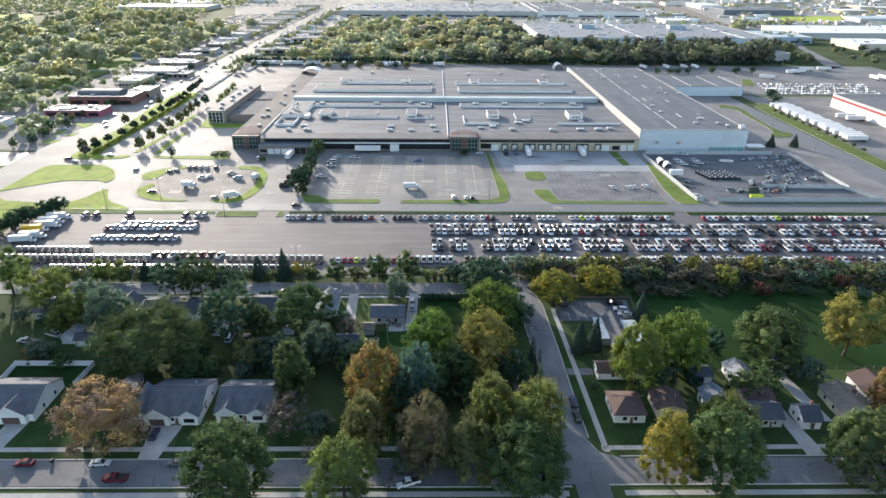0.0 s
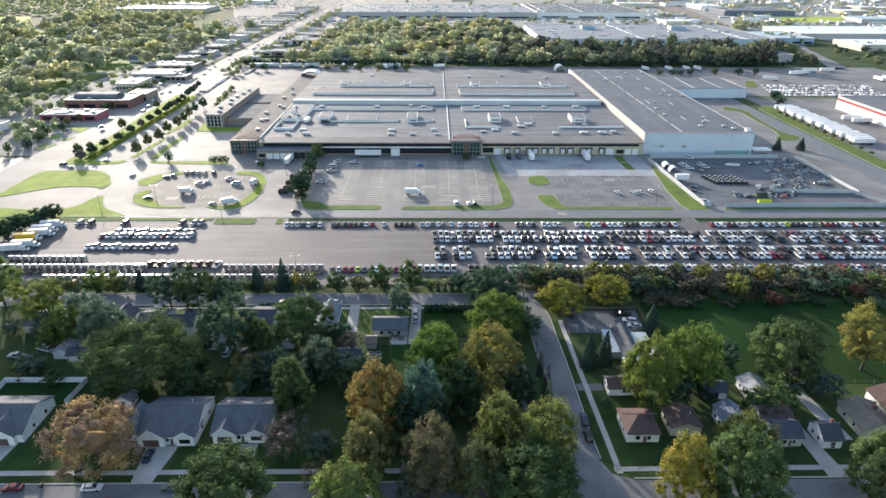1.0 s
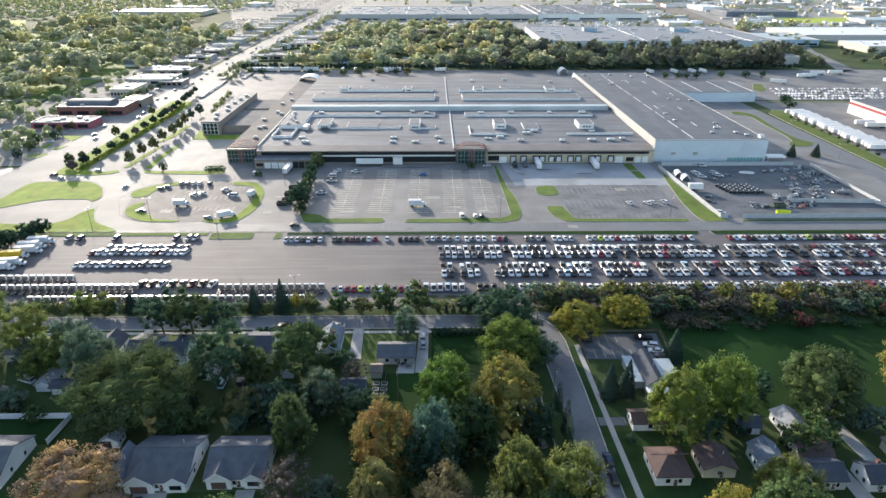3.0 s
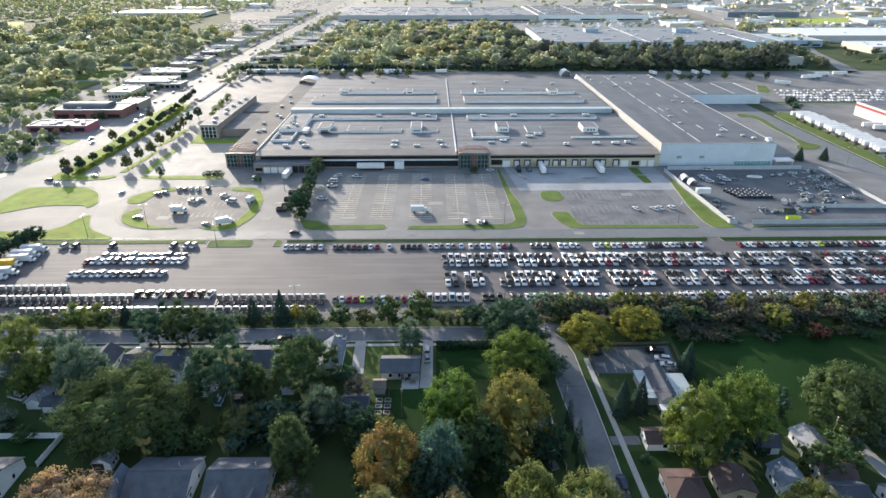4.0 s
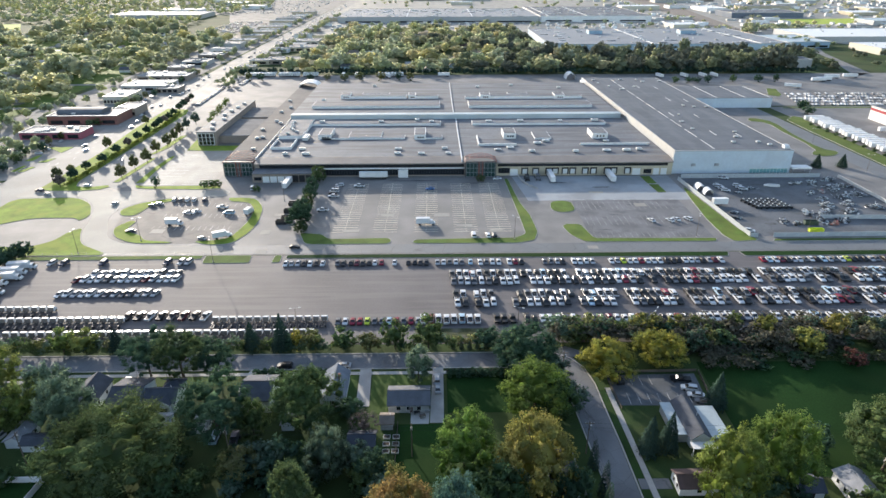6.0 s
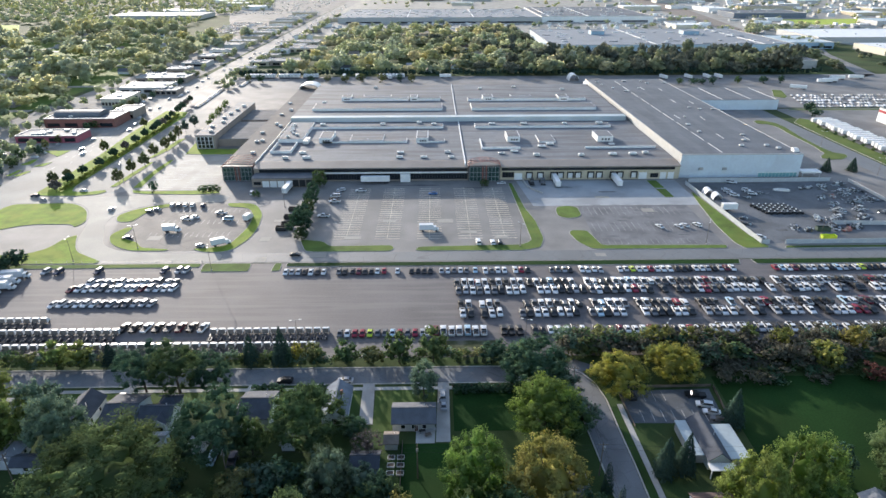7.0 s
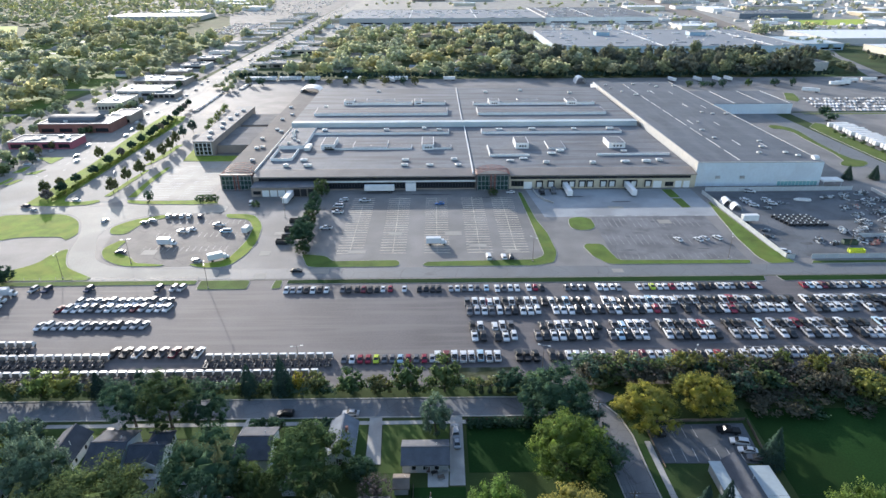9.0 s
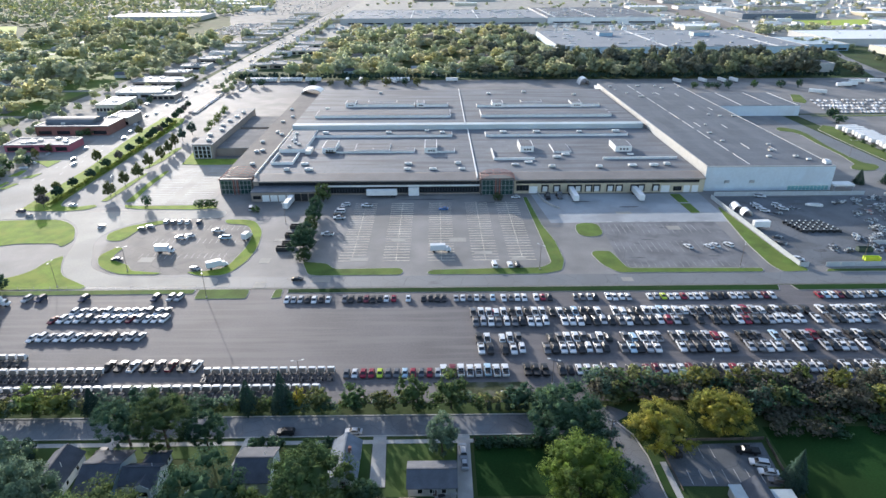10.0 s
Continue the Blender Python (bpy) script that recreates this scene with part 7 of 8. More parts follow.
# ---- houses ----
def house(x0, x1, y0, y1, eave, rise, ridge, roof, wall, label, windows=2, door=True, garage=False, chimney=False, gables=(), over=0.4, name="house", hip=False):
    """A house with thick walls, a pitched roof along its ridge axis ("x" or "y"), and openings on the side that faces south."""
    o = thing(name, (x0 + x1) / 2, (y0 + y1) / 2, 0, 0, label, name)
    w, d = (x1 - x0) / 2, (y1 - y0) / 2
    bm = bmnew()
    if hip:
        box(bm, -w, w, -d, d, 0, eave)
    elif ridge == "x":
        prism(bm, [(-d, 0), (d, 0), (d, eave), (0, eave + rise), (-d, eave)], -w, w, "x")
    else:
        prism(bm, [(0, -w), (0, w), (eave, w), (eave + rise, 0), (eave, -w)], -d, d, "y")
    part("wall", bm, M[wall], o)
    half, run = (d, w) if ridge == "x" else (w, d)
    sl = rise / half
    if hip:
        bm = bmnew()
        a, b, r = w + over, d + over, max(0.3, w - d * 0.8)
        low = [bm.verts.new(q) for q in ((-a, -b, eave), (a, -b, eave), (a, b, eave), (-a, b, eave))]
        rim = [bm.verts.new(q) for q in ((-a, -b, eave + 0.2), (a, -b, eave + 0.2), (a, b, eave + 0.2), (-a, b, eave + 0.2))]
        top = [bm.verts.new((-r, 0, eave + rise)), bm.verts.new((r, 0, eave + rise))]
        bm.faces.new(low[::-1])
        for k in range(4):
            bm.faces.new((low[k], low[(k + 1) % 4], rim[(k + 1) % 4], rim[k]))
        bm.faces.new((rim[0], rim[1], top[1], top[0]))
        bm.faces.new((rim[1], rim[2], top[1]))
        bm.faces.new((rim[2], rim[3], top[0], top[1]))
        bm.faces.new((rim[3], rim[0], top[0]))
        part("roof", bm, M[roof], o, "hipped shingle roof")
    for s in () if hip else (-1, 1):
        bm = bmnew()
        e, t = half + over, 0.22
        pts = [(0, eave + rise + 0.03), (s * e, eave - sl * over + 0.03), (s * e, eave - sl * over + 0.03 + t), (0, eave + rise + 0.03 + t)]
        if ridge == "x":
            prism(bm, pts, -run - over, run + over, "x")
        else:
            prism(bm, [(z, x) for x, z in pts], -run - over, run + over, "y")
        part("roof", bm, M[roof], o, "shingled roof slope")
    bm = bmnew()
    t = 0.2
    if ridge == "x":
        box(bm, -run - over, run + over, -t, t, eave + rise + 0.2, eave + rise + 0.33)
    else:
        box(bm, -t, t, -run - over, run + over, eave + rise + 0.2, eave + rise + 0.33)
    part("ridge_cap", bm, M[roof], o)

    def opening(cx, z0, z1, ww, nm, material, lab, side=-1):
        bm = bmnew()
        if side in (-1, 1):
            box(bm, cx - ww / 2, cx + ww / 2, side * d - 0.05, side * d + 0.05, z0, z1)
        else:
            k = -1 if side == -2 else 1
            box(bm, k * w - 0.05, k * w + 0.05, cx - ww / 2, cx + ww / 2, z0, z1)
        p = part(nm, bm, material, o, lab)
        bm = bmnew()
        f = 0.09
        for a, b, c, e2 in ((cx - ww / 2 - f, cx - ww / 2, z0, z1), (cx + ww / 2, cx + ww / 2 + f, z0, z1), (cx - ww / 2 - f, cx + ww / 2 + f, z0 - f, z0), (cx - ww / 2 - f, cx + ww / 2 + f, z1, z1 + f)):
            if side in (-1, 1):
                box(bm, a, b, side * d - 0.09, side * d + 0.09, c, e2)
            else:
                k = -1 if side == -2 else 1
                box(bm, k * w - 0.09, k * w + 0.09, a, b, c, e2)
        part(nm + "_frame", bm, M["white"], p, "white frame")

    for i in range(windows):
        opening(-w + (i + 1) * 2 * w / (windows + 1), 0.95, min(2.2, eave - 0.2), 1.1, "window", M["glass"], "dark window pane")
    for k in (-2, 2):
        opening(-d * 0.35, 0.95, min(2.1, eave - 0.25), 0.9, "window", M["glass"], "dark window pane", k)
        opening(d * 0.4, 0.95, min(2.1, eave - 0.25), 0.9, "window", M["glass"], "dark window pane", k)
    if door:
        opening(w * 0.12, 0.05, 2.05, 0.95, "door", M["shingle_brown"], "dark door")
    if garage:
        opening(garage if garage is not True else -w * 0.45, 0.05, 2.3, min(4.8, w * 1.3), "garage_door", M["shingle_brown"] if garage is not True else M["black"], "wide garage door")
    if chimney:
        bm = bmnew()
        box(bm, w * 0.3, w * 0.3 + 0.7, 0.4, 1.1, eave, eave + rise + 0.9)
        part("chimney", bm, M["red_brick"], o, "brick chimney")
    for gx, gw, gd in gables:
        bm = bmnew()
        prism(bm, [(0, gx - gw), (0, gx + gw), (eave, gx + gw), (eave + gw * 0.75, gx), (eave, gx - gw)], -d - gd, -d + 2.5, "y")
        g = part("front_gable", bm, M[wall], o, "front gable")
        for s in (-1, 1):
            bm = bmnew()
            e = gw + 0.35
            pts = [(eave + gw * 0.75 + 0.03, gx), (eave - 0.26 + 0.03, gx + s * e), (eave - 0.05, gx + s * e), (eave + gw * 0.75 + 0.24, gx)]
            prism(bm, pts, -d - gd - 0.35, -d + half * 0.8, "y")
            part("gable_roof", bm, M[roof], g, "shingled gable roof")
        bm = bmnew()
        box(bm, gx - gw * 0.6, gx + gw * 0.6, -d - gd - 0.05, -d - gd + 0.05, 0.15 if gw > 2.6 else 0.9, 2.2)
        part("garage_door" if gw > 2.6 else "window", bm, M["shingle_brown"] if gw > 2.6 else M["glass"], g)
        bm = bmnew()
        for s in (-1, 1):
            prism(bm, [(eave + gw * 0.75 - 0.05, gx), (eave - 0.1, gx + s * (gw + 0.3)), (eave + 0.15, gx + s * (gw + 0.3)), (eave + gw * 0.75 + 0.2, gx)], -d - gd - 0.42, -d - gd - 0.34, "y")
        part("gable_trim", bm, M["white"], g, "white barge boards")
    bm = bmnew()
    tube(bm, (w * 0.5, half * 0.3 if ridge == "x" else 0, eave + rise * 0.5), (w * 0.5, half * 0.3 if ridge == "x" else 0, eave + rise + 0.35), 0.09, 0.09, 6)
    part("vent_pipe", bm, M["white"], o)
    return o


house(-76.0, -62.2, 126.5, 141.5, 2.9, 3.4, "x", "shingle_grey", "siding_white", "white house with a grey shingled roof and two front gables", 1, True, False, False, ((-4.0, 3.3, 0.8), (4.4, 2.3, 0.6)))
house(-58.2, -44.6, 127.4, 141.0, 2.9, 3.2, "x", "shingle_grey", "siding_white", "white house with a dark grey shingled roof and front gables", 1, True, False, False, ((-3.6, 2.9, 0.6), (4.4, 2.2, 0.5)))
house(-123.5, -106.2, 127.6, 142.0, 2.9, 3.4, "x", "shingle_grey", "siding_white", "white house with a grey roof and brick garage front", 1, True, False, False, ((3.4, 3.8, 1.2),))
house(-81.5, -77.6, 128.0, 137.0, 2.8, 2.4, "y", "shingle_blue", "siding_white", "narrow white house with a blue-grey roof", 1, False)
house(-88.8, -84.6, 140.6, 144.4, 2.4, 1.4, "y", "shingle_pale", "siding_white", "small white camper built as a shed with a pale roof", 0, False, True, name="shed")
house(-21.8, -10.6, 175.2, 183.2, 2.7, 1.7, "x", "shingle_grey", "siding_grey", "low grey house with a long grey roof", 3, True)
house(-41.0, -34.2, 178.0, 190.6, 2.8, 2.4, "y", "shingle_blue", "siding_white", "white house with a blue-grey roof", 1, True, chimney=True)
house(-62.4, -54.2, 176.0, 187.0, 4.2, 2.2, "x", "shingle_dark", "siding_white", "white two-storey house with a dark roof", 2, True)
house(-88.6, -80.4, 176.6, 183.0, 3.4, 2.1, "x", "shingle_dark", "siding_white", "white house with a dark blue roof", 2, True, gables=((1.4, 1.7, 1.2),))
house(-86.4, -81.4, 183.7, 188.0, 2.5, 1.5, "x", "shingle_dark", "siding_white", "small dark-roofed garage behind a house", 0, False, True, name="garage", hip=True)
house(-98.2, -90.0, 174.0, 187.4, 3.4, 2.4, "x", "shingle_dark", "siding_pale_blue", "tall pale blue house with a dark roof", 2, True)
house(-109.6, -102.6, 175.4, 187.6, 3.0, 2.4, "y", "shingle_dark", "siding_white", "white house with a dark roof under trees", 1, True)
house(-136.0, -126.0, 178.0, 187.0, 2.9, 2.2, "x", "shingle_grey", "siding_cream", "cream house with a grey roof under trees", 2, True)
house(18.2, 24.4, 145.0, 156.0, 2.5, 1.6, "y", "shingle_dark", "siding_white", "white gabled garage with a dark roof", 0, False, True, name="garage")
house(47.5, 55.8, 126.5, 135.8, 2.8, 2.3, "x", "shingle_brown", "siding_white", "small white house with a hipped brown roof", 2, True, chimney=True, hip=True)
house(47.6, 56.6, 145.1, 150.6, 2.5, 1.4, "x", "shingle_brown", "siding_white", "low white garage with a brown roof", 1, False, name="garage")
house(59.6, 67.4, 128.8, 136.4, 2.8, 1.5, "y", "shingle_brown", "siding_cream", "small cream house with a brown roof", 1, True)
house(86.0, 92.3, 142.5, 149.6, 2.6, 1.5, "y", "shingle_pale", "siding_white", "white garage with a pale grey roof", 0, False, True, name="garage")
house(84.8, 91.6, 124.8, 131.8, 2.9, 2.0, "x", "shingle_dark", "siding_grey", "grey house with a dark brown roof", 2, True)
house(84.6, 92.8, 132.4, 137.8, 2.9, 1.7, "x", "shingle_brown", "siding_white", "rear wing with a brown roof", 1, False)
house(73.6, 79.8, 130.2, 136.6, 3.4, 2.1, "y", "shingle_blue", "siding_pale_blue", "pale blue house with a grey roof", 1, True)
house(74.8, 80.4, 143.4, 148.4, 2.5, 1.3, "x", "shingle_dark", "siding_white", "low white garage with a dark roof", 0, False, True, name="garage")
house(96.6, 101.4, 124.0, 130.8, 2.8, 2.2, "x", "shingle_dark", "siding_white", "small white house with a dark roof", 1, True, chimney=True)
house(108.8, 118.0, 127.6, 138.4, 2.8, 1.9, "y", "shingle_tan", "siding_cream", "cream house with a long brown roof", 1, True, chimney=True)
house(120.0, 129.4, 130.0, 143.6, 2.9, 1.9, "y", "shingle_brown", "siding_white", "white house with a long brown roof", 2, True)
house(102.0, 107.0, 150.0, 155.0, 2.5, 1.3, "y", "shingle_dark", "siding_white", "small white garage under trees", 0, False, True, name="garage")
house(-31.0, -24.4, 160.0, 165.4, 2.4, 1.4, "x", "shingle_dark", "siding_blue", "blue shed under bare branches", 1, True, name="shed")
house(-23.4, -20.2, 168.4, 172.4, 2.2, 0.9, "x", "shingle_tan", "siding_grey", "small grey garden shed", 0, False, name="shed")
# A shed shape added in place of a white camper.
house(-118.6, -113.8, 163.4, 170.4, 2.4, 1.2, "y", "shingle_pale", "siding_white", "white camper built as a shed with a pale roof", 0, False, name="shed")
house(-113.6, -106.0, 162.0, 166.0, 2.4, 0.9, "x", "shingle_dark", "siding_white", "long white shed with a dark roof", 1, False, name="shed")
house(-83.0, -79.4, 168.0, 173.0, 2.6, 1.0, "x", "shingle_pale", "siding_pale_blue", "pale back porch roof", 0, False, name="shed")
house(-49.6, -46.4, 168.6, 172.0, 2.2, 1.0, "y", "shingle_pale", "siding_white", "small pale shed under trees", 0, False, name="shed")
house(-72.8, -69.0, 168.0, 175.0, 2.4, 1.0, "y", "shingle_pale", "siding_white", "white camper-like shed beside a house", 0, False, name="shed")
# club building by the small lot: steep ridge between two pale flat roofs
club = house(56.0, 61.0, 160.4, 174.8, 3.1, 2.0, "y", "shingle_dark", "siding_white", "hall with a steep dark roof between pale flat wings", 1, True, name="hall")
for a, b, c, e in ((-5.6, -2.6, -5.0, 7.0), (2.6, 7.8, -6.4, 5.4)):
    bm = bmnew()
    box(bm, a, b, c, e, 0, 2.6)
    wing = part("flat_wing", bm, M["siding_grey"], club, "flat-roofed wing")
    bm = bmnew()
    box(bm, a - 0.3, b + 0.3, c - 0.3, e + 0.3, 2.6, 2.8)
    part("wing_roof", bm, M["roof_blue"], wing, "pale flat roof")
bm = bmnew()
box(bm, -3.2, 3.2, -10.4, -7.9, 2.5, 2.75)
part("porch_roof", bm, M["white"], club, "white porch frame")
for x in (-3.0, 3.0):
    bm = bmnew()
    box(bm, x - 0.1, x + 0.1, -10.3, -10.1, 0, 2.5)
    part("post", bm, M["white"], club)


# ---- fences ----
def fence(a, b, h, material, label, step=6.0, name="fence"):
    a, b = Vector(a), Vector(b)
    ang = math.degrees(math.atan2((b - a).y, (b - a).x))
    n = max(1, round((b - a).length / step))
    st = (b - a).length / n
    o = thing(name, a.x, a.y, 0, ang, label, name)
    bm = bmnew()
    if material is M["steel"]:
        for k in range(5):
            box(bm, 0.0, st, -0.012, 0.012, h * (k + 0.9) / 5, h * (k + 0.9) / 5 + 0.02)
    else:
        box(bm, 0.06, st - 0.06, -0.04, 0.04, 0.0, h)
    post = 0.04 if material is M["steel"] else 0.07
    p = part("panel", bm, M["frame_grey"] if material is M["steel"] else material, o)
    for i in range(1, n):
        twin(p, o, (i * st, 0, 0))
    if name == "fence":
        bm = bmnew()
        box(bm, -post, post, -post, post, 0, h + 0.12)
        q = part("post", bm, material, o)
        for i in range(1, n + 1):
            twin(q, o, (i * st, 0, 0))
    return o


fence((-126, 152), (-102.6, 152), 1.8, M["vinyl"], "white vinyl fence round a lawn")
fence((-102.6, 152), (-103.4, 142), 1.8, M["vinyl"], "white vinyl fence round a lawn")
fence((-126, 152), (-125.2, 140.6), 1.8, M["vinyl"], "white vinyl fence round a lawn")
fence((-96.6, 129), (-88, 128.6), 1.3, M["vinyl"], "low white fence beside a house")
fence((42.9, 175.8), (42.2, 190.9), 0.5, M["wood"], "low timber edge of a parking lot")
fence((43, 192.0), (70, 192.4), 0.9, M["wood"], "grey timber rail behind a parking lot")
fence((70.6, 192), (69, 176), 0.9, M["wood"], "grey timber rail beside a parking lot")
fence((75, 149), (150, 150.6), 1.2, M["steel"], "grey wire fence along the field")
fence((26, 139), (25.4, 158), 1.4, M["concrete"], "pale wall beside a garage")
fence((-19, 170.4), (-19, 149), 1.2, M["wood"], "thin dark garden fence")
fence((-5.4, 193.4), (16, 193.4), 1.0, M["wood"], "dark timber fence behind a hedge")


def long_wall(a, b, h, label, step=6.0):
    return fence(a, b, h, M["fence_wall"], label, step, "wall")


long_wall((129, 369), (133.0, 290.6), 2.3, "pale panel wall along the scrap yard")
long_wall((133, 290.2), (136.6, 290.2), 2.2, "pale panel wall along the scrap yard")
long_wall((143.4, 290.2), (228.6, 290.6), 2.2, "pale panel wall along the scrap yard")
long_wall((228.6, 290.8), (220, 309), 1.8, "pale panel wall along the scrap yard")
long_wall((222.6, 309), (222, 372), 1.8, "pale panel wall along the scrap yard")
long_wall((132, 372.4), (212, 372.4), 2.4, "pale panel wall before the warehouse")
long_wall((176, 311), (220, 309.4), 2.2, "pale panel wall across the scrap yard")
fence((-192, 276.2), (-106, 276.4), 1.6, M["steel"], "grey wire fence beside the lot", 6.0)
fence((-186, 258), (-184, 275), 2.4, M["steel"], "grey wire fence beside the lot", 6.0)

# ---- poles ----
POLES = []


def light_pole(x, y, h=11.0, rz=0):
    m = pose(x, y, 0, 0, 0, rz) @ Matrix.Diagonal((1, 1, h / 11, 1))
    if POLES:
        return copy_thing(POLES[0], m)
    o = thing("light_pole", 0, 0, 0, 0, "tall thin dark light pole with two lamp heads", "light pole", "light poles")
    o.matrix_basis = m
    bm = bmnew()
    tube(bm, (0, 0, 0), (0, 0, 11), 0.11, 0.07, 8)
    part("pole", bm, M["wood"], o)
    bm = bmnew()
    tube(bm, (0, 0, 0), (0, 0, 0.7), 0.3, 0.28, 10)
    part("footing", bm, M["kerb"], o, "concrete footing")
    for s in (-1, 1):
        bm = bmnew()
        tube(bm, (0, 0, 10.8), (s * 1.2, 0, 11.0), 0.05, 0.04, 6)
        part("arm", bm, M["steel"], o)
        bm = bmnew()
        box(bm, s * 1.5 - 0.4, s * 1.5 + 0.4, -0.2, 0.2, 10.9, 11.08)
        part("lamp_head", bm, M["unit"], o)
    POLES.append(o)
    return o


for x, y in ((-100.0, 269.4), (-160.0, 278.6), (-139.0, 291.4), (27.0, 290.0), (108.5, 290.2), (-86, 340), (160, 292.5), (-185, 380), (244, 380), (246, 440), (64, 214), (19, 216), (-55, 217), (170, 214)):
    light_pole(x, y, 11.0 if y > 220 else 9.0, random.uniform(0, 180))


def utility_pole(x, y, rz):
    o = thing("utility_pole", x, y, 0, rz, "weathered wooden utility pole with a cross arm", "utility pole", "utility poles")
    bm = bmnew()
    tube(bm, (0, 0, 0), (0, 0, 10.5), 0.17, 0.11, 8)
    part("pole", bm, M["wood"], o)
    bm = bmnew()
    box(bm, -1.2, 1.2, -0.07, 0.07, 9.7, 9.9)
    part("cross_arm", bm, M["wood"], o)
    for s in (-1.0, -0.4, 0.4, 1.0):
        bm = bmnew()
        tube(bm, (s, 0, 9.9), (s, 0, 10.15), 0.05, 0.04, 6)
        part("insulator", bm, M["unit"], o)
    bm = bmnew()
    tube(bm, (0.35, 0, 8.2), (0.35, 0, 9.2), 0.25, 0.25, 8)
    part("transformer", bm, M["steel"], o, "grey transformer can")
    return o


PP = [(28.6, 188.7), (29.0, 158.9), (28.9, 128.0), (-14.8, 158.7), (-60, 158.2), (-110, 157.6), (75, 158)]
for x, y in PP:
    utility_pole(x, y, 90 if x < 0 else 0)


def wire(a, b, z, sag):
    bm = bmnew()
    n, old = 10, None
    side = Vector((b[1] - a[1], a[0] - b[0], 0)).normalized() * 0.025
    for i in range(n + 1):
        p = Vector((a[0] + (b[0] - a[0]) * i / n, a[1] + (b[1] - a[1]) * i / n, z - sag * 4 * (i / n) * (1 - i / n)))
        ring = [bm.verts.new(p + q) for q in (side, Vector((0, 0, 0.025)), -side, Vector((0, 0, -0.025)))]
        for k in range(4 if old else 0):
            bm.faces.new((old[k], old[(k + 1) % 4], ring[(k + 1) % 4], ring[k]))
        old = ring
    o = part("overhead_cable", bm, M["black"])
    return tagged(o, "thin black overhead cable between poles", "cable", "overhead cables")


for z in (9.95, 8.6):
    wire((29.0, 158.9), (-14.8, 158.7), z, 0.9)
    wire((-14.8, 158.7), (-60, 158.2), z, 0.9)
    wire((-60, 158.2), (-110, 157.6), z, 0.9)
    wire((29.0, 158.9), (75, 158), z, 0.9)
    wire((28.6, 188.7), (29.0, 158.9), z, 0.5)
    wire((29.0, 158.9), (28.9, 128), z, 0.5)

# ---- scrap yard ----
rs_ = random.Random(17)
JUNK = [M["frame_grey"], M["frame"], M["steel"], M["fence_wall"], M["roof_dark"], M["frame_grey"], M["unit"], M["roof_dark"], M["roof_blue"]]


def scrap_heap(x, y, sx, sy, n, h, mats=JUNK, label="heap of tangled scrap metal and machine parts"):
    o = thing("scrap_heap", x, y, 0.08, rs_.uniform(0, 90), label, "scrap heap", "scrap heaps in the yard")
    for k, m in enumerate(mats):
        bm = bmnew()
        for _ in range(max(2, n // len(mats))):
            a, b, c = rs_.uniform(0.4, 2.2), rs_.uniform(0.2, 1.0), rs_.uniform(0.15, 0.7)
            px, py = rs_.gauss(0, sx / 2.6), rs_.gauss(0, sy / 2.6)
            pz = max(0.02, rs_.random() * h * (1 - min(1, abs(px) / sx + abs(py) / sy)))
            v0 = len(bm.verts)
            if rs_.random() < 0.3:
                tube(bm, (px, py, pz), (px + rs_.uniform(-2, 2), py + rs_.uniform(-2, 2), pz + rs_.uniform(0, 1.0)), 0.12, 0.12, 6)
            else:
                box(bm, -a / 2, a / 2, -b / 2, b / 2, 0, c)
                bm.verts.ensure_lookup_table()
                t = pose(px, py, pz, rs_.uniform(-15, 15), rs_.uniform(-15, 15), rs_.uniform(0, 180))
                bmesh.ops.transform(bm, matrix=t, verts=bm.verts[v0:])
        tagged(part("scrap", bm, m, o), kind="stuff")
    return o


for x, y, sx, sy, n, h in ((157, 307, 4, 2.2, 60, 1.3), (162, 304.4, 2.6, 1.8, 40, 1.2), (176, 308, 6, 2.6, 80, 1.6), (186, 308, 6, 3, 80, 1.7), (174, 317, 5, 2, 70, 1.3), (184, 319, 7, 2.6, 110, 1.6), (197, 320, 6, 3, 90, 1.6), (190, 328, 7, 2.6, 110, 1.6), (202, 330, 6, 3, 90, 1.6), (213, 325, 5, 4, 90, 1.6), (193, 337, 4, 2.4, 60, 1.2), (205, 340, 6, 3, 100, 1.6), (215, 343, 4, 6, 110, 1.8), (192, 346, 5, 2, 60, 1.1), (207, 352, 6, 3, 100, 1.6), (216, 356, 4, 5, 100, 1.8), (202, 363, 6, 2.4, 90, 1.6), (214, 367, 6, 2.4, 90, 1.7), (192, 361, 5, 1.6, 40, 0.9), (153.6, 347, 3, 1.2, 30, 0.8), (164, 353.6, 2.6, 1.2, 30, 0.8), (138.8, 319, 1.8, 2.4, 30, 0.9), (137.4, 312, 1.8, 2.4, 26, 0.8)):
    scrap_heap(x, y, sx, sy, n, h)
scrap_heap(180, 304.6, 5, 1.6, 46, 0.9, [M["arch"], M["fascia"], M["siding_brick"]], "heap of rusty brown scrap metal")
scrap_heap(199, 348, 4, 1.2, 30, 0.8, [M["arch"], M["fascia"], M["unit"]], "heap of rusty and pale scrap metal")


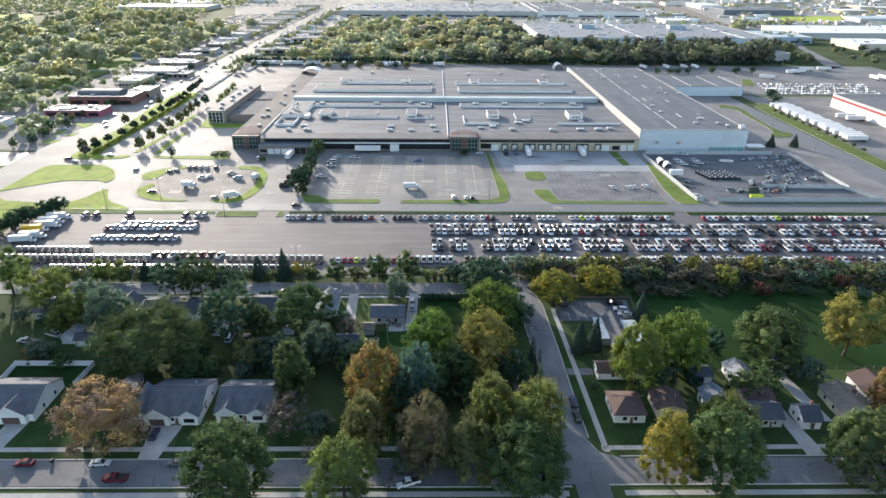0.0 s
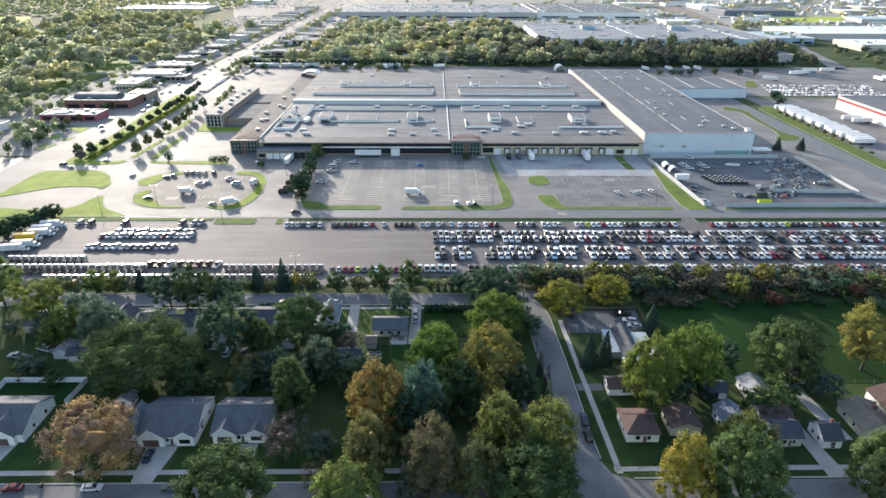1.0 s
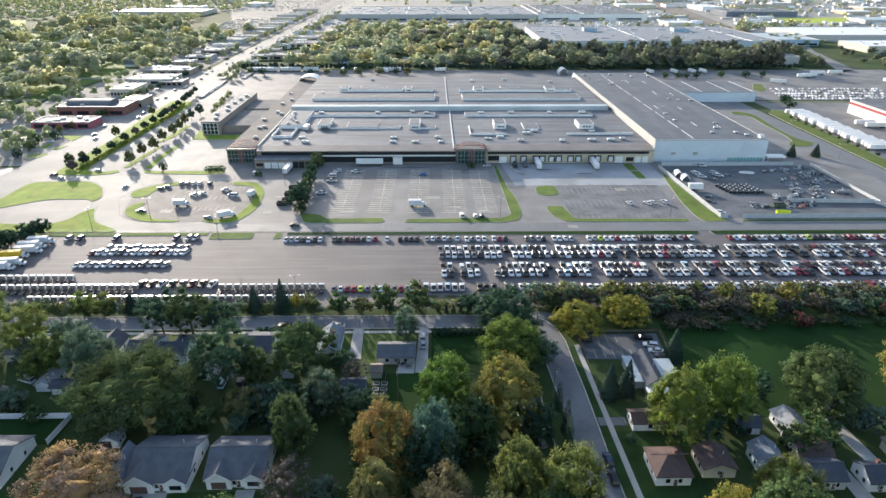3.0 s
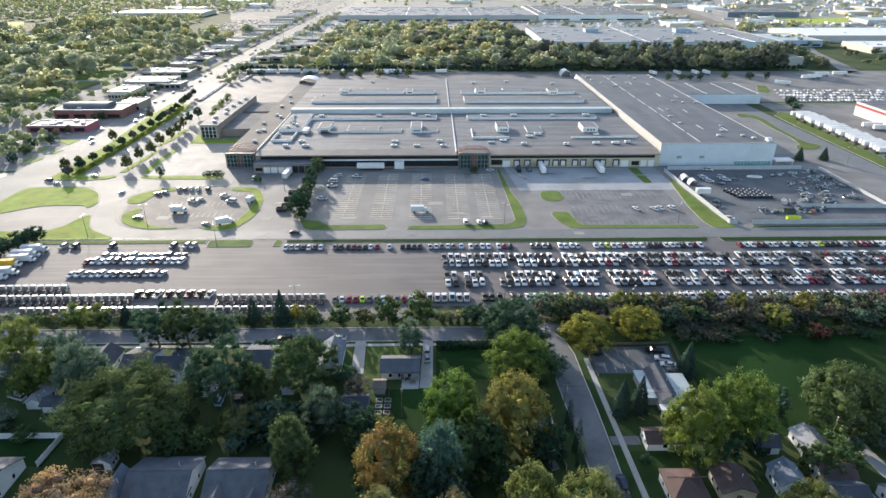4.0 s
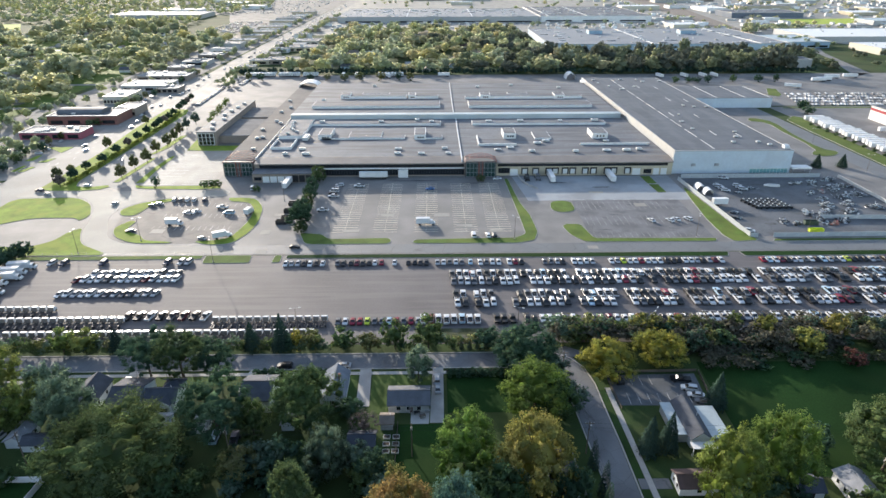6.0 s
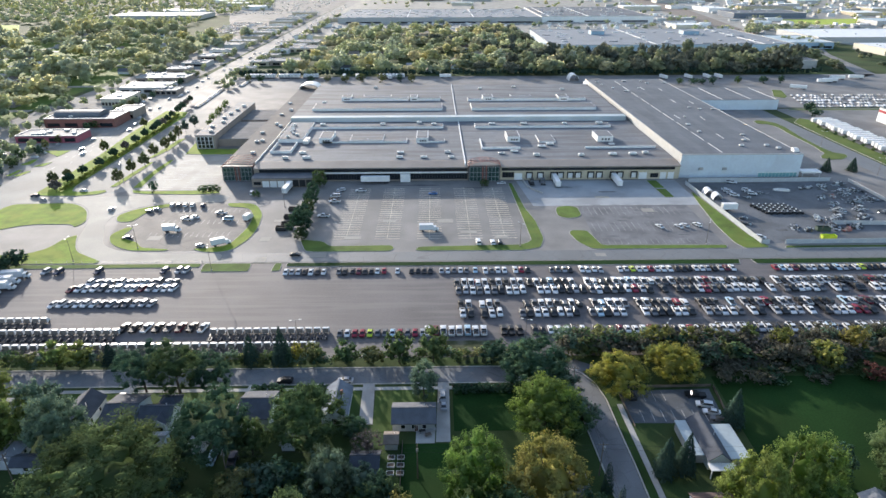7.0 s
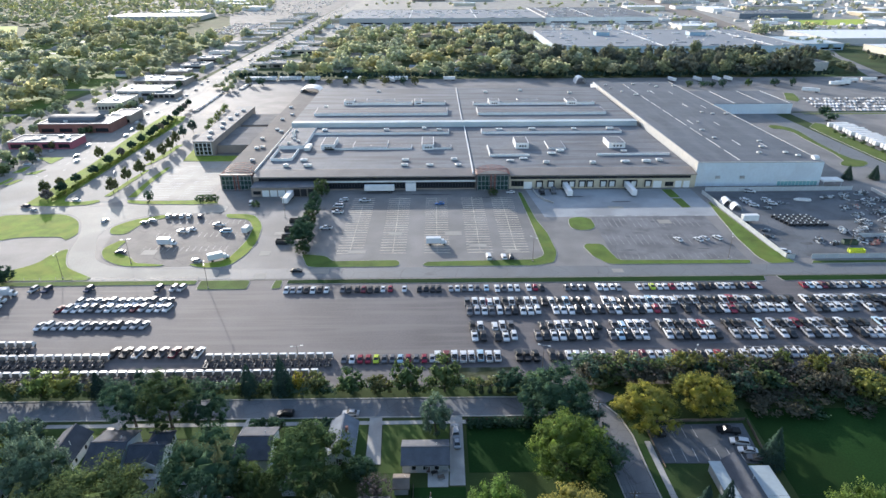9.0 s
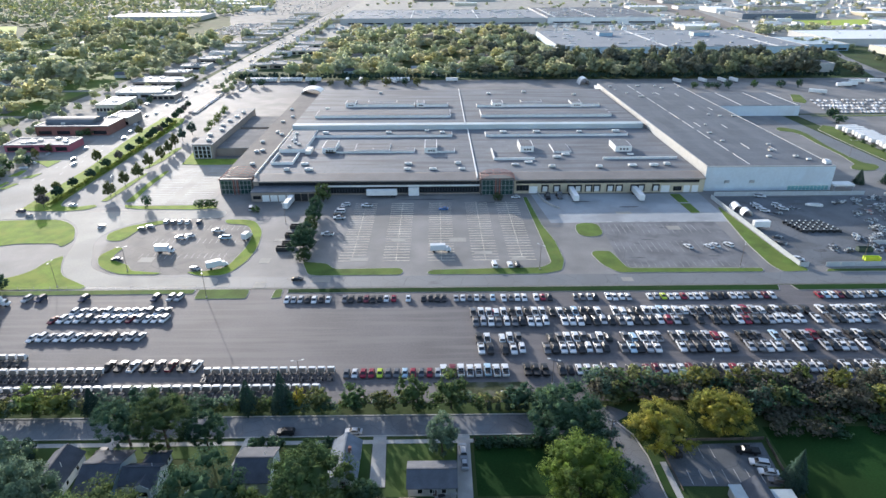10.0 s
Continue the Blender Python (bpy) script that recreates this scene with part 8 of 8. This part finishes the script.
def dumpster(x, y, rz, material, label, sx=6.0, sy=2.4, h=1.9):
    o = thing("skip", x, y, 0.08, rz, label, "skip", "open skips")
    bm = bmnew()
    for a, b, c, e in ((-sx / 2, sx / 2, -sy / 2, -sy / 2 + 0.12), (-sx / 2, sx / 2, sy / 2 - 0.12, sy / 2), (-sx / 2, -sx / 2 + 0.12, -sy / 2 + 0.12, sy / 2 - 0.12), (sx / 2 - 0.12, sx / 2, -sy / 2 + 0.12, sy / 2 - 0.12)):
        box(bm, a, b, c, e, 0.0, h)
    box(bm, -sx / 2, sx / 2, -sy / 2, sy / 2, 0.0, 0.22)
    part("body", bm, material, o)
    for k in range(5):
        xx = -sx / 2 + 0.5 + k * (sx - 1) / 4
        bm = bmnew()
        box(bm, xx - 0.08, xx + 0.08, -sy / 2 - 0.1, -sy / 2, 0.2, h)
        part("rib", bm, material, o)
    return o


dumpster(165.8, 295.6, -2, M["car_lime"], "lime green open skip in the scrap yard", 6.4, 2.2, 1.6)
dumpster(168.3, 304.2, -4, mat("dark_green_skip", (0.04, 0.07, 0.05), 0.6, 0.2), "dark green open skip with scrap")
for x, y, a in ((-80, 334, 0), (-80.2, 324, 0), (-79.6, 315, 8), (-81, 310, 0)):
    dumpster(x, y, a, M["frame"], "dark open skip beside a row of trees", 5)
# dark stacks of wheeled frames in two blocks
FR = []
for bx in range(6):
    for k in range(5):
        x, y = 150.8 + bx // 2 * 6.3 + bx % 2 * 2.9 + k * 0.75, 335.0 - k * 2.5
        if FR:
            copy_thing(FR[0], pose(x, y, 0.08, 0, 0, -22))
            continue
        o = thing("wheeled_machine", x, y, 0.08, -22, "dark wheeled frame with a pale drum on top", "machine frame", "dark frames in blocks")
        bm = bmnew()
        box(bm, -1.5, 1.5, -0.75, 0.75, 0.5, 1.15)
        part("frame", bm, M["frame"], o)
        bm = bmnew()
        tube(bm, (-0.2, 0, 1.15), (-0.2, 0, 1.6), 0.4, 0.3, 10)
        part("drum", bm, M["unit"], o, "pale drum")
        for sx in (-1.1, 1.1):
            for sy in (-0.85, 0.85):
                bm = bmnew()
                tube(bm, (sx, sy - 0.18, 0.5), (sx, sy + 0.18, 0.5), 0.5, 0.5, 10)
                part("wheel", bm, M["black"], o)
        FR.append(o)
for x, y, c, f in ((147.2, 358.6, "white", "sedan"), (147.0, 355.6, "white", "suv"), (147.6, 352.8, "white", "sedan"), (148.0, 349.8, "white", "suv"), (157.6, 357.2, "white", "suv"), (157.8, 354.4, "white", "sedan"), (158.4, 351.8, "white", "suv"), (135.4, 296, "white", "suv"), (155.4, 370.2, "white", "pickup")):
    car(f, c, x, y, -112, "in the scrap yard", "cars in the scrap yard", 0.09)
trailer(135.8, 329.3, -89, 7.4, "beside the yard wall", "trailers in the yard")
boat = thing("covered_boat", 176.8, 357.4, 0.08, 78, "long white covered boat on the ground", "boat")
bm = bmnew()
prism(bm, [(-1.0, -4), (1.0, -4), (1.25, 0), (0.8, 3), (0, 4.4), (-0.8, 3), (-1.25, 0)], 0.0, 1.0)
bmesh.ops.bevel(bm, geom=bm.edges[:], offset=0.2, segments=2, affect="EDGES")
part("cover", bm, M["white"], boat)
bm = bmnew()
box(bm, -0.9, 0.9, -2.5, 2.0, 0.98, 1.2)
part("cabin", bm, M["unit"], boat)

# yards and porches
for x, y, c in ((-14, 174.6, "frame"), (-12.4, 173.2, "wood"), (-11.2, 175.2, "steel")):
    o = thing("garden_table", x, y, 0.11, 20, "dark outdoor table on a patio", "table", "patio furniture")
    bm = bmnew()
    box(bm, -0.8, 0.8, -0.5, 0.5, 0.7, 0.76)
    part("tabletop", bm, M[c], o)
    for a in (-0.7, 0.7):
        for b in (-0.4, 0.4):
            bm = bmnew()
            box(bm, a - 0.04, a + 0.04, b - 0.04, b + 0.04, 0, 0.7)
            part("leg", bm, M[c], o)
for i in range(6):
    o = thing("raised_bed", -21.6 + (i % 2) * 2.4, 160.4 + (i // 2) * 2.6, 0.05, 0, "small pale-framed raised garden bed", "garden bed", "raised garden beds")
    for a, b, c, e in ((-0.9, 0.9, -0.7, -0.6), (-0.9, 0.9, 0.6, 0.7), (-0.9, -0.8, -0.6, 0.6), (0.8, 0.9, -0.6, 0.6)):
        bm = bmnew()
        box(bm, a, b, c, e, 0, 0.35)
        part("board", bm, M["unit"], o)
    bm = bmnew()
    box(bm, -0.8, 0.8, -0.6, 0.6, 0, 0.28)
    part("soil", bm, M["bark"], o, "dark soil")
blue = thing("tarpaulin_stack", -29.5, 158.6, 0, 8, "stack under a blue tarpaulin by a shed", "tarpaulin")
bm = bmnew()
box(bm, -1.6, 1.6, -0.8, 0.8, 0, 1.0)
bmesh.ops.bevel(bm, geom=bm.edges[:], offset=0.25, segments=2, affect="EDGES")
part("tarpaulin", bm, M["car_blue"], blue)
for x, y in ((-93.4, 112.9), (-60, 166), (-57, 163), (-75, 165), (-63, 160)):
    o = thing("wheeled_bin", x, y, -0.05, 0, "dark plastic wheeled bin", "bin", "wheeled bins")
    bm = bmnew()
    frustum(bm, 0.26, -0.28, 0.28, 0.05, 0.34, -0.36, 0.36, 1.0)
    part("body", bm, M["frame"], o)
    bm = bmnew()
    box(bm, -0.36, 0.36, -0.38, 0.38, 1.0, 1.08)
    part("lid", bm, M["black"], o)

# patch of weeds and a concrete pit by the fence
slab("lawn_weed_patch", [(-14, 209), (10, 209), (12, 217.5), (-16, 217.5)], 0.07, M["weeds"], "weedy grass patch at the lot's edge", "grass")
slab("concrete_pit", [(3.5, 210), (8, 210), (8, 213), (3.5, 213)], 0.5, M["concrete"], "square concrete pit cover", "concrete cover")


# ---- shops and works beyond the plant ----
def flat_building(x0, x1, y0, y1, h, wall, roof, label, units=3, windows=4, name="shop", band=None, plain=False):
    o = thing(name, (x0 + x1) / 2, (y0 + y1) / 2, 0, 0, label, name)
    w, d = (x1 - x0) / 2, (y1 - y0) / 2
    bm = bmnew()
    box(bm, -w, w, -d, d, 0, h)
    part("wall", bm, M[wall], o)
    bm = bmnew()
    for a, b, c, e in () if plain else ((-w - 0.2, w + 0.2, -d - 0.2, -d + 0.4), (-w - 0.2, w + 0.2, d - 0.4, d + 0.2), (-w - 0.2, -w + 0.4, -d + 0.4, d - 0.4), (w - 0.4, w + 0.2, -d + 0.4, d - 0.4)):
        box(bm, a, b, c, e, h, h + 0.6)
    if plain:
        bm.free()
    else:
        part("parapet", bm, M["siding_grey"], o, "pale parapet")
    bm = bmnew()
    k = -0.2 if plain else 0.4
    box(bm, -w + k, w - k, -d + k, d - k, h, h + (0.4 if plain else 0.15))
    part("roof", bm, M[roof], o, "flat roof")
    for i in range(windows):
        cx = -w + (i + 0.5) * 2 * w / windows
        bm = bmnew()
        box(bm, cx - w / windows * 0.7, cx + w / windows * 0.7, -d - 0.08, -d + 0.05, 0.8, min(h - 0.8, 3.4))
        part("window", bm, M["glass"], o, "dark shop window")
    bm = bmnew()
    for i in range(units):
        ux, uy, s = random.uniform(-w * 0.8, w * 0.8), random.uniform(-d * 0.7, d * 0.7), random.uniform(1.0, 2.2)
        box(bm, ux - s, ux + s, uy - s * 0.6, uy + s * 0.6, h + 0.1, h + 1.3)
    if units:
        tagged(part("roof_unit", bm, M["unit"], o, "pale roof units"), kind="stuff")
    else:
        bm.free()
    if band:
        bm = bmnew()
        box(bm, -w - 0.1, w + 0.1, -d - 0.14, -d, h - 3.0, h - 1.0)
        box(bm, -w - 0.14, -w, -d, d, h - 3.0, h - 1.0)
        part("band", bm, M[band], o, "coloured band round the wall")
    return o


rb = random.Random(31)
flat_building(-296, -254, 464, 482, 4.6, "rose_wall", "roof", "low red-walled shop with a pale roof", 8)
flat_building(-300, -248, 506, 532, 6.5, "red_brick", "roof_dark", "long red brick shop with a dark arched roof", 3)
flat_building(-262, -246, 533, 556, 6.0, "brick", "roof", "brown brick shop beside the avenue", 2)
flat_building(-294, -274, 580, 612, 6.0, "siding_cream", "roof_works", "white shop with tall bay windows", 1, 7)
flat_building(-304, -262, 636, 668, 5.0, "siding_grey", "roof_works", "low white shop with a pale roof", 2)
flat_building(-268, -248, 628, 646, 4.0, "brick", "roof", "brown shop beside the avenue", 2)
flat_building(-312, -262, 690, 720, 5.0, "brick", "roof_works", "low brown shop with a pale roof", 6)
flat_building(-330, -306, 430, 446, 4.4, "white", "roof_works", "pale low shop with roof units", 6)
flat_building(-345, -300, 395, 410, 5.0, "siding_pale_blue", "roof_works", "long pale blue sign-fronted shop", 2)
for i in range(16):
    y = 740 + i * 52
    w, d = rb.uniform(24, 50), rb.uniform(16, 30)
    flat_building(-276 - w, -276 + rb.uniform(-4, 4), y, y + d, rb.uniform(4, 7), rb.choice(("white", "brick", "tan", "siding_grey")), rb.choice(("roof_works", "roof", "roof_works", "roof_dark")), "low shop with a flat roof beside the avenue", 4, 1 if y < 900 else 0)
    if i % 2 == 0 and y > 1050 or i < 5:
        flat_building(-226, -226 + w * 0.8, y + 6, y + 6 + d * 0.7, rb.uniform(4, 7), rb.choice(("white", "brick", "tan")), rb.choice(("roof", "roof_dark", "roof_works")), "low building with a flat roof beside the avenue", 3, 1 if y < 900 else 0)
bm = bmnew()
n = 10
prism(bm, [(8.5 * math.cos(math.pi * i / n) + 521, 6.9 + 3.0 * math.sin(math.pi * i / n)) for i in range(n + 1)], -296, -262, "x")
tagged(part("arched_roof", bm, M["roof_dark"]), "dark arched roof vault on the red brick shop", "roof")
# trailer yard building with a red band
flat_building(331, 440, 330, 512, 10.0, "white", "roof", "white warehouse with a red band below its roof", 4, 0, "warehouse", "red")
flat_building(400, 425, 758, 781, 9.0, "siding_grey", "roof", "grey metal hall among dark trees", 0, 0, "hall")
# great works in the distance
flat_building(-195, 203, 1325, 1545, 11, "siding_grey", "roof_works", "very long works with a grey roof and front", 40, 4, "works")
flat_building(207, 430, 1338, 1600, 11, "white", "roof_dark", "very long works with a dark roof and white front", 30, 3, "works")
flat_building(150, 480, 905, 1110, 9, "siding_pale_blue", "roof_works", "vast pale works with a grey-blue roof", 8, 0, "works")
flat_building(480.5, 548, 930, 1020, 8, "siding_blue", "roof_blue", "blue-fronted works in the distance", 1, 4, "works")
flat_building(232, 252, 1030, 1048, 14, "siding_blue", "roof_works", "pale blue block standing on the works", 0, 0, "works")
flat_building(372, 396, 1026, 1044, 14, "siding_blue", "roof_works", "pale blue block standing on the works", 0, 0, "works")
flat_building(560, 770, 990, 1110, 8, "siding_grey", "white", "long works with a bright white roof", 8, 0, "works")
flat_building(572, 640, 858, 925, 8, "siding_cream", "white", "pale works with a white roof", 3, 0, "works")
flat_building(423, 470, 1194, 1245, 7, "siding_cream", "white", "cream works with a pale roof", 2, 0, "works")
flat_building(626, 780, 1416, 1500, 10, "shingle_blue", "roof_dark", "dark-roofed works among white ones", 6, 0, "works")
flat_building(640, 690, 1580, 1680, 8, "white", "white", "white-roofed works building beside others", 4, 0, "works")
flat_building(-690, -500, 1430, 1530, 8, "siding_grey", "roof_works", "long pale-roofed store beyond trees", 14, 0, "works")
flat_building(-212, -168, 800, 826, 5, "brick", "roof", "low brown shop beside the avenue", 3, 4)
flat_building(-208, -160, 915, 950, 5, "tan", "roof_dark", "low tan shop with a dark roof beside the avenue", 4, 4)
flat_building(-214, -176, 985, 1020, 5, "siding_cream", "roof", "low cream shop beside the avenue", 4, 3)
for i in range(120):
    y = 1180 + rb.random() ** 1.3 * 2400
    x = rb.uniform(440 if y < 1650 else -180, 600 + y * 0.42)
    if x < 800 and y < 1580 or abs(x - (580 - (y - 1010) * 0.12)) < 40:
        continue
    w, d = rb.uniform(30, 130), rb.uniform(20, 60)
    flat_building(x, x + w, y, y + d, rb.uniform(5, 10), rb.choice(("white", "siding_grey", "tan", "siding_cream", "brick")), rb.choice(("white", "roof_blue", "white", "roof_works", "white", "roof")), "far flat-roofed works building", 5, 0, "works", None, True)
for i in range(26):
    x, y = rb.uniform(430, 900), rb.uniform(1130, 1420)
    if 560 < x < 640 or (680 < x < 840 and 1260 < y):
        continue
    w, d = rb.uniform(12, 34), rb.uniform(10, 20)
    flat_building(x, x + w, y, y + d, rb.uniform(3.5, 6), rb.choice(("white", "siding_grey", "tan", "siding_cream")), rb.choice(("white", "roof_works", "roof")), "small flat-roofed building among far works", 0, 0, "works", None, True)
for x, y0, y1, z in ((291, 906, 1109, 9.2), (438, 906, 1109, 9.2), (-60, 1326, 1544, 11.2), (70, 1326, 1544, 11.2), (300, 1340, 1598, 11.2), (222, 1340, 1598, 11.2)):
    tagged(part("roof_seam", box(bmnew(), x, x + 1.6, y0, y1, z, z + 0.5), M["white"]), "long white seam on a works roof", "roof seam")
bm = bmnew()
for x0, x1, y0, y1, z, n in ((-190, 198, 1330, 1540, 11.1, 110), (212, 425, 1343, 1595, 11.1, 60), (155, 475, 910, 1105, 9.1, 70)):
    for _ in range(n):
        x, y = rb.uniform(x0, x1 - 12), rb.choice([y0 + (y1 - y0) * q / 7 for q in range(7)]) + rb.uniform(2, 8)
        box(bm, x, x + rb.choice((2.5, 4, 9, 12)), y, y + rb.uniform(2, 4), z, z + rb.uniform(0.6, 1.6))
tagged(part("works_roof_vents", bm, mat("vent_metal", (0.5, 0.5, 0.5), 0.6, 0.1, island=0.45)), "pale vents and skylights on the works roofs", "roof vents", kind="stuff")
bm = bmnew()
for _ in range(620):
    y = 1125 + rb.random() ** 1.2 * 1150
    x = rb.uniform(440, 620 + y * 0.45)
    if 480 + (y - 1061) * 0.088 < x < 540 + (y - 1061) * 0.167 or (640 < x < 910 and 1265 < y < 1405) or (600 < x < 800 and 1405 < y < 1510):
        continue
    w, d, h = rb.uniform(4, 22), rb.uniform(3, 12), rb.uniform(2.5, 6)
    box(bm, x, x + w, y, y + d, 0, h)
for _ in range(160):
    x, y = rb.uniform(-200, 430), rb.uniform(1180, 1318)
    box(bm, x, x + rb.uniform(3, 9), y, y + rb.uniform(2.5, 5), 0, rb.uniform(1.8, 4))
tagged(part("works_clutter", bm, mat("clutter_paint", (0.55, 0.55, 0.54), 0.6, 0.1, island=0.5)), "sheds, trailers and stacked goods round far works", "yard clutter", kind="stuff")
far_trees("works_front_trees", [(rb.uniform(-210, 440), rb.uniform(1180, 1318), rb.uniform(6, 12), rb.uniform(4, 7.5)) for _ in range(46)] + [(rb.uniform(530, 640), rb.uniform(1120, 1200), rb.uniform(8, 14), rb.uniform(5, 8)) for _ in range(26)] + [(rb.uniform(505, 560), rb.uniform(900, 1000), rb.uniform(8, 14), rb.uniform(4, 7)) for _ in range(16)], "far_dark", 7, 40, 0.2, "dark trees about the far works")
slab("field_far_east", [(657, 1276), (824, 1272), (905, 1398), (712, 1384)], 0.06, M["verge"], "bright green strip between far works", "field")
tagged(part("rail_corridor", prism(bmnew(), [(497, 1112), (529, 1112), (672, 1957), (790, 2700), (650, 2700), (576, 1957)], 0, 0.12), M["shingle_tan"]), "brown gravel rail corridor running into the distance", "railway", kind="structure")
for i in range(7):
    w = rb.uniform(60, 140)
    x, y = rb.uniform(-800, -480), 1580 + i * 130
    flat_building(x, x + w, y, y + 50, 8, "white", "white", "far white flat-roofed store", 0, 0, "works", None, True)


def far_cars(name, spots, label):
    """Far parked cars, too small to tell apart: a low body and a roof each."""
    bm = bmnew()
    for x, y, turned in spots:
        a, b = (2.2, 0.9) if turned else (0.9, 2.2)
        box(bm, x - a, x + a, y - b, y + b, 0.25, 0.95)
        box(bm, x - a * 0.62, x + a * 0.62, y - b * 0.62, y + b * 0.62, 0.95, 1.5)
    return tagged(part(name, bm, mat(name + "_paint", (0.42, 0.43, 0.45), 0.3, 0.0, island=0.75, spec=0.6)), label, "cars", kind="stuff")


slab("pavement_store_lot", [(-342, 1140), (-272, 1140), (-272, 2300), (-900, 2300), (-760, 1540), (-470, 1540), (-430, 1400)], 0.05, M["shop_lot"], "pale car park of far stores", "pavement")
far_cars("store_cars", [(-345 - rb.random() * 60 + i % 2, 1150 + (i // 2) * 1.6 + rb.random(), True) for i in range(260)] + [(-280 - rb.random() * 55, 1150 + rb.random() * 480, True) for i in range(200)] + [(-300 - rb.random() * 420, 1560 + int(rb.random() * 40) * 14, True) for i in range(500)], "far cars parked before stores")
far_cars("works_cars", [(-180 + i * 3.1, 1300 + (i % 3) * 8, False) for i in range(110) if rb.random() < 0.7] + [(rb.uniform(440, 560), rb.uniform(1130, 1190), False) for i in range(60)], "far cars parked before works")
far_cars("distant_yard_cars", [(rb.uniform(600, 960), rb.choice((1118, 1126, 1150, 1158, 1176)) + rb.uniform(-1, 1), False) for i in range(230)] + [(rb.uniform(640, 1000), rb.choice((1240, 1248, 1262)), False) for i in range(120)], "far cars in the yards of distant works")
far_cars("yard_cars", [(304 + (i // 34) * 3 + (i % 34) * 3.1 + rb.uniform(-0.4, 0.4), 563 + (i // 34) * 11, False) for i in range(170) if rb.random() < 0.8], "far cars in a trailer yard")
far_cars("long_lot_cars", [(-211 + rb.uniform(-0.4, 0.4) - i * 0.1, 574 + i * 3.1, True) for i in range(26)] + [(-200 + rb.uniform(-0.4, 0.4), 668 + i * 3.1, True) for i in range(12)], "cars in a long lot by the avenue")
far_cars("avenue_cars", [(rb.choice((-247, -242.4, -236.4, -233.6)) - max(0, y - 900) * 0.004, y, False) for y in (rb.uniform(400, 1900) for _ in range(110))], "far cars on the avenue")
far_cars("shop_cars", [(x, y, rb.random() < 0.5) for x, y in ((rb.uniform(-292, -262), rb.uniform(416, 458)) for i in range(16))] + [(rb.uniform(-266, -262), rb.uniform(565, 620), False) for i in range(10)], "cars parked by small shops")

# houses among the far trees
def far_house(x, y, rz, roof, wall):
    o = thing("house", x, y, 0, rz, f"small {'white' if wall == 'siding_white' else 'pale'} house among trees", "house", "houses among the far trees")
    bm = bmnew()
    prism(bm, [(-4.5, 0), (4.5, 0), (4.5, 3), (0, 5.4), (-4.5, 3)], -6, 6, "x")
    part("wall", bm, M[wall], o)
    bm = bmnew()
    for s in (-1, 1):
        prism(bm, [(0, 5.45), (s * 5, 2.75), (s * 5, 3.0), (0, 5.7)], -6.4, 6.4, "x")
    part("roof", bm, M[roof], o)
    return o


for i in range(34):
    far_house(rb.uniform(-150, 90), 740 + rb.random() * 240, rb.choice((0, 90)), rb.choice(("shingle_grey", "shingle_tan", "shingle_pale", "shingle_brown")), rb.choice(("siding_white", "siding_cream", "siding_pale_blue")))
for i in range(64):
    y = 380 + rb.random() * 800
    far_house(-345 - rb.random() * (140 + (y - 330) * 0.8), y, rb.choice((0, 90)), rb.choice(("shingle_grey", "shingle_tan", "shingle_pale", "shingle_dark")), rb.choice(("siding_white", "siding_cream", "siding_pale_blue")))
slab("lawn_suburb", [(-345, 330), (-345, 720), (-345, 1100), (-680, 1116), (-1150, 1116), (-900, 800), (-560, 330)], 0.02, M["strip"], "sunlit lawns between the suburb's houses", "lawn")
bm = bmnew()
for i in range(150):
    y = 370 + rb.random() ** 1.2 * 760
    x, w, d = -350 - rb.random() * (150 + (y - 330) * 0.8), rb.uniform(4, 7), rb.uniform(3.5, 5)
    if rb.random() < 0.5:
        prism(bm, [(y - d, 0), (y + d, 0), (y + d, 3), (y, 5.6), (y - d, 3)], x - w, x + w, "x")
    else:
        prism(bm, [(0, x - d), (0, x + d), (3, x + d), (5.6, x), (3, x - d)], y - w, y + w, "y")
tagged(part("suburb_houses", bm, mat("suburb_house_paint", (0.42, 0.40, 0.38), 0.8, 0.15, island=0.6)), "small pitched houses half hidden by suburban trees", "houses", kind="stuff")
slab("field_far_west", [(-1100, 1117), (-692, 1120), (-813, 1324), (-1250, 1320)], 0.05, M["verge"], "bright green far playing field", "field")
